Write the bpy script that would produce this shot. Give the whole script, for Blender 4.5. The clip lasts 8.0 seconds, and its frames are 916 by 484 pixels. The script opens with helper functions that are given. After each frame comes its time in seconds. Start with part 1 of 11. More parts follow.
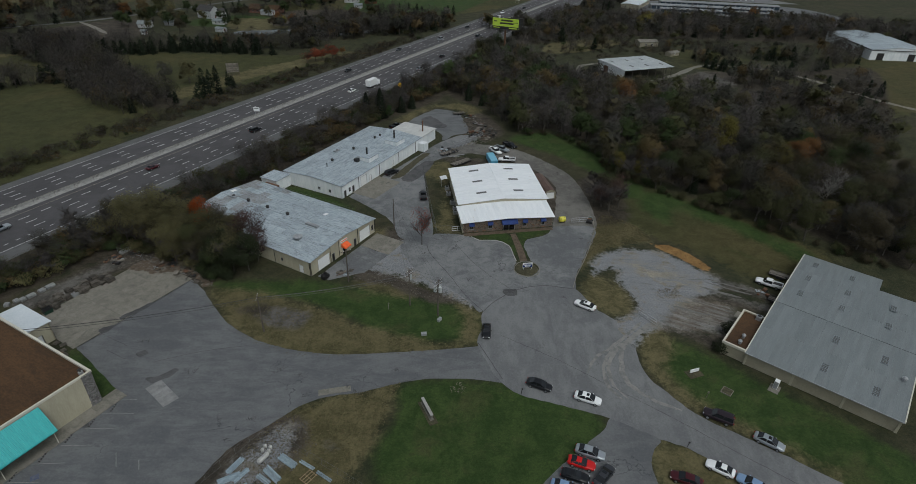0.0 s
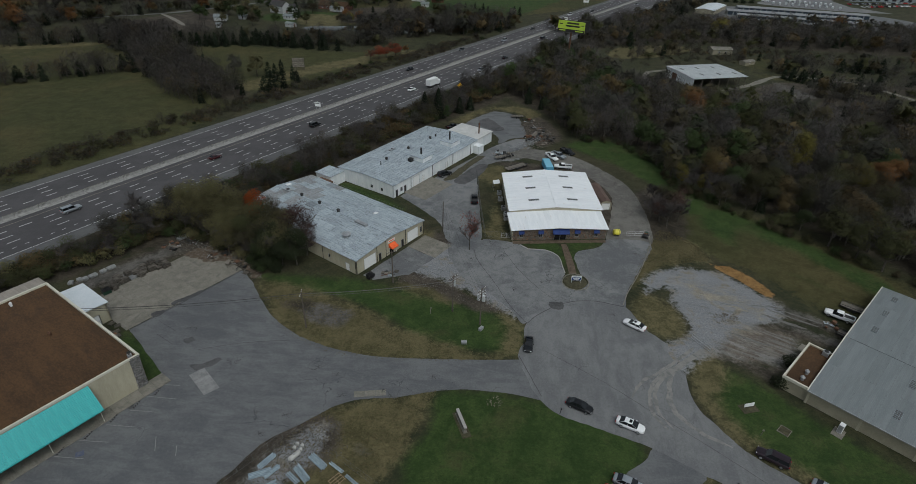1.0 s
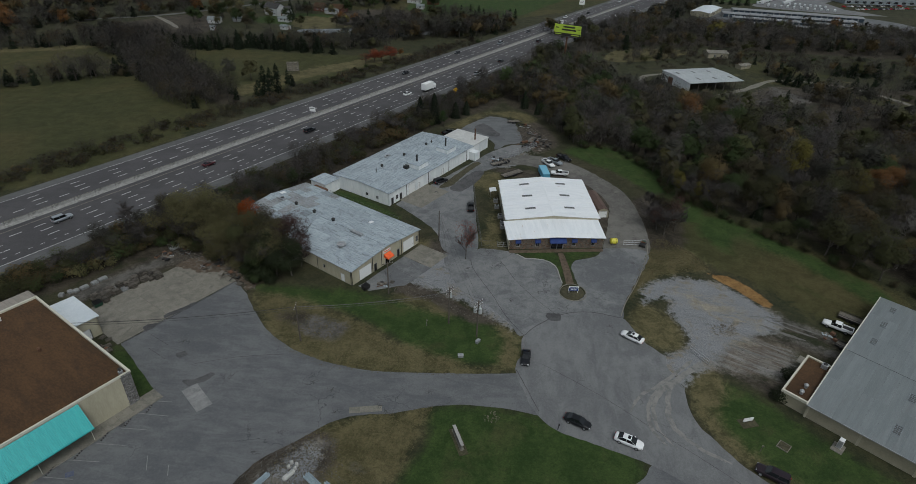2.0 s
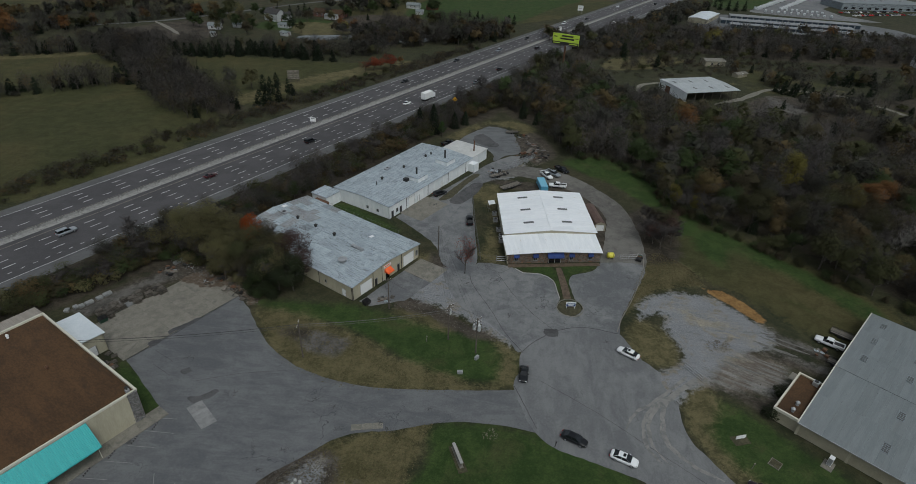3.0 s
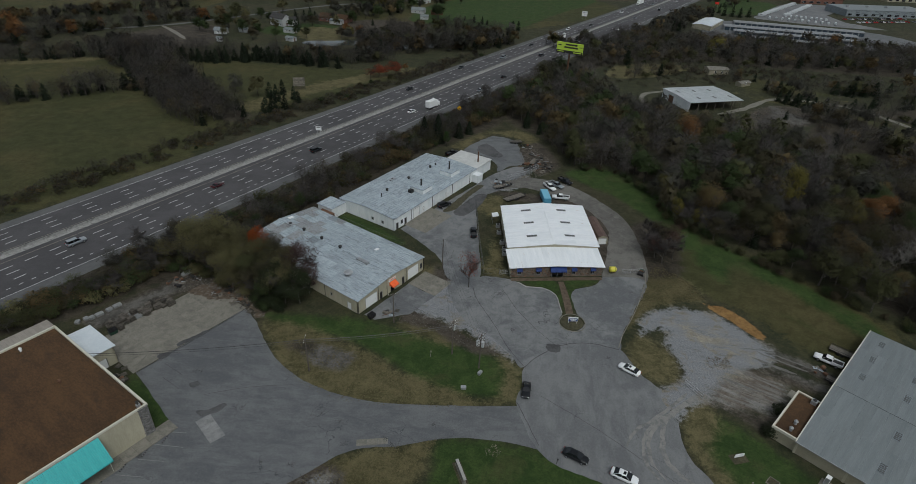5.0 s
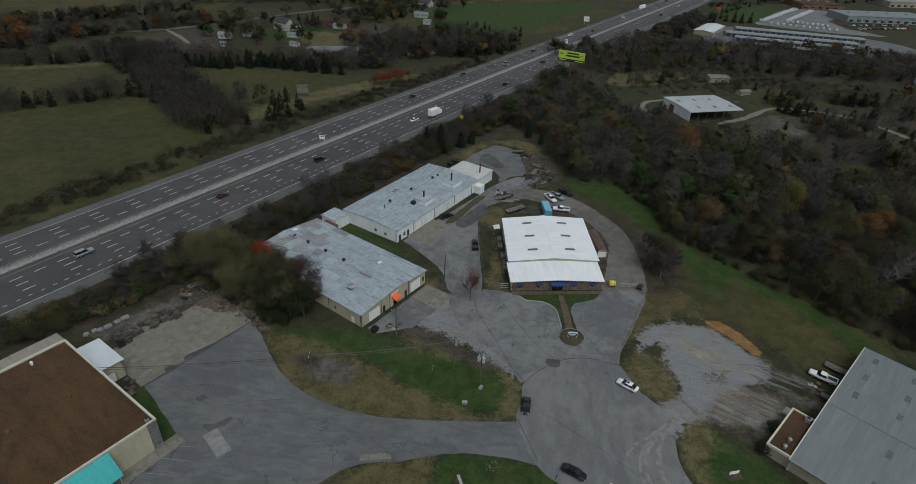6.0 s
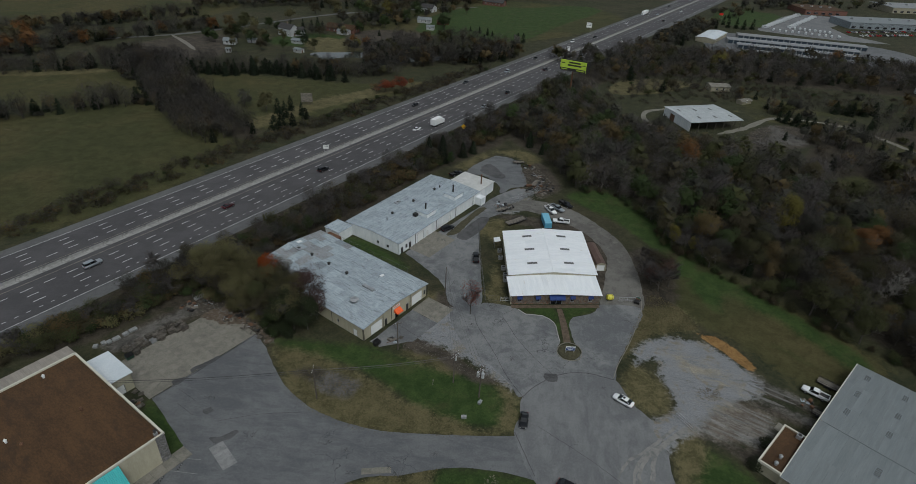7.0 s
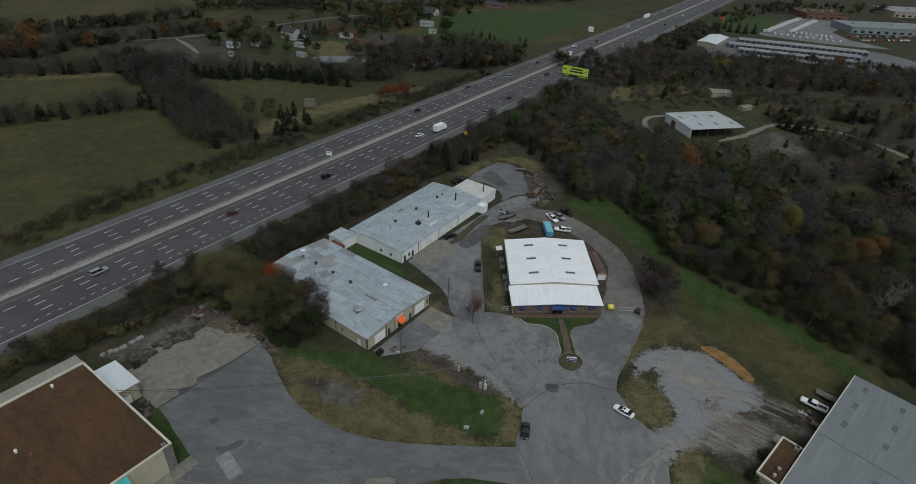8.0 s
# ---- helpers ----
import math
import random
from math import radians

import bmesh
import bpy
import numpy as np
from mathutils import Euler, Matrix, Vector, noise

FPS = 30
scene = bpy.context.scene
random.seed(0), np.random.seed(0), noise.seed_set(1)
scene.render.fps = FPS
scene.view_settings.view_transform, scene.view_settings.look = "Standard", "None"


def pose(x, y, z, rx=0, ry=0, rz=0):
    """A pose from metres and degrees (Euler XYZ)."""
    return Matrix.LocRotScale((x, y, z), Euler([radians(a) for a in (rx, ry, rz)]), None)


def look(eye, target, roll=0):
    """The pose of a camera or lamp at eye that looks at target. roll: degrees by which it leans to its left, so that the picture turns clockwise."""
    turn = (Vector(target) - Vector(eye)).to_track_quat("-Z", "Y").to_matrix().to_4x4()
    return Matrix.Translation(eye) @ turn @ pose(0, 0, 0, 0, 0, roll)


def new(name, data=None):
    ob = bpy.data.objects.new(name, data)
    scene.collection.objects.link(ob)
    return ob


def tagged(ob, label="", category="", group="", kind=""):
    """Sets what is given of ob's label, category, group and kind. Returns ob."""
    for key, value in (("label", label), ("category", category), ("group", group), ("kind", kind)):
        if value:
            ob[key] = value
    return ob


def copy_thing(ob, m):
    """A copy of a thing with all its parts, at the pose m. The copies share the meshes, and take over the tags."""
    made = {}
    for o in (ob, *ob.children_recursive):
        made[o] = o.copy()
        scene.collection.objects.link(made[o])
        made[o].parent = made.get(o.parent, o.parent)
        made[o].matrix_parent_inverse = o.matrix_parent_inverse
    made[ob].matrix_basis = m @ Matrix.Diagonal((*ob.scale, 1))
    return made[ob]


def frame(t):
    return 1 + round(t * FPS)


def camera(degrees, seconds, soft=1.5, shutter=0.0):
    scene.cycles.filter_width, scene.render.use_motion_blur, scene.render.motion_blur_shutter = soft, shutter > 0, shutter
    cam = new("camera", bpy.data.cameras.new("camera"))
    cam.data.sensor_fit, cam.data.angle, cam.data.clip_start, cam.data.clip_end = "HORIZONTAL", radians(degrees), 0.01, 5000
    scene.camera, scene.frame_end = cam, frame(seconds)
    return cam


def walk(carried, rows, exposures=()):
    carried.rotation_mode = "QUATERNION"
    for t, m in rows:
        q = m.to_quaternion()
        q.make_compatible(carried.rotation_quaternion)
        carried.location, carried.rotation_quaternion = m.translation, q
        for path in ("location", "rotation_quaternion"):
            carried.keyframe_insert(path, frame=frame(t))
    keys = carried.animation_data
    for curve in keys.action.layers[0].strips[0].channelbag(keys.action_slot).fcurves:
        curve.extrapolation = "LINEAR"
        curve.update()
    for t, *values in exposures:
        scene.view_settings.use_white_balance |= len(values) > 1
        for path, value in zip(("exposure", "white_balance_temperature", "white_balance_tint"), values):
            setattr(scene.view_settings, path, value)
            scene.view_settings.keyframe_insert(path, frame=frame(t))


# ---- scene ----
cam = camera(77.9, 8.0, soft=0.35)
PATH = [
    (0, (0.313, -0.262, 77.942), (0.306, 1.445, 76.9), 1.6),
    (0.5, (1.334, 0.704, 77.969), (1.163, 2.399, 76.921), 1.9),
    (1, (1.46, 2.899, 77.912), (1.266, 4.592, 76.864), 1.9),
    (2.5, (0.69, 5.413, 81.386), (0.518, 7.107, 80.338), 2.2),
    (3, (0.568, 5.313, 83.905), (0.395, 7.007, 82.856), 2.3),
    (3.5, (0.562, 5.192, 85.334), (0.388, 6.887, 84.287), 2.3),
    (4, (0.512, 5.208, 85.901), (0.336, 6.903, 84.853), 2.4),
    (5.5, (-0.437, 5.624, 90.136), (-0.62, 7.315, 89.084), 2.7),
    (6, (-0.603, 5.577, 92.783), (-0.786, 7.267, 91.729), 2.9),
    (6.5, (-0.491, 5.361, 95.307), (-0.676, 7.05, 94.252), 3.0),
    (7, (-0.369, 5.221, 97.846), (-0.56, 6.909, 96.79), 3.1),
    (7.5, (-0.765, 5.254, 100.074), (-0.958, 6.941, 99.016), 3.3),
    (8, (-1.106, 5.267, 101.197), (-1.299, 6.954, 100.139), 3.3),
]
walk(cam, [(t, look(eye, target, roll)) for t, eye, target, roll in PATH])

# ---- world, sun, exposure ----
SUN_EL, SUN_AZ = 58.0, 150.0
world = bpy.data.worlds.new("overcast_sky")
scene.world = world
world.use_nodes = True
wt = world.node_tree
wt.nodes.clear()
w_out = wt.nodes.new("ShaderNodeOutputWorld")
w_bg = wt.nodes.new("ShaderNodeBackground")
w_sky = wt.nodes.new("ShaderNodeTexSky")
w_hsv = wt.nodes.new("ShaderNodeHueSaturation")
w_sky.sky_type = "NISHITA"
w_sky.sun_disc = False
w_sky.sun_elevation = radians(SUN_EL)
w_sky.sun_rotation = radians(SUN_AZ)
w_sky.dust_density = 4.0
w_hsv.inputs["Saturation"].default_value = 0.36
w_bg.inputs["Strength"].default_value = 0.12
wt.links.new(w_sky.outputs[0], w_hsv.inputs["Color"])
w_mix = wt.nodes.new("ShaderNodeMix")
w_mix.data_type, w_mix.blend_type = "RGBA", "MULTIPLY"
w_mix.inputs[0].default_value = 1.0
w_mix.inputs[7].default_value = (0.945, 1.0, 1.0, 1)
wt.links.new(w_hsv.outputs[0], w_mix.inputs[6])
wt.links.new(w_mix.outputs[2], w_bg.inputs["Color"])
wt.links.new(w_bg.outputs[0], w_out.inputs["Surface"])
sun_data = bpy.data.lights.new("sun", "SUN")
sun_data.energy, sun_data.angle, sun_data.color = 0.7, radians(25), (0.935, 1.0, 0.995)
sun = new("sun", sun_data)
sun.matrix_world = look((0, 0, 300), (-math.sin(radians(SUN_AZ)) * 100, -math.cos(radians(SUN_AZ)) * 100, 300 - 100 * math.tan(radians(SUN_EL))))
scene.view_settings.exposure = -0.22


# ---- helpers of the scene ----
def part(name, bm, material, parent=None, label="", smooth=False):
    me = bpy.data.meshes.new(name)
    bm.normal_update()
    bm.to_mesh(me)
    bm.free()
    return piece(name, me, material, parent, label, smooth=smooth)


def piece(name, me, material=None, parent=None, label="", m=None, smooth=False):
    if material is not None and not me.materials:
        me.materials.append(material)
    if smooth:
        me.polygons.foreach_set("use_smooth", [True] * len(me.polygons))
    ob = new(name, me)
    if parent is not None:
        ob.parent = parent
    if m is not None:
        ob.matrix_basis = m
    if label:
        ob["label"] = label
    return ob


def thing(name, m, label, category, group="", kind=""):
    ob = new(name)
    ob.empty_display_size = 0.5
    ob.matrix_basis = m
    return tagged(ob, label, category, group, kind)


def add_box(bm, x0, x1, y0, y1, z0, z1, m=None):
    vs = [Vector((x, y, z)) for z in (z0, z1) for y in (y0, y1) for x in (x0, x1)]
    if m is not None:
        vs = [m @ v for v in vs]
    v = [bm.verts.new(p) for p in vs]
    for f in ((0, 2, 3, 1), (4, 5, 7, 6), (0, 1, 5, 4), (2, 6, 7, 3), (0, 4, 6, 2), (1, 3, 7, 5)):
        bm.faces.new([v[i] for i in f])


def box(name, x0, x1, y0, y1, z0, z1, material, parent=None, label="", bevel=0.0):
    bm = bmesh.new()
    add_box(bm, x0, x1, y0, y1, z0, z1)
    if bevel:
        bmesh.ops.bevel(bm, geom=bm.edges[:], offset=bevel, segments=1, affect="EDGES")
    return part(name, bm, material, parent, label)


def add_rod(bm, a, b, r0, r1, n=6):
    a, b = Vector(a), Vector(b)
    d = (b - a).normalized()
    u = d.orthogonal().normalized()
    w = d.cross(u)
    ra = [bm.verts.new(a + r0 * (u * math.cos(k * math.tau / n) + w * math.sin(k * math.tau / n))) for k in range(n)]
    rb = [bm.verts.new(b + r1 * (u * math.cos(k * math.tau / n) + w * math.sin(k * math.tau / n))) for k in range(n)]
    for k in range(n):
        bm.faces.new((ra[k], ra[(k + 1) % n], rb[(k + 1) % n], rb[k]))
    bm.faces.new(rb)
    bm.faces.new(ra[::-1])


def rod(name, a, b, r0, r1, material, parent=None, label="", n=8):
    bm = bmesh.new()
    add_rod(bm, a, b, r0, r1, n)
    return part(name, bm, material, parent, label)


def prism(name, outline, z0, z1, material, parent=None, label=""):
    """An upright slab on an outline of (x, y)."""
    bm = bmesh.new()
    lo = [bm.verts.new((x, y, z0)) for x, y in outline]
    hi = [bm.verts.new((x, y, z1)) for x, y in outline]
    k = len(outline)
    for i in range(k):
        bm.faces.new((lo[i], lo[(i + 1) % k], hi[(i + 1) % k], hi[i]))
    top = bm.faces.new(hi)
    bmesh.ops.recalc_face_normals(bm, faces=bm.faces[:])
    bmesh.ops.triangulate(bm, faces=[f for f in bm.faces if len(f.verts) > 4])
    return part(name, bm, material, parent, label)


def curved(points, step=1.5, rough=0.0, seed=0, closed=True, sharp=()):
    """A smooth line through a few points, with a slightly uneven edge. sharp: numbers of the corners kept."""
    rng = random.Random(seed)
    pts = [Vector((x, y, 0)) for x, y in points]
    k = len(pts)
    out = []
    for i in range(k if closed else k - 1):
        p1, p2 = pts[i], pts[(i + 1) % k]
        p0 = pts[i - 1] if (closed or i) else p1
        p3 = pts[(i + 2) % k] if (closed or i + 2 < k) else p2
        t1 = Vector((0, 0, 0)) if i in sharp else (p2 - p0) * 0.5
        t2 = Vector((0, 0, 0)) if (i + 1) % k in sharp else (p3 - p1) * 0.5
        lim = (p2 - p1).length
        t1 = t1 if t1.length < lim else t1.normalized() * lim
        t2 = t2 if t2.length < lim else t2.normalized() * lim
        n = max(1, int(lim / step))
        for j in range(n):
            s = j / n
            h = ((2 * s**3 - 3 * s**2 + 1) * p1 + (s**3 - 2 * s**2 + s) * t1 + (3 * s**2 - 2 * s**3) * p2 + (s**3 - s**2) * t2)
            if rough:
                w = noise.noise_vector((h.x * 0.6, h.y * 0.6, seed)) + 0.5 * noise.noise_vector((h.x * 2.1, h.y * 2.1, seed))
                h = h + Vector((w.x, w.y, 0)) * rough
            out.append((h.x, h.y))
    if not closed:
        out.append(tuple(points[-1]))
    return out


# ---- materials ----
def node_mat(name):
    m = bpy.data.materials.new(name)
    m.use_nodes = True
    nt = m.node_tree
    return m, nt, nt.nodes["Principled BSDF"]


def tex_noise(nt, vec, scale, detail=5.0, rough=0.6, dist=0.0):
    n = nt.nodes.new("ShaderNodeTexNoise")
    n.inputs["Scale"].default_value = scale
    n.inputs["Detail"].default_value = detail
    n.inputs["Roughness"].default_value = rough
    n.inputs["Distortion"].default_value = dist
    if vec is not None:
        nt.links.new(vec, n.inputs["Vector"])
    return n.outputs["Fac"]


def ramp(nt, fac, lo, hi):
    n = nt.nodes.new("ShaderNodeMapRange")
    n.interpolation_type = "SMOOTHSTEP"
    n.inputs["From Min"].default_value, n.inputs["From Max"].default_value = lo, hi
    nt.links.new(fac, n.inputs["Value"])
    return n.outputs["Result"]


def calc(nt, op, a, b):
    n = nt.nodes.new("ShaderNodeMath")
    n.operation = op
    for i, v in enumerate((a, b)):
        if isinstance(v, (int, float)):
            n.inputs[i].default_value = v
        else:
            nt.links.new(v, n.inputs[i])
    return n.outputs[0]


def blend(nt, fac, a, b):
    n = nt.nodes.new("ShaderNodeMix")
    n.data_type = "RGBA"
    ins = [s for s in n.inputs if s.type == "RGBA"]
    for s, v in zip(ins, (a, b)):
        if isinstance(v, (tuple, list)):
            s.default_value = (*v[:3], 1)
        else:
            nt.links.new(v, s)
    if isinstance(fac, (int, float)):
        n.inputs[0].default_value = fac
    else:
        nt.links.new(fac, n.inputs[0])
    return [o for o in n.outputs if o.type == "RGBA"][0]


def object_vec(nt, jitter=False, stretch=None):
    tc = nt.nodes.new("ShaderNodeTexCoord")
    vec = tc.outputs["Object"]
    if jitter:
        oi = nt.nodes.new("ShaderNodeObjectInfo")
        mul = calc(nt, "MULTIPLY", oi.outputs["Random"], 57.0)
        add = nt.nodes.new("ShaderNodeVectorMath")
        add.operation = "ADD"
        nt.links.new(vec, add.inputs[0])
        nt.links.new(mul, add.inputs[1])
        vec = add.outputs[0]
    if stretch:
        mp = nt.nodes.new("ShaderNodeMapping")
        mp.inputs["Scale"].default_value = stretch
        nt.links.new(vec, mp.inputs["Vector"])
        vec = mp.outputs[0]
    return vec


def bump(nt, bsdf, fac, strength, dist):
    b = nt.nodes.new("ShaderNodeBump")
    b.inputs["Strength"].default_value, b.inputs["Distance"].default_value = strength, dist
    nt.links.new(fac, b.inputs["Height"])
    nt.links.new(b.outputs[0], bsdf.inputs["Normal"])


def surface(name, a, b, coarse=0.4, fine=6.0, rough=0.8, metal=0.0, stain=None, stain_at=(0.6, 0.75), stain_scale=0.8, vary=0.0, relief=0.3, stretch=None, dist=0.03):
    """Two colours mixed at two scales, with optional stains, and variation from object to object."""
    m, nt, p = node_mat(name)
    vec = object_vec(nt, jitter=vary > 0, stretch=stretch)
    big, small = tex_noise(nt, vec, coarse, 6, 0.65), tex_noise(nt, vec, fine, 4, 0.6)
    mix = calc(nt, "ADD", calc(nt, "MULTIPLY", big, 0.6), calc(nt, "MULTIPLY", small, 0.4))
    col = blend(nt, ramp(nt, mix, 0.36, 0.64), a, b)
    if stain:
        col = blend(nt, calc(nt, "MULTIPLY", ramp(nt, tex_noise(nt, vec, stain_scale, 8, 0.7, 0.4), *stain_at), 0.85), col, stain)
    if vary:
        oi = nt.nodes.new("ShaderNodeObjectInfo")
        hs = nt.nodes.new("ShaderNodeHueSaturation")
        nt.links.new(calc(nt, "ADD", calc(nt, "MULTIPLY", oi.outputs["Random"], vary), 1 - vary / 2), hs.inputs["Value"])
        nt.links.new(col, hs.inputs["Color"])
        col = hs.outputs[0]
    nt.links.new(col, p.inputs["Base Color"])
    p.inputs["Roughness"].default_value, p.inputs["Metallic"].default_value = rough, metal
    if relief:
        bump(nt, p, small, relief, dist)
    return m


def sheet_roof(name, a, b, rusted=0.0):
    """Old galvanised sheet: each sheet a little different, long dirt streaks, dark laps and a few rusty spots."""
    m, nt, p = node_mat(name)
    vec = object_vec(nt, jitter=True)
    streak = tex_noise(nt, object_vec(nt, jitter=True, stretch=(0.30, 5.0, 1)), 1.0, 6, 0.7, 0.3)
    big, fine = tex_noise(nt, vec, 0.45, 6, 0.65), tex_noise(nt, vec, 5.0, 4, 0.7)
    mix = calc(nt, "ADD", calc(nt, "MULTIPLY", streak, 0.5), calc(nt, "ADD", calc(nt, "MULTIPLY", big, 0.3), calc(nt, "MULTIPLY", fine, 0.2)))
    col = blend(nt, ramp(nt, mix, 0.38, 0.62), a, b)
    col = blend(nt, calc(nt, "MULTIPLY", ramp(nt, streak, 0.50, 0.60), 0.85), col, tuple(0.42 * c for c in a))
    if rusted:
        spots = tex_noise(nt, object_vec(nt, jitter=True, stretch=(0.7, 2.6, 1)), 1.7, 8, 0.75, 0.6)
        col = blend(nt, calc(nt, "MULTIPLY", ramp(nt, spots, 0.66 - 0.3 * rusted, 0.74 - 0.3 * rusted), 0.75), col, (0.17, 0.125, 0.095))
    oi = nt.nodes.new("ShaderNodeObjectInfo")
    hs = nt.nodes.new("ShaderNodeHueSaturation")
    nt.links.new(calc(nt, "ADD", calc(nt, "MULTIPLY", oi.outputs["Random"], 0.17), 0.91), hs.inputs["Value"])
    nt.links.new(col, hs.inputs["Color"])
    nt.links.new(hs.outputs[0], p.inputs["Base Color"])
    p.inputs["Roughness"].default_value = 0.55
    bump(nt, p, streak, 0.2, 0.03)
    return m


def paint(name, colour, rough=0.35, metal=0.0, coat=0.0, dirt=0.12):
    m, nt, p = node_mat(name)
    vec = object_vec(nt)
    d = tex_noise(nt, vec, 2.5, 6, 0.7)
    col = blend(nt, calc(nt, "MULTIPLY", ramp(nt, d, 0.4, 0.8), dirt * 2), colour, tuple(0.5 * c + 0.03 for c in colour))
    nt.links.new(col, p.inputs["Base Color"])
    p.inputs["Roughness"].default_value, p.inputs["Metallic"].default_value = rough, metal
    p.inputs["Coat Weight"].default_value = coat
    return m


def asphalt(name, a, b, crack=0.5, streak=(1, 1, 1)):
    """Worn asphalt with patches, wheel-worn streaks and a net of sealed cracks."""
    m, nt, p = node_mat(name)
    vec = object_vec(nt)
    svec = object_vec(nt, stretch=streak)
    big, mid, fine = tex_noise(nt, vec, 0.06, 5, 0.6, 0.6), tex_noise(nt, svec, 0.35, 6, 0.7, 0.5), tex_noise(nt, vec, 7.0, 3, 0.7)
    mix = calc(nt, "ADD", calc(nt, "MULTIPLY", big, 0.4), calc(nt, "ADD", calc(nt, "MULTIPLY", mid, 0.4), calc(nt, "MULTIPLY", fine, 0.2)))
    col = blend(nt, ramp(nt, mix, 0.42, 0.58), a, b)
    v = nt.nodes.new("ShaderNodeTexVoronoi")
    v.feature = "DISTANCE_TO_EDGE"
    v.inputs["Scale"].default_value = 0.09
    wob = nt.nodes.new("ShaderNodeVectorMath")
    wob.operation = "ADD"
    nn = nt.nodes.new("ShaderNodeTexNoise")
    nn.inputs["Scale"].default_value = 0.5
    nn.inputs["Detail"].default_value = 6.0
    nt.links.new(vec, nn.inputs["Vector"])
    scl = nt.nodes.new("ShaderNodeVectorMath")
    scl.operation = "SCALE"
    scl.inputs["Scale"].default_value = 4.0
    nt.links.new(nn.outputs["Color"], scl.inputs[0])
    nt.links.new(vec, wob.inputs[0])
    nt.links.new(scl.outputs[0], wob.inputs[1])
    nt.links.new(wob.outputs[0], v.inputs["Vector"])
    line = calc(nt, "SUBTRACT", 1.0, ramp(nt, v.outputs["Distance"], 0.003, 0.008))
    gate = ramp(nt, tex_noise(nt, vec, 0.05, 3, 0.5), 0.48, 0.6)
    col = blend(nt, calc(nt, "MULTIPLY", calc(nt, "MULTIPLY", line, gate), crack), col, tuple(0.4 * c for c in a))
    grit = tex_noise(nt, vec, 2.2, 8, 0.8)
    col = blend(nt, calc(nt, "MULTIPLY", ramp(nt, grit, 0.50, 0.66), 0.35), col, tuple(0.62 * c for c in a))
    col = blend(nt, calc(nt, "MULTIPLY", ramp(nt, grit, 0.50, 0.34), 0.30), col, tuple(1.25 * c for c in b))
    spots = ramp(nt, tex_noise(nt, vec, 0.9, 7, 0.75), 0.68, 0.74)
    col = blend(nt, calc(nt, "MULTIPLY", spots, 0.45), col, tuple(0.45 * c for c in a))
    nt.links.new(col, p.inputs["Base Color"])
    p.inputs["Roughness"].default_value = 0.9
    bump(nt, p, fine, 0.35, 0.03)
    return m


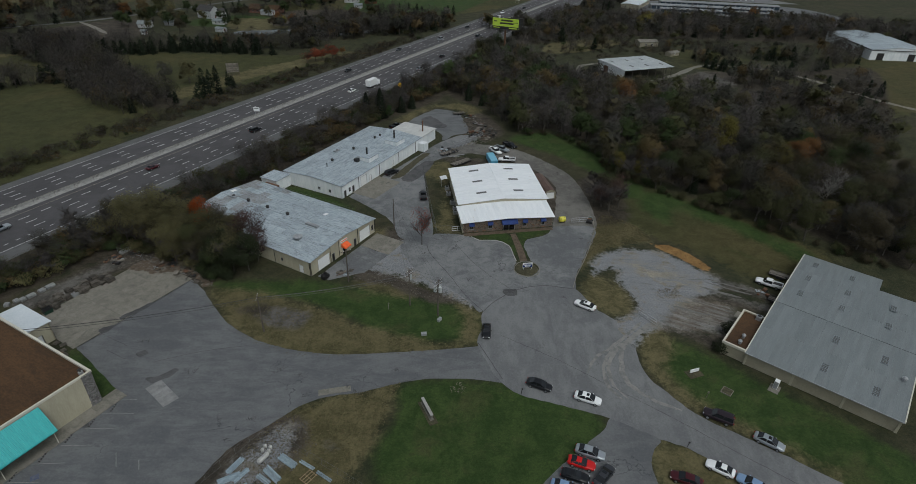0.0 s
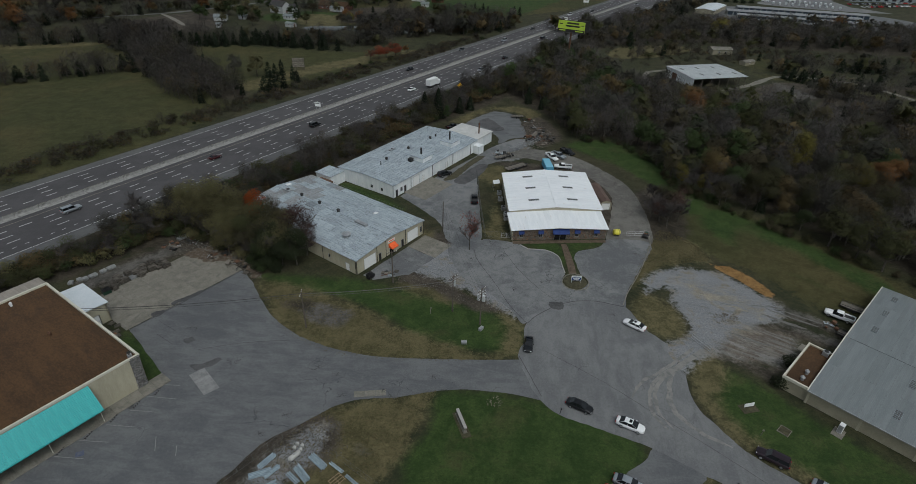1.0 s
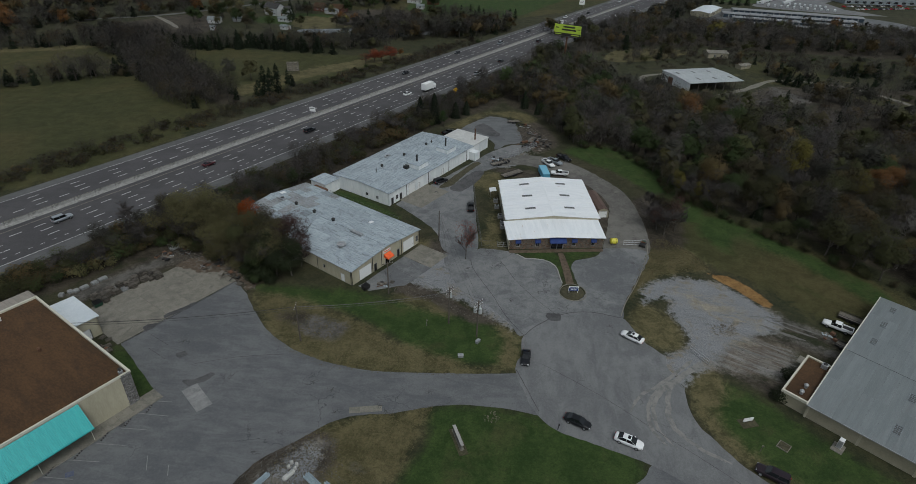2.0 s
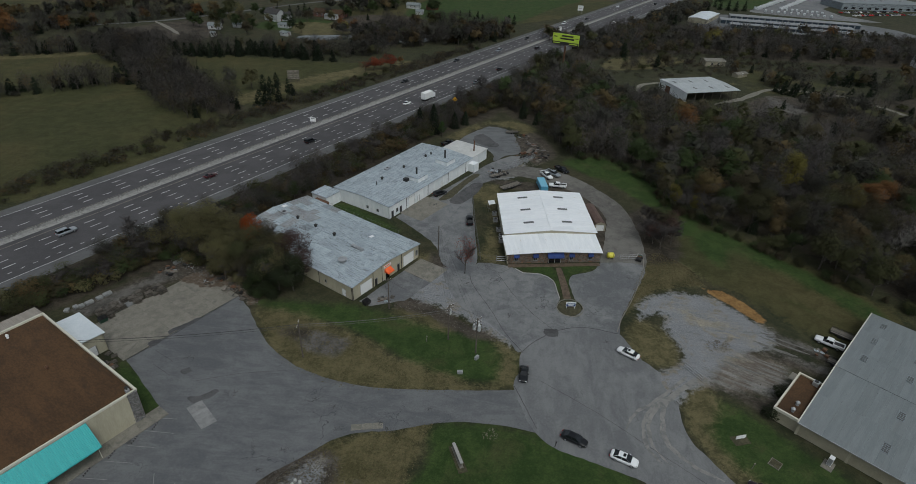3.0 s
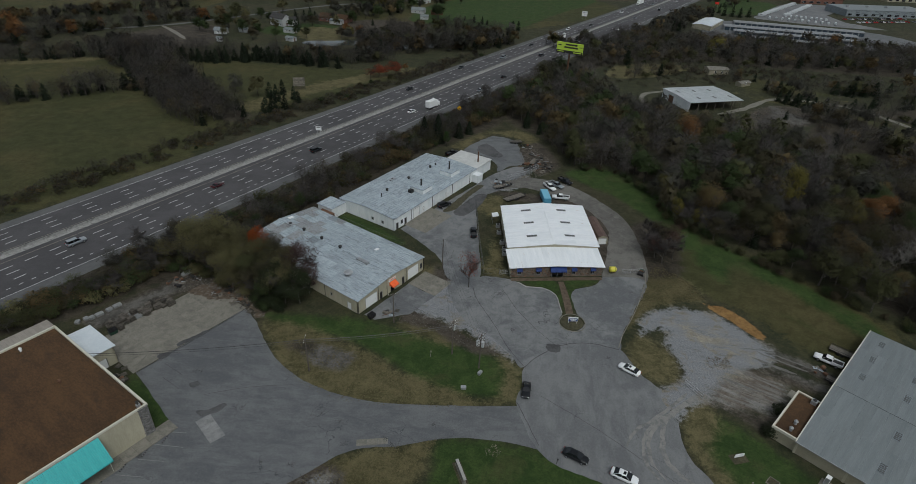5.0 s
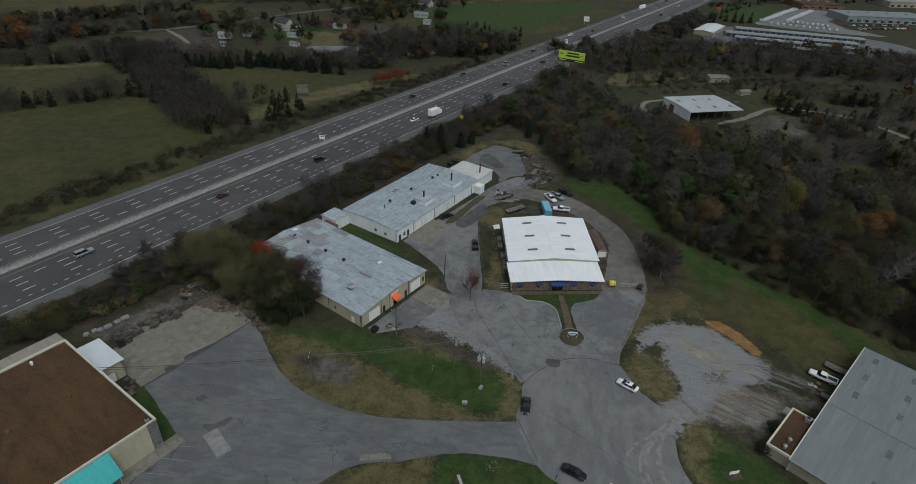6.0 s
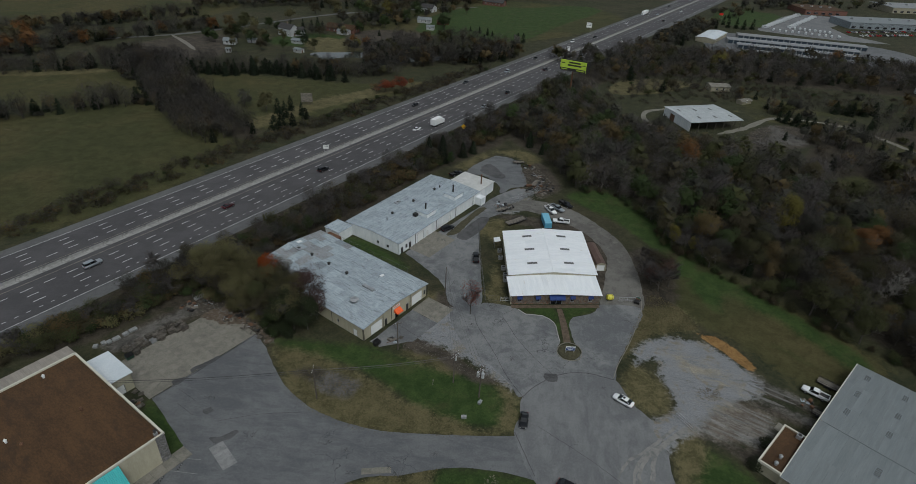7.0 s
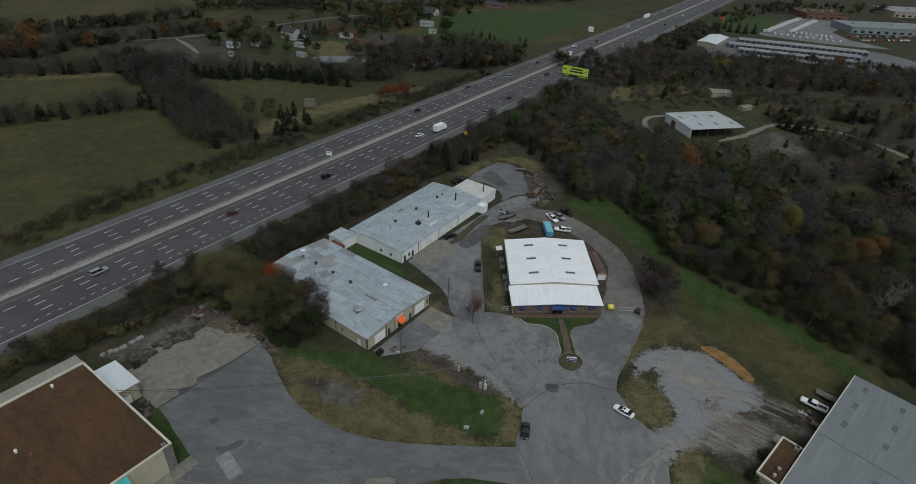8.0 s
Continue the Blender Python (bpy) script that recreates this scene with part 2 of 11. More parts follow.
def ground_material():
    """Grass, dry grass, bare earth and gravel; where each lies comes from distances stored on the sheet."""
    m, nt, p = node_mat("ground_cover")
    vec = object_vec(nt)
    n0, n1, n2, n3 = tex_noise(nt, vec, 0.03, 5, 0.6), tex_noise(nt, vec, 0.22, 6, 0.65, 0.5), tex_noise(nt, vec, 1.1, 6, 0.7, 0.3), tex_noise(nt, vec, 6.0, 4, 0.7)

    def attr(key, wobble=2.4, soft=0.8):
        a = nt.nodes.new("ShaderNodeAttribute")
        a.attribute_name = key
        w = calc(nt, "ADD", calc(nt, "MULTIPLY", calc(nt, "SUBTRACT", n1, 0.5), wobble * 2), calc(nt, "MULTIPLY", calc(nt, "SUBTRACT", n2, 0.5), wobble * 1.6))
        return ramp(nt, calc(nt, "ADD", a.outputs["Fac"], w), -soft, soft)

    tone = calc(nt, "ADD", calc(nt, "MULTIPLY", n1, 0.45), calc(nt, "ADD", calc(nt, "MULTIPLY", n2, 0.3), calc(nt, "MULTIPLY", n3, 0.25)))
    tone = ramp(nt, tone, 0.41, 0.59)
    col = blend(nt, tone, (0.0216, 0.0265, 0.0128), (0.0475, 0.0468, 0.0240))
    col = blend(nt, ramp(nt, n0, 0.45, 0.65), col, blend(nt, tone, (0.0324, 0.0312, 0.0176), (0.0612, 0.0546, 0.0320)))
    mown = tex_noise(nt, vec, 0.11, 6, 0.65, 0.4)
    lush = blend(nt, tone, (0.0205, 0.0405, 0.0100), (0.0410, 0.0660, 0.0180))
    dry = blend(nt, tone, (0.0600, 0.0545, 0.0245), (0.1240, 0.1080, 0.0550))
    lush = blend(nt, calc(nt, "MULTIPLY", ramp(nt, mown, 0.50, 0.68), 0.5), lush, blend(nt, tone, (0.040, 0.040, 0.017), (0.068, 0.062, 0.029)))
    bare = blend(nt, tone, (0.060, 0.056, 0.050), (0.125, 0.118, 0.106))
    dirt = blend(nt, tone, (0.0324, 0.0281, 0.0224), (0.0792, 0.0663, 0.0520))
    leaf = blend(nt, tone, (0.0220, 0.0188, 0.0140), (0.0600, 0.0500, 0.0360))
    stone = blend(nt, ramp(nt, n3, 0.40, 0.60), (0.152, 0.158, 0.167), (0.224, 0.230, 0.238))
    stone = blend(nt, calc(nt, "MULTIPLY", ramp(nt, n1, 0.50, 0.66), 0.8), stone, (0.175, 0.150, 0.112))
    stone = blend(nt, ramp(nt, n2, 0.62, 0.70), stone, (0.075, 0.068, 0.060))
    mp = nt.nodes.new("ShaderNodeMapping")
    mp.inputs["Rotation"].default_value = (0, 0, radians(35))
    mp.inputs["Scale"].default_value = (0.16, 0.5, 1)
    nt.links.new(vec, mp.inputs["Vector"])
    streak = tex_noise(nt, mp.outputs[0], 1.0, 6, 0.7, 0.8)
    stone = blend(nt, calc(nt, "MULTIPLY", ramp(nt, streak, 0.48, 0.62), 0.5), stone, blend(nt, ramp(nt, n3, 0.4, 0.6), (0.185, 0.192, 0.198), (0.265, 0.268, 0.268)))
    stone = blend(nt, calc(nt, "MULTIPLY", ramp(nt, streak, 0.44, 0.34), 0.45), stone, (0.085, 0.076, 0.064))
    turned = nt.nodes.new("ShaderNodeVectorRotate")
    turned.rotation_type = "Z_AXIS"
    turned.inputs["Angle"].default_value = radians(26)
    nt.links.new(vec, turned.inputs["Vector"])
    ruts = nt.nodes.new("ShaderNodeMapping")
    ruts.inputs["Scale"].default_value = (0.10, 0.75, 1)
    nt.links.new(turned.outputs[0], ruts.inputs["Vector"])
    rut = tex_noise(nt, ruts.outputs[0], 1.0, 7, 0.7, 0.5)
    mud = blend(nt, ramp(nt, rut, 0.40, 0.60), blend(nt, tone, (0.092, 0.076, 0.060), (0.145, 0.125, 0.102)), blend(nt, tone, (0.150, 0.145, 0.137), (0.225, 0.217, 0.203)))
    mud = blend(nt, ramp(nt, n2, 0.60, 0.67), mud, (0.045, 0.036, 0.028))
    field = blend(nt, tone, (0.032, 0.0355, 0.0132), (0.053, 0.0545, 0.0215))
    field = blend(nt, ramp(nt, tex_noise(nt, vec, 0.017, 4, 0.6, 0.6), 0.42, 0.62), field, blend(nt, tone, (0.048, 0.043, 0.017), (0.076, 0.067, 0.029)))
    field = blend(nt, ramp(nt, tex_noise(nt, vec, 0.05, 7, 0.7, 0.8), 0.64, 0.72), field, (0.100, 0.088, 0.058))
    sand = blend(nt, tone, (0.15, 0.085, 0.030), (0.27, 0.155, 0.060))
    col = blend(nt, attr("field", 5.0, 2.0), col, field)
    col = blend(nt, attr("lush", 2.6, 1.5), col, lush)
    col = blend(nt, attr("dry", 2.6, 1.6), col, dry)
    col = blend(nt, attr("leaf", 3.0, 1.5), col, leaf)
    col = blend(nt, attr("glade", 3.0, 2.0), col, field)
    col = blend(nt, attr("dirt", 2.2, 1.2), col, dirt)
    col = blend(nt, attr("bare", 2.0, 1.2), col, bare)
    col = blend(nt, attr("gravel", 3.4, 0.9), col, stone)
    col = blend(nt, attr("mud", 2.4, 1.8), col, mud)
    tan = calc(nt, "MULTIPLY", attr("tan", 3.0, 2.2), ramp(nt, streak, 0.40, 0.62))
    col = blend(nt, calc(nt, "MULTIPLY", tan, 0.75), col, blend(nt, tone, (0.165, 0.145, 0.105), (0.30, 0.268, 0.198)))
    col = blend(nt, attr("sand", 0.7, 0.3), col, sand)
    speck = tex_noise(nt, vec, 2.6, 8, 0.8)
    hs = nt.nodes.new("ShaderNodeHueSaturation")
    gain = nt.nodes.new("ShaderNodeMapRange")
    gain.inputs["From Min"].default_value, gain.inputs["From Max"].default_value = 0.32, 0.68
    gain.inputs["To Min"].default_value, gain.inputs["To Max"].default_value = 0.66, 1.34
    nt.links.new(speck, gain.inputs["Value"])
    nt.links.new(gain.outputs["Result"], hs.inputs["Value"])
    nt.links.new(col, hs.inputs["Color"])
    col = hs.outputs[0]
    nt.links.new(col, p.inputs["Base Color"])
    p.inputs["Roughness"].default_value = 0.95
    p.inputs["Specular IOR Level"].default_value = 0.2
    bump(nt, p, calc(nt, "ADD", n3, n2), 0.6, 0.15)
    return m


def foliage(name, a, b, c, rough=0.7, gain=1.4):
    """Leaf colour that changes from clump to clump and from tree to tree."""
    a, b, c = (tuple(gain * v for v in q) for q in (a, b, c))
    m, nt, p = node_mat(name)
    g = nt.nodes.new("ShaderNodeNewGeometry")
    oi = nt.nodes.new("ShaderNodeObjectInfo")
    col = blend(nt, calc(nt, "ADD", calc(nt, "MULTIPLY", g.outputs["Random Per Island"], 0.7), 0.15), a, b)
    col = blend(nt, calc(nt, "MULTIPLY", oi.outputs["Random"], 0.8), col, c)
    tone = nt.nodes.new("ShaderNodeAttribute")
    tone.attribute_name = "tone"
    hs = nt.nodes.new("ShaderNodeHueSaturation")
    nt.links.new(calc(nt, "ADD", calc(nt, "ADD", calc(nt, "MULTIPLY", oi.outputs["Random"], 0.5), 0.75), tone.outputs["Fac"]), hs.inputs["Value"])
    nt.links.new(col, hs.inputs["Color"])
    nt.links.new(hs.outputs[0], p.inputs["Base Color"])
    p.inputs["Roughness"].default_value = rough
    p.inputs["Specular IOR Level"].default_value = 0.2
    thin = nt.nodes.new("ShaderNodeBsdfTranslucent")
    nt.links.new(hs.outputs[0], thin.inputs["Color"])
    mix = nt.nodes.new("ShaderNodeMixShader")
    mix.inputs[0].default_value = 0.4
    nt.links.new(p.outputs[0], mix.inputs[1])
    nt.links.new(thin.outputs[0], mix.inputs[2])
    nt.links.new(mix.outputs[0], nt.nodes["Material Output"].inputs["Surface"])
    return m


M = {}
M["ground"] = ground_material()
M["lot"] = asphalt("worn_lot_asphalt", (0.084, 0.088, 0.094), (0.132, 0.136, 0.140), 0.7, (0.5, 1.4, 1))
M["street"] = asphalt("street_asphalt", (0.112, 0.115, 0.120), (0.165, 0.168, 0.170), 0.5, (1.2, 0.5, 1))
M["drive"] = asphalt("pale_drive_asphalt", (0.098, 0.102, 0.108), (0.180, 0.183, 0.184), 0.8)
M["loop"] = asphalt("brown_stained_asphalt", (0.085, 0.080, 0.072), (0.150, 0.143, 0.130), 0.8)
M["motorway"] = asphalt("motorway_asphalt", (0.048, 0.046, 0.049), (0.069, 0.066, 0.069), 0.15, (0.3, 0.3, 1))
M["shoulder"] = asphalt("shoulder_asphalt", (0.072, 0.073, 0.075), (0.105, 0.106, 0.106), 0.4)
M["patch"] = asphalt("dark_patch_asphalt", (0.040, 0.040, 0.042), (0.085, 0.085, 0.086), 0.4)
M["concrete"] = surface("weathered_concrete", (0.13, 0.122, 0.102), (0.205, 0.192, 0.162), 0.5, 4, 0.9, stain=(0.085, 0.08, 0.072), stain_at=(0.52, 0.75), stain_scale=0.35, vary=0.10)
M["pale_concrete"] = surface("pale_concrete", (0.27, 0.265, 0.25), (0.36, 0.35, 0.33), 0.4, 5, 0.9, stain=(0.15, 0.145, 0.135), vary=0.15)
M["barrier"] = surface("barrier_concrete", (0.20, 0.20, 0.192), (0.33, 0.326, 0.314), 0.5, 4, 0.9, stain=(0.105, 0.102, 0.095), stain_at=(0.50, 0.66), stain_scale=0.55)
M["line_white"] = surface("road_paint_white", (0.46, 0.47, 0.47), (0.66, 0.66, 0.65), 1, 8, 0.8, stain=(0.2, 0.2, 0.2), relief=0)
M["line_inner"] = surface("road_paint_inner", (0.20, 0.19, 0.15), (0.30, 0.275, 0.21), 1, 8, 0.8, stain=(0.12, 0.115, 0.105), relief=0)
M["line_faded"] = surface("faded_paint", (0.14, 0.14, 0.14), (0.24, 0.24, 0.235), 1.5, 8, 0.85, relief=0)
M["roof_old"] = sheet_roof("galvanised_sheet_weathered", (0.262, 0.310, 0.345), (0.425, 0.480, 0.515))
M["roof_rusty"] = sheet_roof("rusting_galvanised_sheet", (0.20, 0.215, 0.225), (0.36, 0.385, 0.40), 0.45)
M["roof_dull"] = sheet_roof("dull_galvanised_sheet", (0.17, 0.20, 0.22), (0.26, 0.295, 0.315))
M["roof_white"] = surface("white_sheet_roof", (0.665, 0.695, 0.725), (0.765, 0.785, 0.805), 0.3, 3, 0.5, stain=(0.50, 0.43, 0.37), stain_at=(0.62, 0.70), stain_scale=0.7, vary=0.05, stretch=(2.5, 0.5, 1), relief=0.1)
M["roof_annex"] = surface("dull_white_flat_roof", (0.42, 0.425, 0.415), (0.54, 0.54, 0.525), 0.4, 4, 0.7, stain=(0.33, 0.32, 0.29), stain_at=(0.5, 0.75), stain_scale=0.3, relief=0.1)
M["roof_gray"] = surface("grey_sheet_roof", (0.136, 0.156, 0.163), (0.180, 0.200, 0.204), 0.25, 4, 0.5, 0.0, stain=(0.145, 0.155, 0.16), stain_at=(0.5, 0.75), stain_scale=0.3, vary=0.10, stretch=(3, 0.4, 1), relief=0.1)
M["roof_brown"] = surface("brown_gravel_roof", (0.0350, 0.0168, 0.0058), (0.0820, 0.0405, 0.0140), 0.10, 2.4, 0.95, stain=(0.030, 0.0165, 0.008), stain_at=(0.50, 0.70), stain_scale=0.22, relief=0.6, stretch=(1.6, 0.7, 1))
M["brown_strip"] = surface("brown_mulch_strip", (0.060, 0.042, 0.028), (0.125, 0.092, 0.066), 0.8, 6, 0.95, relief=0.5)
M["pane_grey"] = surface("clouded_roof_light", (0.040, 0.042, 0.043), (0.080, 0.082, 0.080), 1, 6, 0.4)
M["strip_tan"] = surface("beige_ribbed_sheet", (0.22, 0.195, 0.17), (0.29, 0.26, 0.225), 0.4, 3, 0.6, vary=0.15, stretch=(3, 0.4, 1), relief=0.1)
M["shed_white"] = surface("pale_blue_white_roof", (0.50, 0.55, 0.59), (0.60, 0.64, 0.67), 0.3, 3, 0.5, vary=0.05, relief=0.1)
M["wall_cream"] = surface("cream_metal_wall", (0.33, 0.305, 0.225), (0.41, 0.382, 0.290), 0.4, 3, 0.6, stain=(0.25, 0.225, 0.165), stain_at=(0.62, 0.85), stretch=(2, 2, 0.4), relief=0.1)
M["wall_white"] = surface("white_metal_wall", (0.60, 0.64, 0.66), (0.76, 0.78, 0.79), 0.4, 3, 0.6, stain=(0.48, 0.49, 0.49), stain_at=(0.62, 0.85), stretch=(2, 2, 0.4), relief=0.1)
M["wall_tan"] = surface("tan_block_wall", (0.25, 0.228, 0.165), (0.32, 0.295, 0.22), 0.4, 3, 0.8, stain=(0.2, 0.19, 0.15), relief=0.2)
M["stone"] = surface("field_stone", (0.060, 0.044, 0.034), (0.155, 0.118, 0.090), 1.2, 5, 0.9, vary=0.9)
M["stone_rust"] = surface("rust_brown_field_stone", (0.085, 0.046, 0.027), (0.165, 0.095, 0.058), 1.2, 5, 0.9, vary=0.9)
M["mortar"] = surface("mortar", (0.105, 0.090, 0.075), (0.155, 0.135, 0.112), 2, 8, 0.95)
M["grey_stone"] = surface("grey_rubble_stone", (0.075, 0.075, 0.077), (0.21, 0.205, 0.20), 1.6, 5, 0.9, vary=0.9)
M["mulch"] = surface("grassy_mulch", (0.030, 0.029, 0.014), (0.075, 0.066, 0.036), 1.2, 6, 0.95, relief=0.6)
M["pallet_wood"] = surface("grey_pallet_wood", (0.036, 0.031, 0.026), (0.12, 0.106, 0.088), 1, 7, 0.9, vary=0.6)
M["metal_dark"] = surface("dark_metal", (0.03, 0.03, 0.032), (0.06, 0.058, 0.055), 1, 6, 0.5, 0.6)
M["metal_gray"] = surface("galvanised_metal", (0.28, 0.29, 0.30), (0.42, 0.43, 0.44), 1, 6, 0.45, 0.5)
M["rust"] = surface("rusty_metal", (0.10, 0.05, 0.03), (0.19, 0.10, 0.06), 1, 6, 0.85, 0.2)
M["white_paint"] = paint("white_paint", (0.72, 0.73, 0.73), 0.5)
M["cream_trim"] = paint("cream_trim", (0.55, 0.53, 0.45), 0.6)
M["teal"] = surface("teal_sheet", (0.025, 0.33, 0.34), (0.04, 0.42, 0.42), 0.4, 4, 0.5, stretch=(3, 0.5, 1), relief=0.1)
M["blue_cloth"] = surface("blue_awning_cloth", (0.009, 0.025, 0.11), (0.015, 0.042, 0.17), 1, 8, 0.8)
M["orange_cloth"] = surface("orange_awning_cloth", (0.70, 0.09, 0.02), (0.85, 0.14, 0.03), 1, 8, 0.7)
M["glass_dark"] = paint("dark_window_glass", (0.012, 0.014, 0.018), 0.06, 0.0, 0.5, 0.02)
M["wood"] = surface("weathered_wood", (0.085, 0.075, 0.062), (0.20, 0.18, 0.155), 1, 7, 0.85, stretch=(1, 6, 1), vary=0.4)
M["pole_wood"] = surface("utility_pole_wood", (0.06, 0.05, 0.042), (0.12, 0.10, 0.085), 1, 6, 0.9, stretch=(6, 6, 0.6))
M["bark"] = surface("grey_bark", (0.045, 0.038, 0.032), (0.10, 0.088, 0.076), 1, 5, 0.9)
M["twig"] = foliage("bare_twigs", (0.036, 0.032, 0.031), (0.078, 0.070, 0.066), (0.056, 0.051, 0.049))
M["leaf_olive"] = foliage("olive_leaves", (0.0250, 0.0265, 0.0110), (0.0580, 0.0530, 0.0235), (0.0360, 0.0400, 0.0160))
M["leaf_brown"] = foliage("brown_leaves", (0.0275, 0.0222, 0.0130), (0.0570, 0.0450, 0.0255), (0.0385, 0.0345, 0.0195))
M["leaf_grey"] = foliage("grey_brown_leaves", (0.0250, 0.0248, 0.0195), (0.0480, 0.0460, 0.0370), (0.0370, 0.0368, 0.0300))
M["leaf_green"] = foliage("late_green_leaves", (0.0160, 0.0290, 0.0090), (0.0370, 0.0500, 0.0170), (0.0265, 0.0390, 0.0140))
M["leaf_gold"] = foliage("yellow_leaves", (0.060, 0.056, 0.012), (0.150, 0.128, 0.028), (0.085, 0.075, 0.022))
M["leaf_orange"] = foliage("orange_leaves", (0.070, 0.030, 0.010), (0.155, 0.070, 0.022), (0.090, 0.050, 0.020))
M["leaf_red"] = foliage("red_leaves", (0.085, 0.020, 0.010), (0.165, 0.042, 0.020), (0.115, 0.030, 0.014))
M["leaf_cedar"] = foliage("cedar_needles", (0.0065, 0.0110, 0.0055), (0.0150, 0.0215, 0.0105), (0.0100, 0.0160, 0.0075))


# ---- ground: one sheet to the horizon ----
def spread(lo, hi, step, far, grow):
    core = list(np.arange(lo, hi + 0.01, step))
    left, right, d = [], [], step
    while (right[-1] if right else hi) < far:
        d *= grow
        right.append((right[-1] if right else hi) + d)
    d = step
    while (left[-1] if left else lo) > -far:
        d *= grow
        left.append((left[-1] if left else lo) - d)
    return np.array(left[::-1] + core + right)


def inside_distance(X, Y, outline):
    """Signed distance to an outline: positive inside."""
    P = np.array(outline, float)
    whole = np.full(X.shape, -50.0)
    near = (X > P[:, 0].min() - 14) & (X < P[:, 0].max() + 14) & (Y > P[:, 1].min() - 14) & (Y < P[:, 1].max() + 14)
    X, Y = X[near], Y[near]
    Q = np.roll(P, -1, 0)
    best = np.full(X.shape, 1e9)
    odd = np.zeros(X.shape, bool)
    for (ax, ay), (bx, by) in zip(P, Q):
        dx, dy = bx - ax, by - ay
        t = np.clip(((X - ax) * dx + (Y - ay) * dy) / (dx * dx + dy * dy + 1e-9), 0, 1)
        best = np.minimum(best, (X - ax - t * dx) ** 2 + (Y - ay - t * dy) ** 2)
        if abs(dy) > 1e-9:
            odd ^= ((ay > Y) != (by > Y)) & (X < ax + (Y - ay) * dx / dy)
    whole[near] = np.where(odd, 1, -1) * np.sqrt(best)
    return whole


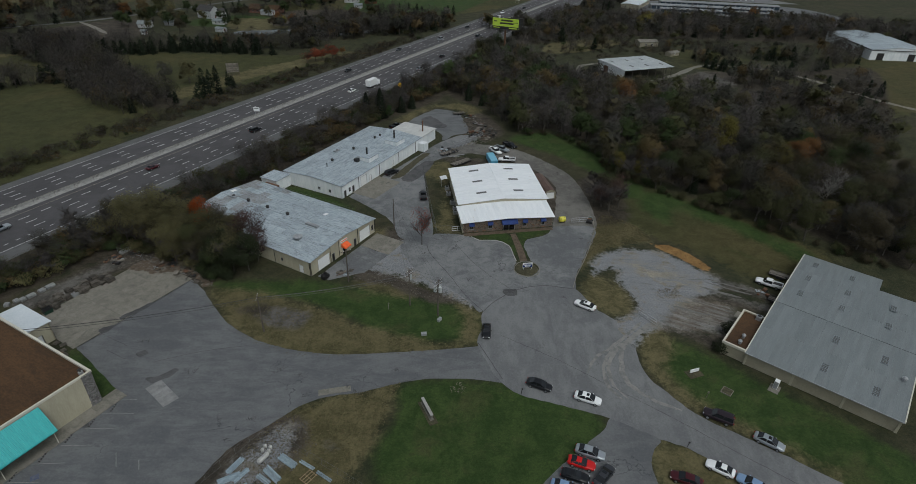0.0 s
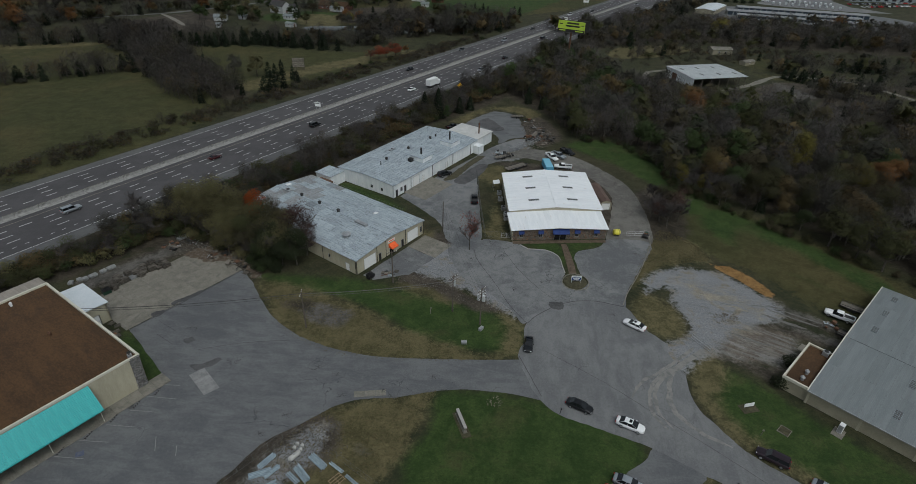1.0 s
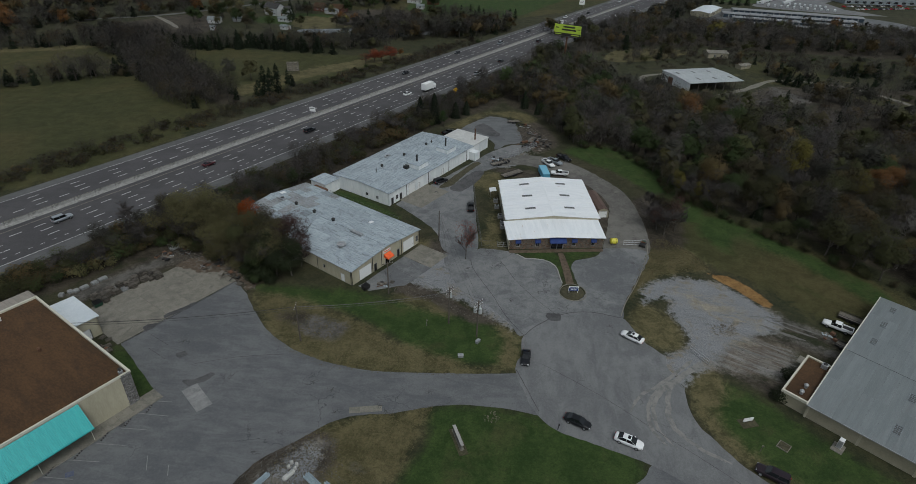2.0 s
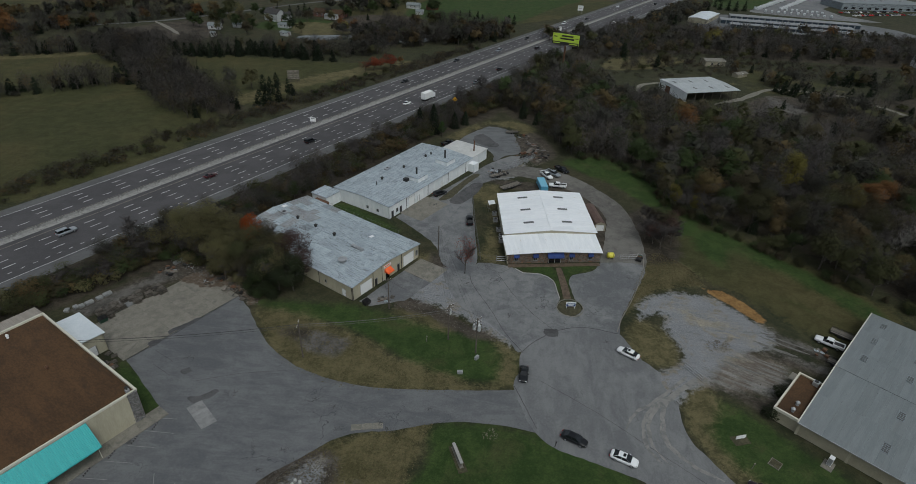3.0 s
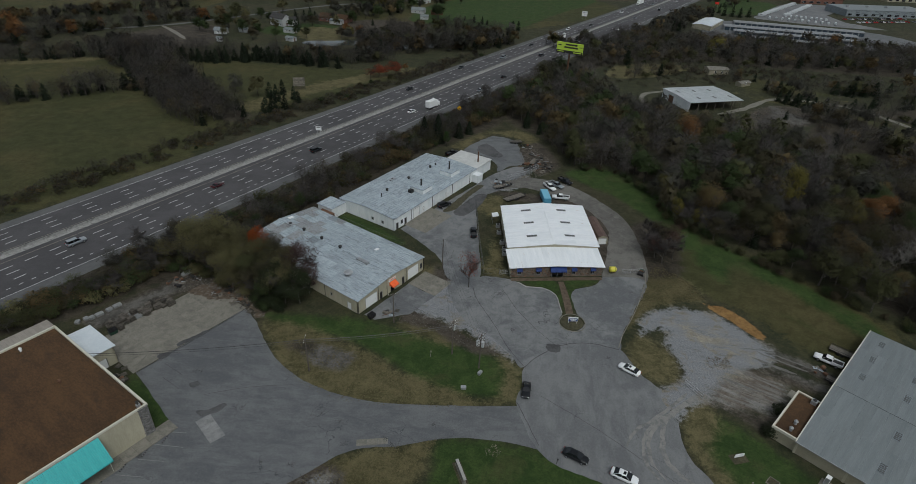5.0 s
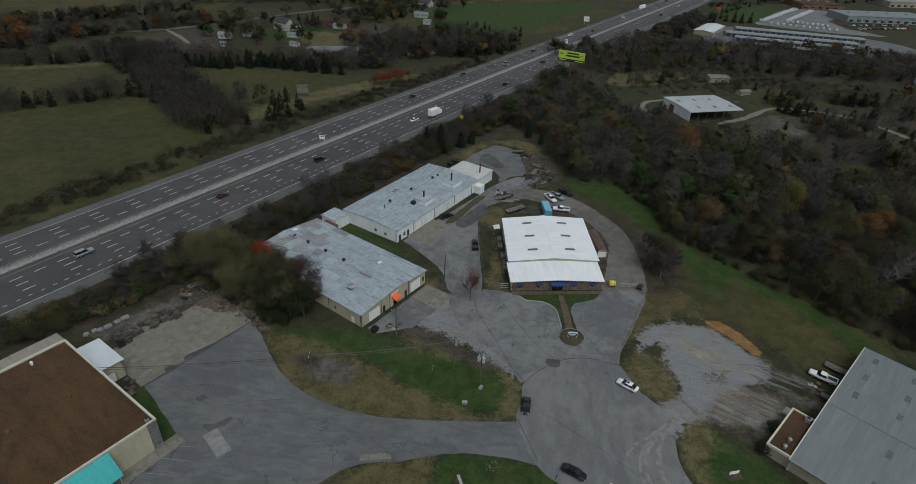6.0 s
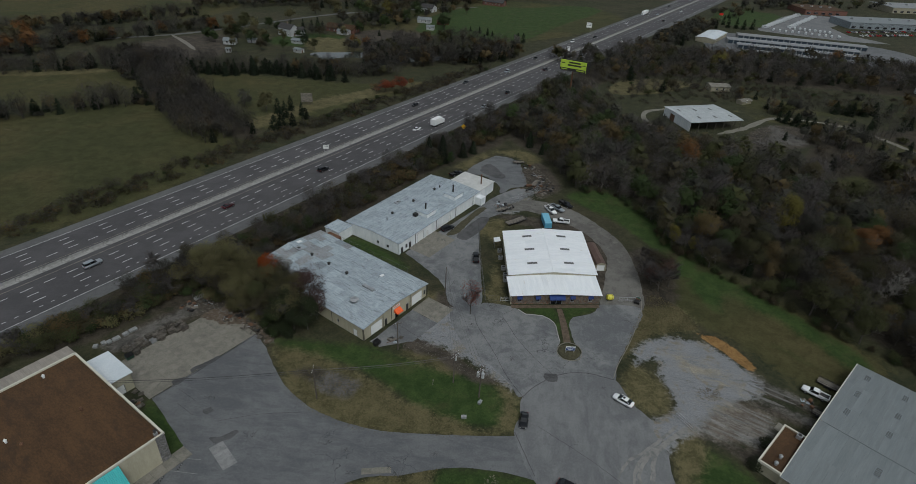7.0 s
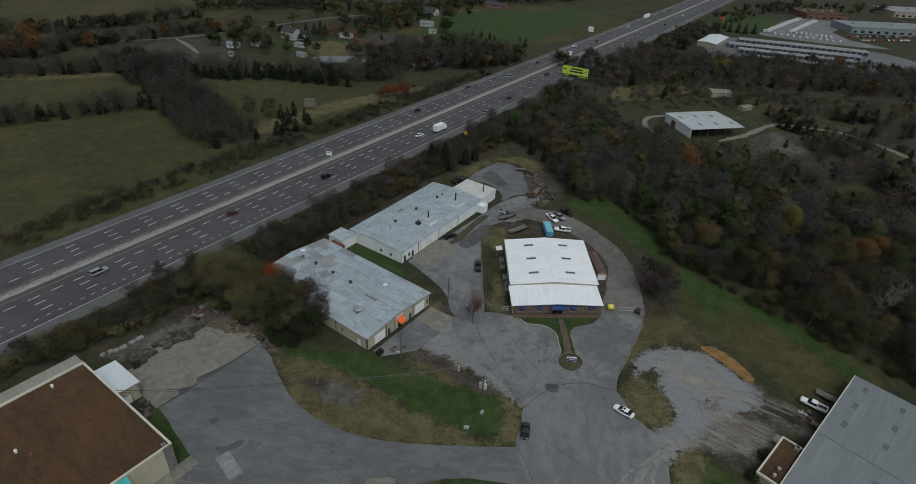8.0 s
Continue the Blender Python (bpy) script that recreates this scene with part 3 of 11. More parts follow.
REGIONS = {
    "lush": [
        [(-56, 106), (-34, 108), (-24, 106), (-12, 104), (0, 100), (5.5, 95), (5, 89), (-6, 87.8), (-14, 89), (-22, 94), (-30, 98.5), (-40, 101.5), (-50, 100)],
        [(-11, 76), (8, 77), (26, 69.5), (22, 60), (10, 47), (-8, 50), (-13, 60), (-9, 70)],
        [(41, 91), (47, 90), (56, 82), (60, 78), (80, 60), (95, 42), (70, 50), (52, 67.5), (44, 73.5), (40, 82)],
        [(18, 204), (25, 209), (34, 210), (44, 198), (50, 186), (52, 176), (58, 166), (54, 156), (46, 160), (45, 172), (35, 187), (24, 196)], [(54, 150), (60, 161), (76, 148), (90, 132), (93, 124), (84, 119), (74, 125), (64, 134)],
        [(2, 131), (13, 133), (14.5, 120), (12, 127)], [(15.5, 133.5), (25, 135.5), (18, 128), (17, 121)],
        [(-75, 81.5), (-70, 80.4), (-59.6, 74), (-60.4, 70.6), (-63, 69.6), (-74, 77.5)], [(-52, 157), (-36, 149), (-31, 142), (-56, 151)],
        [(-96, 470), (-92, 549), (-61, 600), (60, 640), (20, 540), (-14, 464), (-50, 466)], [(164, 600), (167, 625), (208, 715), (255, 680), (216, 606)],
        [(-185, 395), (-120, 400), (-130, 430), (-180, 430)],
    ],
    "dry": [
        [(-56, 103.5), (-48.4, 103.4), (-39.8, 101), (-32.2, 98.6), (-27, 96.4), (-22.1, 92.8), (-17.4, 91.3), (-10.9, 89.6), (-5.2, 88), (1, 86.8), (-10, 84.2), (-22, 82.6), (-31, 82.6), (-39, 85), (-48, 92)],
        [(-3.3, 86.5), (1.0, 89.5), (1.3, 97.3), (-2.4, 104), (3.4, 99), (6, 92), (4.5, 87.6)], [(-24.9, 107), (-20, 114), (-12, 109), (-5, 105), (-11, 102.6), (-20, 105)],
        [(-31, 66), (-26, 70.5), (-17, 73.5), (-9.6, 76.5), (-11.3, 72), (-11.7, 67), (-13, 62), (-15.3, 58), (-17, 50), (-26, 48), (-34, 56)],
        [(30, 116), (36, 124), (45, 129), (52, 131), (50, 138), (42, 145), (37, 136)],
        [(38.8, 92.4), (43, 94), (45.1, 91), (44, 86.8), (41.4, 82), (39.4, 84), (37.2, 82)], [(39.5, 91), (37.4, 84), (39, 78), (44.2, 70.8), (52, 65.2), (62, 57.6), (63, 59.5), (51, 69), (43.5, 76), (40.5, 83)], [(33, 63), (36, 65), (44, 60), (44, 54), (34, 55)],
        [(-14, 172), (-4, 180), (-4, 160), (-6, 140), (-7, 133), (-1, 133), (-4, 150), (-7, 165)],
        [(-24, 134), (-18, 131), (-16, 127), (-22, 131)], [(-27, 220), (-15, 240), (0, 244), (8, 236), (3, 228), (-2, 235), (-13, 238), (-23, 218)], [(30, 103), (33, 99), (38.5, 99.5), (40, 107), (38, 110), (33, 114), (29.5, 112)], [(-168, 428), (-135, 416), (-126, 388), (-153, 385)],
        [(132, 255), (150, 246), (170, 256), (160, 270), (140, 268)], [(45, 345), (60, 378), (100, 385), (95, 370), (70, 350)], [(-150, 400), (-120, 396), (-100, 440), (-125, 450)],
        [(-300, 283), (-250, 305), (-240, 309), (-240, 300), (-290, 276)], [(-128, 232), (-100, 280), (-62, 330), (-72, 332), (-112, 285), (-134, 240)], [(114, 330), (132, 336), (160, 336), (176, 322), (172, 332), (150, 342), (118, 338)], [(128, 262), (150, 282), (176, 296), (190, 290), (196, 270), (186, 280), (166, 276), (146, 262)],
    ],
    "field": [
        [(-400, 150), (-165, 130), (-120, 215), (-180, 262), (-260, 215), (-400, 190)], [(-300, 275), (-235, 240), (-190, 270), (-240, 305)],
        [(-180, 275), (-120, 240), (-60, 330), (-100, 320), (-200, 315)], [(-380, 390), (-270, 465), (-300, 560), (-480, 450)],
        [(-150, 430), (0, 470), (80, 620), (-100, 620)], [(42, 141), (50, 135), (60, 128), (72, 115), (84, 114), (97, 124), (92, 134), (76, 150), (60, 165), (52, 157), (44, 150)], [(180, 240), (260, 300), (300, 360), (270, 420), (200, 330)],
    ],
    "leaf": [
        [(22, 217), (37, 213), (51, 199), (56, 180), (64, 171), (80, 157), (92, 144), (104, 130), (122, 119), (150, 150), (160, 210), (130, 235), (126, 258), (75, 275), (45, 310), (15, 345), (-8, 262), (12, 235)],
        [(-122, 90), (-106, 118), (-92, 150), (-72, 186), (-55, 222), (-25, 283), (-8, 258), (-30, 222), (-44, 197), (-56, 163), (-76, 133), (-52, 110), (-68, 114), (-88, 112), (-104, 92)],
        [(37, 140), (48, 142), (49, 158), (40, 160)], [(-235, 322), (-190, 284), (-158, 252), (-126, 226), (-120, 236), (-150, 262), (-180, 296), (-215, 326)],
        [(20, 350), (40, 400), (120, 440), (330, 440), (330, 400), (160, 395), (110, 400), (60, 385), (30, 345)],
        [(126, 258), (150, 300), (185, 318), (230, 330), (200, 265), (160, 210), (150, 240)],
    ],
    "dirt": [
        [(44, 94.6), (48, 94), (53, 93), (57, 92.6), (56, 88), (60, 83.6), (59.4, 82.6), (54.4, 87), (51.6, 90), (47.8, 92.4)], [(60, 112), (66, 111.5), (74, 106.5), (73, 105), (65, 108.5)], [(57, 107), (64, 106), (70, 102.5), (69, 101.2), (62, 103.5)], [(-25, 109), (-21, 114), (-10, 108), (-3, 104), (1, 102), (-6, 101), (-16, 107)],
        [(-40, 57), (-34, 66), (-27, 68), (-24, 62), (-30, 53), (-38, 48)], [(-19, 134), (-13, 129), (-5, 128), (-5, 125), (-13, 124), (-19, 128)],
        [(27, 139), (34, 140), (36, 158), (32, 172), (24, 180), (0, 184), (-8, 182), (22, 170), (27, 160)], [(8, 200), (16, 210), (8, 232), (0, 222), (4, 208)],
        [(-84, 112), (-66, 108), (-60, 104), (-58, 108), (-68, 117), (-82, 118)], [(-91, 94), (-78, 112), (-70, 113), (-82, 118), (-96, 98)], [(104, 272), (140, 286), (150, 305), (128, 312), (108, 290)],
        [(38, 155), (43, 155.4), (48, 169), (38, 169)], [(25, 140), (28, 142), (29, 165), (26, 170), (24, 160)], [(-268, 360), (-231, 410), (-199, 354), (-214, 340), (-236, 336)], [(-142, 438), (-125, 466), (-77, 463), (-82, 441), (-126, 400)], [(-48, 96.5), (-42, 99), (-38, 96), (-43, 94)],
    ],
    "gravel": [
        [(-36, 52), (-34, 58), (-31.5, 63), (-28, 65.4), (-26.6, 63), (-27.4, 58.6), (-30, 54), (-33, 50)],
        [(33, 118), (36, 122.5), (43.5, 126.4), (51, 125.6), (56, 122.8), (60, 117.6), (63.4, 111.6), (60, 108.2), (57, 106.4), (53, 103.6), (50, 100), (46, 96.6), (43.4, 95.2), (39.4, 92.2), (37.2, 88.4), (32, 88), (32, 96), (36.6, 97.2), (40.2, 99.5), (41, 104.1), (39.6, 108.7), (38.4, 112.1), (40.4, 116.2), (37.6, 117), (33.2, 114)],
        [(-23, 115), (-14, 128), (-9, 127), (0, 107), (4, 100), (-4, 105.5), (-14, 111)], [(-90, 96), (-86, 102), (-84, 101), (-88, 95)],
        [(-12, 186), (-3, 193), (4, 199), (3, 190), (-4, 184)],
    ],
    "mud": [[(44, 95.6), (46.5, 99), (49.5, 103), (56, 106.6), (60.4, 105.3), (61.6, 101), (60.8, 97.8), (58, 94.6), (52.9, 93), (47.8, 93.8)]],
    "glade": [[(127, 240), (146, 253), (147, 237), (134, 216), (123, 221)], [(121, 330), (164, 317), (190, 294), (178, 270), (159, 305), (120, 321)], [(117, 344), (137, 366), (158, 350), (175, 335)], [(60, 131), (72, 127), (82, 118), (88, 121), (80, 134), (70, 144), (62, 148)]],
    "bare": [[(58, 114), (66, 110.2), (73, 106.2), (73.6, 107.4), (66, 112.6), (59, 117)], [(58, 108), (64, 105.2), (71, 101.4), (71.5, 102.8), (64, 107.4)], [(108, 282), (121, 293.5), (127, 312), (133, 301), (139, 287), (126, 284)], [(-43, 94.7), (-39.6, 98), (-31, 95.4), (-32.6, 91), (-37.6, 90.8)], [(-92, 94.5), (-84, 108), (-80, 113), (-84, 114), (-90, 105), (-96, 96)], [(-29.3, 65.2), (-25.2, 66), (-27.9, 62.5), (-31, 58), (-33, 53), (-37, 52), (-33.4, 60.5)], [(-21, 62.5), (-18.6, 61.2), (-20, 60.6)]],
    "tan": [[(42, 121.5), (47, 120.5), (52, 117), (57, 112.4), (58, 108.8), (53, 110.4), (48, 113.4), (43.5, 117)], [(46, 104.4), (51, 105.4), (54, 104), (49, 102)]],
    "sand": [[(51, 129.6), (56, 129), (61.2, 123), (63.6, 118.2), (61.2, 117.2), (56, 123.6)]],
}


def build_ground():
    gx, gy = spread(-112, 112, 1.2, 4200, 1.10), spread(42, 236, 1.2, 4200, 1.10)
    X, Y = np.meshgrid(gx, gy)
    nx, ny = len(gx), len(gy)
    Z = np.zeros(X.shape)
    far = np.clip((np.hypot(X, Y - 150) - 500) / 1500, 0, 1)
    Z += far * 8 * (np.sin(X / 310.0) + np.cos(Y / 270.0))
    co = np.stack([X, Y, Z], -1).reshape(-1, 3)
    i = np.arange(nx * ny).reshape(ny, nx)
    quads = np.stack([i[:-1, :-1], i[:-1, 1:], i[1:, 1:], i[1:, :-1]], -1).reshape(-1, 4)
    me = bpy.data.meshes.new("ground")
    me.from_pydata(co.tolist(), [], quads.tolist())
    for key, outlines in REGIONS.items():
        d = np.full(X.shape, -50.0)
        for k, o in enumerate(outlines):
            d = np.maximum(d, inside_distance(X, Y, curved(o, 3.0)))
        a = me.attributes.new(key, "FLOAT", "POINT")
        a.data.foreach_set("value", np.clip(d, -12, 12).ravel().astype(np.float32))
    g = piece("ground", me, M["ground"])
    tagged(g, "grass, bare earth and gravel of a flat roadside estate", "ground", kind="structure")


build_ground()


# ---- roads and paved lots ----
def paved(name, outline, z, material, label, category="pavement", rough=0.25, seed=1, step=1.2, sharp=()):
    ob = prism(name, curved(outline, step, rough, seed, sharp=sharp), -0.3, z, M[material])
    return tagged(ob, label, category, kind="structure")


LOT_W = [(-74.8, 83), (-62, 107), (-57.3, 102.7), (-52.3, 96.3), (-46, 90.2), (-38.8, 86.2), (-31.5, 84.1), (-22, 83.4), (-8, 85), (2.3, 86.5), (9, 88), (11, 76.8),
         (2.3, 77.8), (-7.2, 77.1), (-17.1, 73.6), (-25.3, 71.3), (-32.1, 64.8), (-36.6, 60), (-39.4, 53.8), (-48, 41), (-70, 28), (-95, 20), (-84, 26), (-59.8, 71.4)]
paved("pavement", LOT_W, 0.030, "lot", "worn grey asphalt of a large shop parking lot", seed=3, sharp=(0, 1, 2, 10, 11, 20, 21, 22, 23))
STREET = [(8.9, 77.2), (12.4, 74.1), (18.4, 72.3), (27.3, 69.4), (35.3, 65.2), (39.7, 63.2), (46, 58), (85, 12), (135, -45), (165, -32), (100, 26), (61.9, 57.6),
          (51.2, 65.4), (44.2, 70.1), (40.6, 74.6), (37.4, 79.5), (36.6, 84), (36.8, 88.0), (35.3, 91.3), (34.4, 94.2), (34.9, 96.5), (30.9, 101.1), (27.3, 108.2), (21, 109), (16, 108), (12, 105.5), (8, 101.5), (5.5, 97), (5.6, 93), (4.4, 88.2), (6.5, 82)]
paved("road", STREET, 0.038, "street", "pale grey asphalt street ending in a turning circle", "road", seed=5, sharp=(8, 9, 17, 20))
DRIVE = [(5.2, 98), (3, 101.5), (-3, 108), (-9, 112), (-14, 121), (-15, 127), (-9, 127.5), (-6.5, 131.2), (1, 131.2), (3.8, 129.6), (6, 128.5), (9.9, 128.8), (13.2, 126.3), (14.3, 121), (14.5, 118.5), (13.7, 115.2),
         (16.9, 112.2), (20.2, 116), (18.3, 119.5), (17.2, 127), (18.4, 129.8), (23.7, 132.6), (26.5, 137), (37.6, 137), (32.7, 122.9), (28.5, 113), (27.2, 107.2), (21, 108.4), (16, 107.4), (12, 105), (8, 101)]
paved("pavement", DRIVE, 0.026, "drive", "pale patched asphalt forecourt round a small sign island", seed=7)
YARD = [(-33.6, 151.6), (-13, 188.8), (-8, 198), (0, 206), (5, 203), (-2, 192), (-6, 184), (-12, 176), (-11.6, 165), (-9, 147), (-7, 131.5), (-9, 127), (-15.5, 128.5), (-19.5, 138), (-27.5, 146.5)]
paved("pavement", YARD, 0.022, "drive", "pale asphalt yard beside a long white workshop", seed=9, sharp=(0, 1))
BACKLOT = [(-22.5, 216), (-12.5, 235), (-2.8, 232.5), (0.5, 222), (2.5, 209), (-3, 205.6), (-7, 200), (-8.4, 207), (-15, 214)]
paved("pavement", BACKLOT, 0.018, "lot", "worn pale asphalt back lot beside scrap", seed=13, rough=0.6)
LOOP = [(26.5, 135.5), (37.6, 136), (38.6, 158), (34.6, 174.5), (20, 192.5), (5, 197), (-3, 192), (-5, 185.5), (4, 188), (21.5, 178.6), (29.5, 165), (28.6, 150)]
paved("pavement", LOOP, 0.024, "loop", "brown-stained worn asphalt drive round the hall", seed=15, rough=0.4)
PARKING = [(22.2, 63.2), (26.6, 67.4), (28, 69.6), (35.6, 65.6), (33.8, 63.1), (32.5, 60.2), (32.6, 52), (34, 20), (4, 20), (12, 52)]
paved("pavement", PARKING, 0.024, "lot", "grey asphalt car park beside a lawn", seed=11)


# ---- motorway ----
HD, HN, HO = Vector((0.446, 0.895, 0)), Vector((0.895, -0.446, 0)), Vector((-94, 200, 0))


def strip(bm, n0, n1, s0, s1, z0, z1):
    c = [HO + HN * n + HD * s for n, s in ((n0, s0), (n1, s0), (n1, s1), (n0, s1))]
    lo = [bm.verts.new((p.x, p.y, z0)) for p in c]
    hi = [bm.verts.new((p.x, p.y, z1)) for p in c]
    bm.faces.new(hi)
    for k in range(4):
        bm.faces.new((lo[k], lo[(k + 1) % 4], hi[(k + 1) % 4], hi[k]))


def strips(name, rows, material, label, category, kind="structure"):
    bm = bmesh.new()
    for r in rows:
        strip(bm, *r)
    bmesh.ops.recalc_face_normals(bm, faces=bm.faces[:])
    return tagged(part(name, bm, M[material]), label, category, kind=kind)


strips("road", [(-18.6, 25.6, -600, 1500, -0.3, 0.04)], "shoulder", "grey asphalt shoulders of an eight-lane motorway", "road")
strips("road", [(-14.6, -0.6, -600, 1500, 0.0, 0.048), (2.2, 20.6, -600, 1500, 0.0, 0.048)], "motorway", "dark asphalt carriageways of an eight-lane motorway", "road")
LINES = [(n, n + 0.14, -600, 1500, 0.0, 0.056) for n in (-14.7, 20.5)]
P = 11.85
for n, period, start in ((-11.6, P, -88.0), (-8.6, P, -88.1), (-5.5, P / 2, -88.3), (7.4, P / 2, -71.0), (10.75, P, -70.9), (14.15, P, -70.7)):
    k0, k1 = int(-420 / period), int(900 / period)
    LINES += [(n - 0.11, n + 0.11, start + k * period - 1.5, start + k * period + 1.5, 0.0, 0.056) for k in range(k0, k1)]
LINES += [(17.5, 17.68, -70 + k * 2.9, -69 + k * 2.9, 0.0, 0.056) for k in range(-60, 160)]
strips("lane_marking", LINES, "line_white", "white painted lane dashes and edge lines", "road marking", "stuff")
strips("lane_marking", [(-1.95, -1.82, -600, 1500, 0, 0.056), (4.1, 4.26, -600, 1500, 0, 0.056)], "line_inner", "faded pale yellow painted inner edge lines", "road marking", "stuff")


def median_barrier():
    root = thing("median_barrier", Matrix.Translation((0, 0, 0)), "stained pale concrete median barrier between carriageways", "barrier", kind="structure")
    prof = [(-0.42, 0.04), (-0.38, 0.2), (-0.16, 0.45), (-0.1, 1.15), (0.1, 1.15), (0.16, 0.45), (0.38, 0.2), (0.42, 0.04)]
    bm = bmesh.new()
    a = [bm.verts.new((n, 0, z)) for n, z in prof]
    b = [bm.verts.new((n, 5.92, z)) for n, z in prof]
    for k in range(len(prof) - 1):
        bm.faces.new((a[k], a[k + 1], b[k + 1], b[k]))
    bm.faces.new(a[::-1])
    bm.faces.new(b)
    me = bpy.data.meshes.new("barrier_segment")
    bmesh.ops.recalc_face_normals(bm, faces=bm.faces[:])
    bm.to_mesh(me)
    bm.free()
    ang = math.atan2(HD.y, HD.x) - math.pi / 2
    for k in range(-50, 110):
        p = HO + HN * 0.95 + HD * (k * 6.0)
        piece("barrier_segment", me, M["barrier"], root, m=Matrix.Translation(p) @ Matrix.Rotation(ang, 4, "Z"))
    strips("median_strip", [(-0.2, 2.1, -600, 1500, 0, 0.062)], "barrier", "stained concrete strip under the median barrier", "median")


median_barrier()


# ---- buildings ----
def wall(name, parent, p0, p1, tops, material, openings=(), thick=0.25, base=-0.1, label=""):
    """An upright wall from p0 to p1. tops: (distance, height) along it; openings: (from, to, sill, head)."""
    p0, p1 = Vector((*p0, 0)), Vector((*p1, 0))
    length = (p1 - p0).length
    d = (p1 - p0) / length
    n = Vector((d.y, -d.x, 0))
    cuts = sorted({min(c, length) for c in (0.0, length, *[t[0] for t in tops], *[o[0] for o in openings], *[o[1] for o in openings])})
    heights = [float(np.interp(c, [t[0] for t in tops], [t[1] for t in tops])) for c in cuts]
    bm = bmesh.new()

    def cell(a, b, za, zb, ta, tb):
        v = []
        for off in (0.0, -thick):
            for s, z in ((a, za), (b, zb), (b, tb), (a, ta)):
                q = p0 + d * s + n * off
                v.append(bm.verts.new((q.x, q.y, z)))
        for f in ((0, 1, 2, 3), (7, 6, 5, 4), (0, 4, 5, 1), (1, 5, 6, 2), (2, 6, 7, 3), (3, 7, 4, 0)):
            bm.faces.new([v[i] for i in f])

    for a, b, ha, hb in zip(cuts, cuts[1:], heights, heights[1:]):
        if b - a < 1e-4:
            continue
        holes = sorted((o[2], o[3]) for o in openings if o[0] - 1e-4 <= a and b <= o[1] + 1e-4)
        z = base
        for sill, top in holes:
            if sill > z + 0.01:
                cell(a, b, z, z, sill, sill)
            z = top
        cell(a, b, z, z, ha, hb)
    bmesh.ops.remove_doubles(bm, verts=bm.verts[:], dist=0.002)
    bmesh.ops.recalc_face_normals(bm, faces=bm.faces[:])
    return part(name, bm, material, parent, label)


def slope(parent, q00, q10, q01, cols, rows, material, thick=0.12, rib=0.0, name="roof_panel", gap=0.05, skip=None, proud=0.05, other=None):
    """A roof slope of separate sheets from corner q00 along q10 (eave) and q01 (up the slope)."""
    q00, q10, q01 = Vector(q00), Vector(q10), Vector(q01)
    ex, ey = (q10 - q00), (q01 - q00)
    w, h = ex.length / cols, ey.length / rows
    ux, uy = ex.normalized(), ey.normalized()
    uz = ux.cross(uy).normalized()
    if uz.z < 0:
        uz = -uz
    k = int(w / rib) if rib else 0
    prof = [(gap / 2, -thick), (gap / 2, 0.0)]
    for j in range(k):
        x = (j + 0.5) * w / k
        prof += [(x - 0.05, 0.0), (x - 0.03, proud), (x + 0.03, proud), (x + 0.05, 0.0)]
    prof += [(w - gap / 2, 0.0), (w - gap / 2, -thick)]
    bm = bmesh.new()
    a = [bm.verts.new((x, -0.03, z)) for x, z in prof]
    b = [bm.verts.new((x, h - 0.02, z)) for x, z in prof]
    for j in range(len(prof)):
        bm.faces.new((a[j], a[(j + 1) % len(prof)], b[(j + 1) % len(prof)], b[j]))
    bm.faces.new(a[::-1])
    bm.faces.new(b)
    bmesh.ops.recalc_face_normals(bm, faces=bm.faces[:])
    me = bpy.data.meshes.new(name)
    bm.to_mesh(me)
    bm.free()
    rot = Matrix((ux, uy, uz)).transposed().to_4x4()
    for i in range(cols):
        for j in range(rows):
            if skip and skip(i, j):
                continue
            m = Matrix.Translation(q00 + ux * (i * w) + uy * (j * h) + uz * (0.012 * ((i + 2 * j) % 3))) @ rot
            swap = other(i, j) if other else None
            if swap:
                worn = me.copy()
                worn.materials.clear()
                piece(name, worn, swap, parent, m=m)
            else:
                piece(name, me, material, parent, m=m)


def rusty(i, j, seed):
    """Which sheets of the old workshop's roof have gone rusty, pale or dull."""
    r = random.Random(i * 31 + j * 7 + seed)
    if i > 9 and r.random() < 0.15 + 0.1 * (i - 9):
        return M["roof_rusty"]
    u = r.random()
    return M["roof_dull"] if u < 0.03 else None


def slab_under(parent, pts, material, thick=0.1, name="roof_deck"):
    bm = bmesh.new()
    hi = [bm.verts.new(p) for p in pts]
    lo = [bm.verts.new((p[0], p[1], p[2] - thick)) for p in pts]
    bm.faces.new(hi)
    bm.faces.new(lo[::-1])
    for k in range(len(pts)):
        bm.faces.new((hi[k], lo[k], lo[(k + 1) % len(pts)], hi[(k + 1) % len(pts)]))
    bmesh.ops.recalc_face_normals(bm, faces=bm.faces[:])
    return part(name, bm, material, parent)


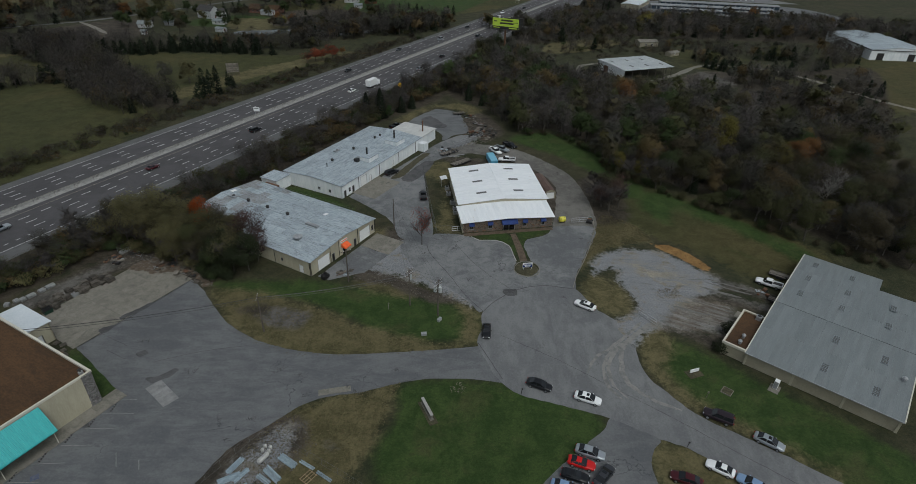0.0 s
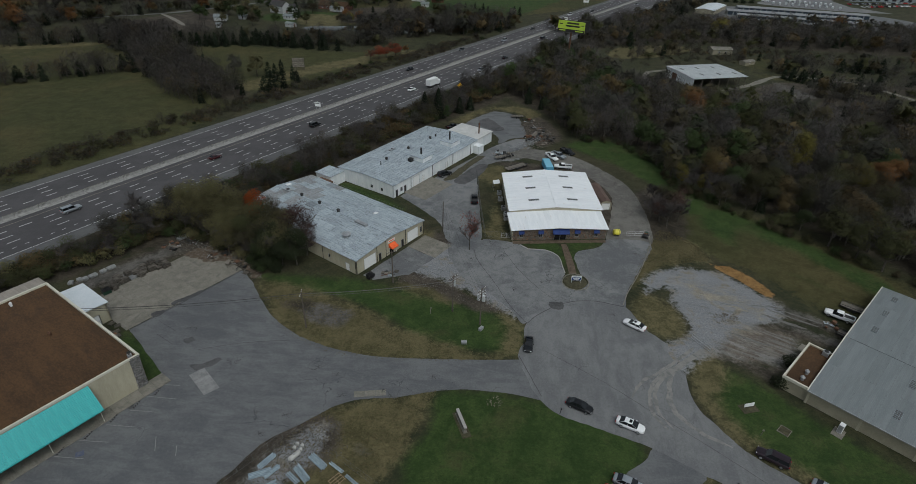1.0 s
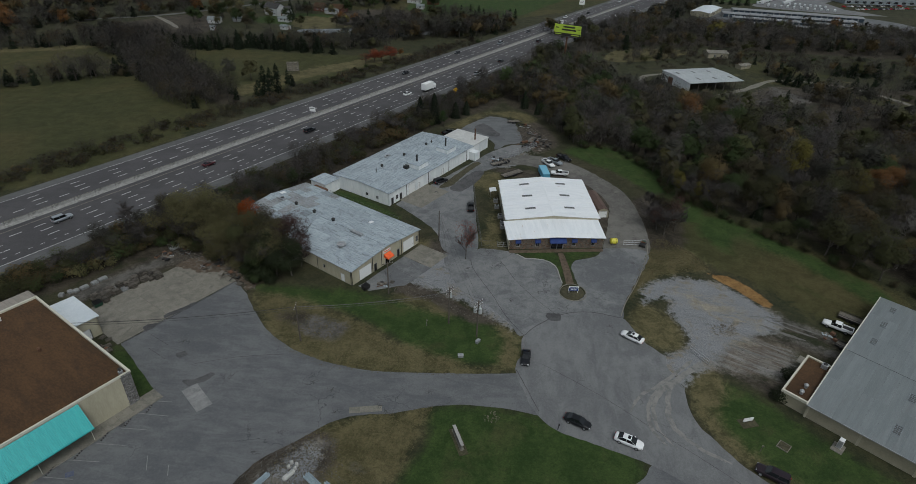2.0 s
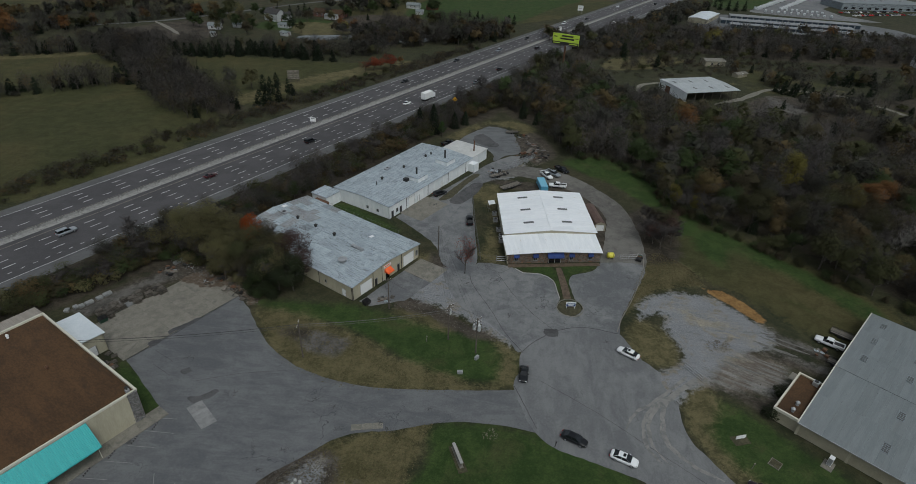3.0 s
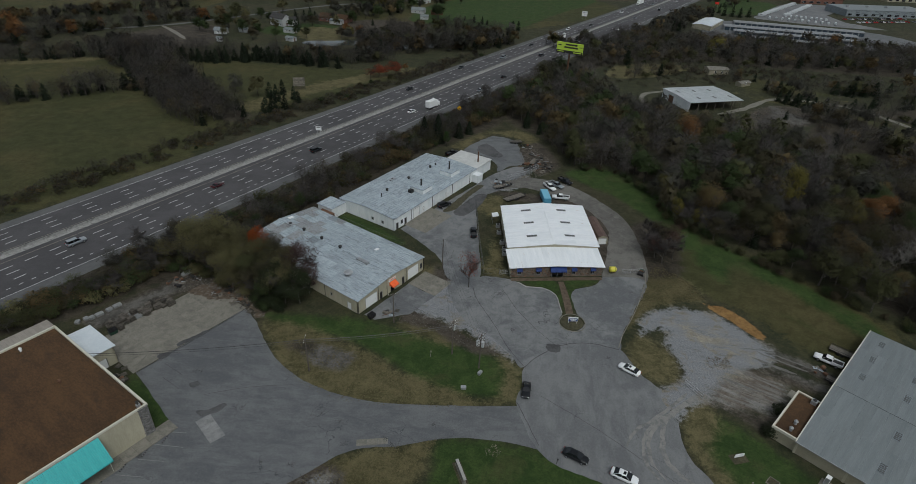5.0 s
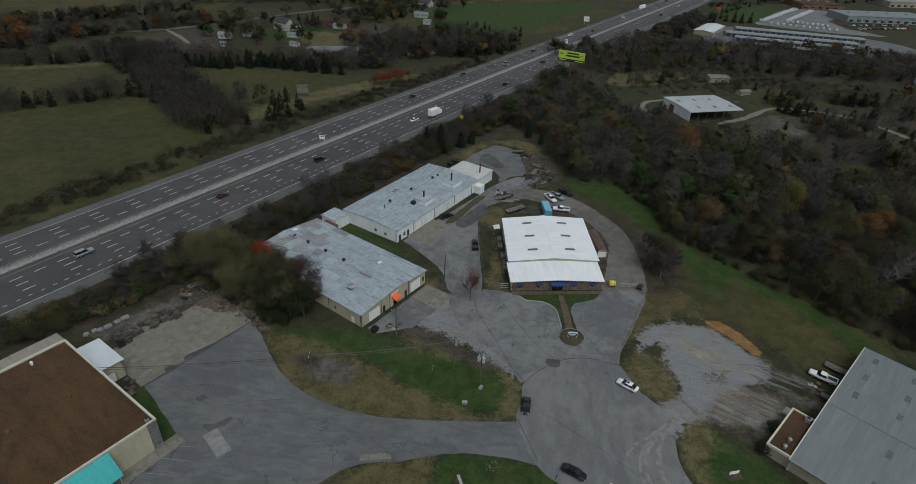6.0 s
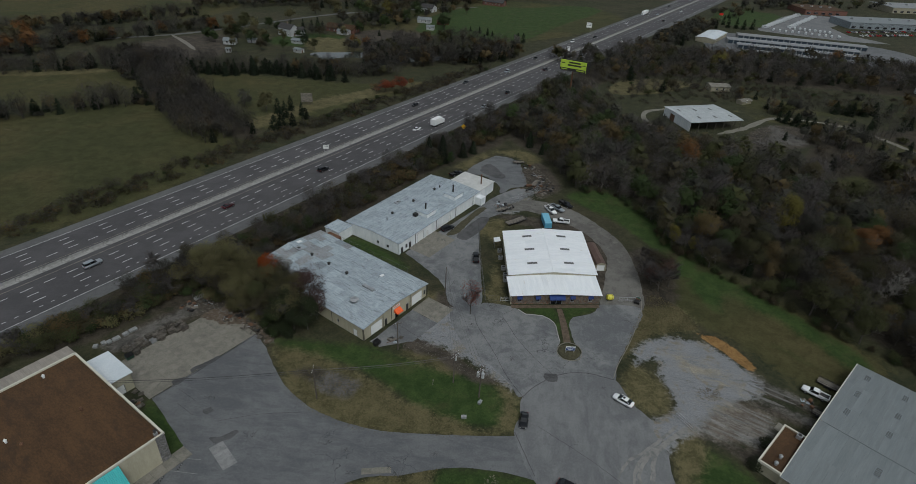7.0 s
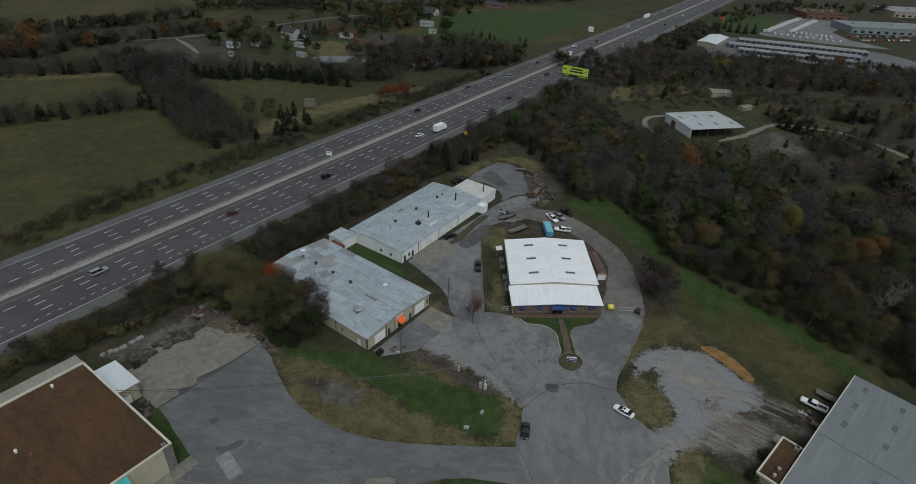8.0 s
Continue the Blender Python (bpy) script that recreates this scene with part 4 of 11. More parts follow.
def add_door(parent, m, w, h, material, label="", panels=0, name="door"):
    """A door leaf in its opening; m: local frame at the foot of its middle, -y outward."""
    bm = bmesh.new()
    add_box(bm, -w / 2, w / 2, 0.06, 0.12, 0.0, h)
    for k in range(panels):
        z = h * (k + 1) / (panels + 1)
        add_box(bm, -w / 2, w / 2, 0.045, 0.06, z - 0.025, z + 0.025)
    d = part(name, bm, material, parent, label)
    d.matrix_basis = m
    fb = bmesh.new()
    for a in ((-w / 2 - 0.08, -w / 2, 0, h + 0.08), (w / 2, w / 2 + 0.08, 0, h + 0.08), (-w / 2, w / 2, h, h + 0.08)):
        add_box(fb, a[0], a[1], -0.03, 0.1, a[2], a[3])
    part("door_frame", fb, M["metal_gray"], d)
    hb = bmesh.new()
    add_rod(hb, (w * 0.38, 0.0, 1.0), (w * 0.38, 0.07, 1.0), 0.04, 0.04, 6)
    part("door_handle", hb, M["metal_dark"], d)
    return d


def add_window(parent, m, w, h, frame_mat=None, bars=1, name="window"):
    fb = bmesh.new()
    for a in ((-w / 2, -w / 2 + 0.07, 0, h), (w / 2 - 0.07, w / 2, 0, h), (-w / 2, w / 2, 0, 0.07), (-w / 2, w / 2, h - 0.07, h)):
        add_box(fb, a[0], a[1], -0.02, 0.12, a[2], a[3])
    for k in range(bars):
        x = -w / 2 + w * (k + 1) / (bars + 1)
        add_box(fb, x - 0.03, x + 0.03, 0.0, 0.1, 0.07, h - 0.07)
    f = part(name, fb, frame_mat or M["metal_gray"], parent)
    f.matrix_basis = m
    gb = bmesh.new()
    add_box(gb, -w / 2 + 0.05, w / 2 - 0.05, 0.05, 0.07, 0.05, h - 0.05)
    part("pane", gb, M["glass_dark"], f)
    return f


def at_wall(x, y, z, turn):
    return pose(x, y, z, 0, 0, turn)


def fan_vent(parent, x, y, z, r=0.6, material="metal_gray"):
    bm = bmesh.new()
    add_rod(bm, (x, y, z - 0.3), (x, y, z + 0.55), r * 0.75, r * 0.75, 12)
    add_rod(bm, (x, y, z + 0.55), (x, y, z + 0.62), r * 1.05, r * 1.05, 12)
    add_rod(bm, (x, y, z + 0.62), (x, y, z + 0.9), r, r * 0.45, 12)
    return part("roof_vent", bm, M[material], parent)


def roof_unit(parent, x, y, z, w, d, h, material="metal_gray", name="roof_unit"):
    v = box(name, x - w / 2, x + w / 2, y - d / 2, y + d / 2, z - 0.3, z + h, M[material], parent, bevel=0.04)
    bm = bmesh.new()
    add_rod(bm, (x, y, z + h - 0.02), (x, y, z + h + 0.08), min(w, d) * 0.35, min(w, d) * 0.35, 12)
    part("fan_grille", bm, M["metal_dark"], v)
    return v


def hall_a():
    """Cream workshop with a low gable end to the yard."""
    W, L, E, R = 24.7, 43.6, 4.1, 5.3
    b = thing("workshop_building", pose(-34.68, 109.76, 0, 0, 0, 61.2), "long cream metal workshop with patched grey roof and orange awning", "building")
    front_open = [(2.6, 6.6, -0.1, 3.1), (7.6, 8.5, -0.1, 2.1), (11.6, 13.0, -0.1, 2.3), (16.0, 16.9, -0.1, 2.1), (18.4, 22.6, -0.1, 3.2), (23.3, 24.2, 0.9, 2.6)]
    wall("wall", b, (0, 0), (W, 0), [(0, E), (W / 2, R), (W, E)], M["wall_cream"], front_open)
    wall("wall", b, (0, L), (0, 0), [(0, E), (L, E)], M["wall_cream"], [(L - 3.6, L - 2.4, -0.1, 2.1), (L - 9.6, L - 8.9, 1.2, 2.2), (L - 18, L - 17.3, 1.2, 2.2)])
    wall("wall", b, (W, 0), (W, L), [(0, E), (L, E)], M["wall_cream"])
    wall("wall", b, (W, L), (0, L), [(0, E), (W / 2, R), (W, E)], M["wall_cream"])
    add_door(b, at_wall(4.6, 0, 0, 0), 4.0, 3.1, M["white_paint"], "white sectional roller door", 4, "roller_door")
    add_door(b, at_wall(20.5, 0, 0, 0), 4.2, 3.2, M["white_paint"], "white sectional roller door", 4, "roller_door")
    add_door(b, at_wall(8.05, 0, 0, 0), 0.9, 2.1, M["metal_dark"])
    add_door(b, at_wall(12.3, 0, 0, 0), 1.4, 2.3, M["glass_dark"])
    add_door(b, at_wall(16.45, 0, 0, 0), 0.9, 2.1, M["metal_dark"])
    add_window(b, at_wall(23.75, 0, 0.9, 0), 0.9, 1.7)
    add_door(b, at_wall(0, 3.0, 0, -90), 1.2, 2.1, M["white_paint"])
    add_window(b, at_wall(0, 9.25, 1.2, -90), 0.7, 1.0, bars=0)
    add_window(b, at_wall(0, 17.65, 1.2, -90), 0.7, 1.0, bars=0)
    slope(b, (-0.35, -0.35, E), (-0.35, L + 0.3, E), (W / 2, -0.35, R), 15, 5, M["roof_old"], rib=0.75, other=lambda i, j: rusty(i, j, 9))
    slope(b, (W + 0.35, -0.35, E), (W + 0.35, L + 0.3, E), (W / 2, -0.35, R), 15, 5, M["roof_old"], rib=0.75, other=lambda i, j: rusty(i, j, 4))
    box("ridge_cap", W / 2 - 0.3, W / 2 + 0.3, -0.35, L + 0.3, R - 0.02, R + 0.1, M["roof_old"], b)
    for x in (0.03, 7.0, 10.2, 17.6, W - 0.03):
        rod("downpipe", (x, -0.07, 0), (x, -0.07, E + (R - E) * (1 - abs(x / W * 2 - 1)) - 0.2), 0.07, 0.07, M["metal_dark"], b, n=6)
    for y in (0.2, 11.5, 22.5):
        rod("downpipe", (-0.08, y, 0), (-0.08, y, E - 0.1), 0.07, 0.07, M["metal_dark"], b, n=6)
    bm = bmesh.new()
    v = [bm.verts.new(p) for p in ((11.2, 0, 3.1), (13.4, 0, 3.1), (13.4, -1.4, 2.35), (11.2, -1.4, 2.35), (11.2, -1.4, 2.15), (13.4, -1.4, 2.15), (11.2, 0, 2.15), (13.4, 0, 2.15))]
    for f in ((0, 3, 2, 1), (3, 4, 5, 2), (0, 6, 4, 3), (1, 2, 5, 7)):
        bm.faces.new([v[i] for i in f])
    part("awning", bm, M["orange_cloth"], b, "bright orange cloth awning over the entrance")
    sign = box("sign_board", 10.9, 13.5, -0.09, -0.02, 3.45, 4.15, M["white_paint"], b, "white sign board over the entrance")
    box("text_bar", 11.2, 13.2, -0.105, -0.09, 3.7, 3.95, M["orange_cloth"], sign)
    fan_vent(b, 5.8, 9.0, 4.75, 1.15)
    fan_vent(b, 12.45, 18.8, 5.35, 0.5, "metal_dark")
    fan_vent(b, 12.45, 26.0, 5.35, 0.5, "metal_dark")
    fan_vent(b, 12.45, 33.2, 5.35, 0.5, "metal_dark")
    roof_unit(b, 12.3, 38.8, 5.3, 1.4, 2.2, 0.45)
    for x, y, w, d in ((15.2, 42.2, 1.6, 1.1), (18.9, 11.5, 1.3, 0.9)):
        z = E + (R - E) * (W - x) / (W / 2)
        lid = box("roof_hatch", -w / 2, w / 2, -d / 2, d / 2, 0.0, 0.14, M["white_paint"], b, "small white roof hatch", bevel=0.03)
        lid.matrix_basis = pose(x, y, z + 0.02, 0, math.degrees(math.atan((R - E) / (W / 2))), 0)
    bm = bmesh.new()
    add_box(bm, 11.2, 12.1, 7.7, 11.6, 5.1, 5.75)
    for k in range(5):
        add_box(bm, 11.15, 12.15, 8.0 + 0.75 * k, 8.1 + 0.75 * k, 5.75, 5.85)
    part("roof_duct", bm, M["metal_gray"], b)
    return b


def hall_b():
    W, L, E, R = 46.1, 22.0, 4.2, 4.9
    b = thing("long_workshop_building", pose(-35.09, 150.08, 0, 0, 0, 63.6), "long white metal workshop with weathered pale grey roof and two chimneys", "building")
    wall("wall", b, (0, 0), (W, 0), [(0, E), (W, E)], M["wall_white"], [(1.0, 2.0, -0.1, 2.2), (3.2, 4.2, 0.9, 2.3), (5.0, 6.0, -0.1, 2.2), (9.5, 12.5, -0.1, 3.2), (14, 15, -0.1, 2.1), (27, 27.9, -0.1, 2.1)])
    wall("wall", b, (W, L), (0, L), [(0, E), (W, E)], M["wall_white"])
    wall("wall", b, (0, L), (0, 0), [(0, E), (L / 2, R), (L, E)], M["wall_white"], [(L - 5, L - 4.1, 1.0, 2.0), (L - 9, L - 8.1, 1.0, 2.0)])
    wall("wall", b, (W, 0), (W, L), [(0, E), (L / 2, R), (L, E)], M["wall_white"])
    for x in (1.5, 5.5, 14.5, 27.45):
        add_door(b, at_wall(x, 0, 0, 0), 0.98, 2.15, M["metal_dark"] if x < 6 else M["white_paint"])
    add_door(b, at_wall(11, 0, 0, 0), 3.0, 3.2, M["white_paint"], "white roller door", 4, "roller_door")
    add_window(b, at_wall(3.7, 0, 0.9, 0), 1.0, 1.4)
    add_window(b, at_wall(0, 4.55, 1.0, -90), 0.9, 1.0)
    add_window(b, at_wall(0, 8.55, 1.0, -90), 0.9, 1.0)
    slope(b, (-0.3, -0.3, E), (W + 0.3, -0.3, E), (-0.3, L / 2, R), 16, 4, M["roof_old"], rib=0.75)
    slope(b, (-0.3, L + 0.3, E), (W + 0.3, L + 0.3, E), (-0.3, L / 2, R), 16, 4, M["roof_old"], rib=0.75)
    for x, y in ((20.3, 4.9), (36.6, 5.0)):
        h = box("roof_housing", x - 2.6, x + 2.6, y - 2.4, y + 2.4, 4.2, 5.9, M["wall_white"], b)
        slab_under(h, [(x - 2.8, y - 2.6, 6.0), (x + 2.8, y - 2.6, 6.0), (x + 2.8, y + 2.6, 6.0), (x - 2.8, y + 2.6, 6.0)], M["roof_old"], 0.12, "housing_roof")
        rod("chimney", (x, y + 0.2, 5.9), (x, y + 0.2, 8.6 if x > 30 else 8.0), 0.28, 0.28, M["metal_dark"], h, n=10)
        rod("chimney_cap", (x, y + 0.2, 8.7 if x > 30 else 8.1), (x, y + 0.2, 8.9 if x > 30 else 8.3), 0.4, 0.15, M["metal_dark"], h, n=10)
    for x, y, r in ((12.4, 13, 0.5), (23.7, 13, 0.5), (35.6, 12.7, 0.5), (38.4, 12.4, 0.35), (21.5, 6.9, 0.3)):
        fan_vent(b, x, y, 4.75, r, "metal_dark")
    roof_unit(b, 16.4, 6.4, 4.6, 1.4, 1.4, 1.0, "metal_dark")
    roof_unit(b, 20.1, 17.2, 4.55, 2.4, 1.0, 0.35)
    rod("vent_pipe", (7.8, 11.4, 4.6), (7.8, 11.4, 6.2), 0.12, 0.12, M["metal_dark"], b)
    for x in (8.3, 19.5, 31, 42):
        rod("downpipe", (x, -0.07, 0), (x, -0.07, E - 0.1), 0.08, 0.08, M["metal_dark"], b, n=6)
    # lower white block on the east end
    for p0, p1 in (((W, 0.4), (W + 10.9, 0.4)), ((W + 10.9, 0.4), (W + 10.9, 13.6)), ((W + 10.9, 13.6), (W, 13.6))):
        wall("annex_wall", b, p0, p1, [(0, 3.9), (20, 3.9)], M["wall_white"])
    slab_under(b, [(W + 0.33, 0.1, 4.05), (W + 11.2, 0.1, 4.05), (W + 11.2, 13.9, 4.05), (W + 0.33, 13.9, 4.05)], M["roof_annex"], 0.15, "annex_roof")
    rod("chimney", (W + 6, 3.0, 4.0), (W + 6, 3.0, 8.0), 0.25, 0.25, M["rust"], b, n=10)
    box("lean_to", W - 2.5, W + 0.5, -2.6, -0.02, 0, 2.9, M["wall_white"], b, bevel=0.03)
    return b


def link_ab():
    b = thing("link_building", pose(-52.2, 158.4, 0, 0, 0, 63.6), "low white link building between two workshops", "building")
    box("body", -6.0, -0.05, 0.5, 6.5, 0, 3.6, M["wall_white"], b)
    slab_under(b, [(-6.3, 0.2, 3.75), (-0.08, 0.2, 3.75), (-0.08, 6.8, 3.75), (-6.3, 6.8, 3.75)], M["roof_old"], 0.14, "roof")
    box("lean_to", -9.5, -6.02, -0.5, 4.5, 0, 2.6, M["rust"], b)


def hall_c():
    W = 25.4
    b = thing("stone_front_building", pose(0.95, 131.8, 0, 0, 0, 11.7), "white-roofed metal hall with a stone front and blue awnings", "building")
    P, E, R, B = 7.8, 5.0, 6.0, 31.7
    fo = [(2.0, 3.0, 0.8, 2.2), (7.2, 8.2, 0.8, 2.2), (11.4, 14.6, -0.1, 2.3), (17.0, 18.0, 0.8, 2.2), (22.2, 23.2, 0.8, 2.2)]
    wall("front_wall", b, (0, 0.4), (W, 0.4), [(0, 3.3), (W / 2, 3.9), (W, 3.3)], M["mortar"], fo)
    wall("wall", b, (0, P), (0, 0.4), [(0, 4.3), (P - 0.4, 3.3)], M["wall_cream"])
    wall("wall", b, (W, 0.4), (W, P), [(0, 3.3), (P - 0.4, 4.3)], M["wall_cream"])
    wall("wall", b, (0, P), (W, P), [(0, E), (W / 2, R), (W, E)], M["wall_cream"])
    wall("wall", b, (0, B), (0, P), [(0, E), (B, E)], M["wall_cream"], [(9, 10, -0.1, 2.1), (16, 17, 1, 2)])
    wall("wall", b, (W, P), (W, B), [(0, E), (B, E)], M["wall_cream"])
    wall("wall", b, (W, B), (0, B), [(0, E), (W / 2, R), (W, E)], M["wall_cream"])
    add_door(b, at_wall(0, B - 9.5, 0, -90), 1.0, 2.1, M["metal_dark"])
    add_window(b, at_wall(0, B - 16.5, 1.0, -90), 1.0, 1.0)
    # porch roof and main roof
    slope(b, (-0.4, -0.3, 3.35), (W / 2, -0.3, 3.95), (-0.4, P, 4.35), 8, 1, M["roof_white"], rib=0.8, gap=0.006, proud=0.02)
    slope(b, (W / 2, -0.3, 3.95), (W + 0.4, -0.3, 3.35), (W / 2, P, 4.95), 8, 1, M["roof_white"], rib=0.8, gap=0.006, proud=0.02)
    slope(b, (-0.4, P - 0.3, E), (-0.4, B + 0.3, E), (W / 2, P - 0.3, R), 12, 2, M["roof_white"], rib=0.8, gap=0.006, proud=0.02)
    slope(b, (W + 0.4, P - 0.3, E), (W + 0.4, B + 0.3, E), (W / 2, P - 0.3, R), 12, 2, M["roof_white"], rib=0.8, gap=0.006, proud=0.02)
    box("ridge_cap", W / 2 - 0.25, W / 2 + 0.25, P - 0.3, B + 0.3, R - 0.02, R + 0.09, M["roof_white"], b)
    for y in (12.6, 20.2, 27.8):
        for x, s in ((7.0, 1), (W - 7.4, -1)):
            z = E + (R - E) * min(x, W - x) / (W / 2) + 0.06
            k = thing_skylight(b, x, y, z, s * math.degrees(math.atan((R - E) / (W / 2))))
    for x in (2.5, 7.7, 17.5, 22.7):
        add_window(b, at_wall(x, 0.4, 0.8, 0), 1.0, 1.4)
        add_awning(b, x, 0.38, 2.95, 1.45, 0.7, 0.85)
    add_door(b, at_wall(12.2, 0.4, 0, 0), 1.5, 2.25, M["glass_dark"])
    add_door(b, at_wall(13.8, 0.4, 0, 0), 1.5, 2.25, M["glass_dark"])
    add_awning(b, 13, 0.38, 3.3, 4.4, 1.5, 0.95)
    # stones of the front, laid in uneven courses
    rng = random.Random(4)
    shapes = []
    for k in range(6):
        bm = bmesh.new()
        w, h = rng.uniform(0.38, 0.62), rng.uniform(0.28, 0.42)
        ring = [bm.verts.new((math.cos(a) * w / 2 * rng.uniform(0.85, 1.1), 0, math.sin(a) * h / 2 * rng.uniform(0.85, 1.1))) for a in [i * math.tau / 7 for i in range(7)]]
        top = [bm.verts.new((v.co.x * 0.8, -0.09, v.co.z * 0.8)) for v in ring]
        for i in range(7):
            bm.faces.new((ring[i], ring[(i + 1) % 7], top[(i + 1) % 7], top[i]))
        bm.faces.new(top)
        bmesh.ops.recalc_face_normals(bm, faces=bm.faces[:])
        me = bpy.data.meshes.new("stone")
        bm.to_mesh(me)
        bm.free()
        shapes.append(me)
        rusty_me = me.copy()
        rusty_me.materials.clear()
        rusty_me.materials.append(M["stone_rust"])
        shapes.append(rusty_me)
    box("plinth", 0.2, W - 0.2, -1.5, -0.05, -0.05, 0.07, M["brown_strip"], b, "brown earth and gravel strip along the wall")
    fw = [c for c in b.children if c.name.startswith("front_wall")][0]
    for j in range(8):
        for i in range(47):
            x, z = 0.3 + i * 0.545 + 0.27 * (j % 2), 0.2 + j * 0.4
            if any(o[0] - 0.2 < x < o[1] + 0.2 and o[2] - 0.25 < z < o[3] + 0.2 for o in fo) or x > W - 0.2:
                continue
            if rng.random() < 0.12:
                continue
            me = rng.choice(shapes)
            piece("stone", me, M["stone"], fw, m=Matrix.Translation((x, 0.4, z)) @ Matrix.Rotation(rng.uniform(-0.3, 0.3), 4, "Y"))
    # the hall stands a little out of square behind its front
    lean = 0.062
    for c in b.children:
        if c.name.startswith("front_wall"):
            continue
        if c.matrix_basis == Matrix.Identity(4):
            for v in c.data.vertices:
                v.co.x += lean * v.co.y
        else:
            c.matrix_basis = Matrix.Translation((lean * c.matrix_basis.translation.y, 0, 0)) @ c.matrix_basis
    return b


def thing_skylight(b, x, y, z, tilt):
    bm = bmesh.new()
    add_box(bm, -1.5, 1.5, -0.5, 0.5, -0.03, 0.03)
    s = part("skylight", bm, M["metal_gray"], b, "grey ribbed translucent skylight")
    s.matrix_basis = pose(x, y, z, 0, -tilt, 0)
    gb = bmesh.new()
    for k in range(6):
        add_box(gb, -1.42 + k * 0.48, -1.02 + k * 0.48, -0.42, 0.42, 0.03, 0.045)
    part("pane", gb, M["pane_grey"], s)
    return s


def add_awning(b, x, y, z, w, out, drop):
    bm = bmesh.new()
    pr = [(y, z), (y - out * 0.6, z - drop * 0.35), (y - out, z - drop * 0.8), (y - out, z - drop)]
    l = [bm.verts.new((x - w / 2, yy, zz)) for yy, zz in pr]
    r = [bm.verts.new((x + w / 2, yy, zz)) for yy, zz in pr]
    bl, br = bm.verts.new((x - w / 2, y, z - drop)), bm.verts.new((x + w / 2, y, z - drop))
    for k in range(3):
        bm.faces.new((l[k], l[k + 1], r[k + 1], r[k]))
    bm.faces.new((bl, *l[::-1]))
    bm.faces.new((*r, br))
    bmesh.ops.recalc_face_normals(bm, faces=bm.faces[:])
    return part("awning", bm, M["blue_cloth"], b, "deep blue cloth awning")


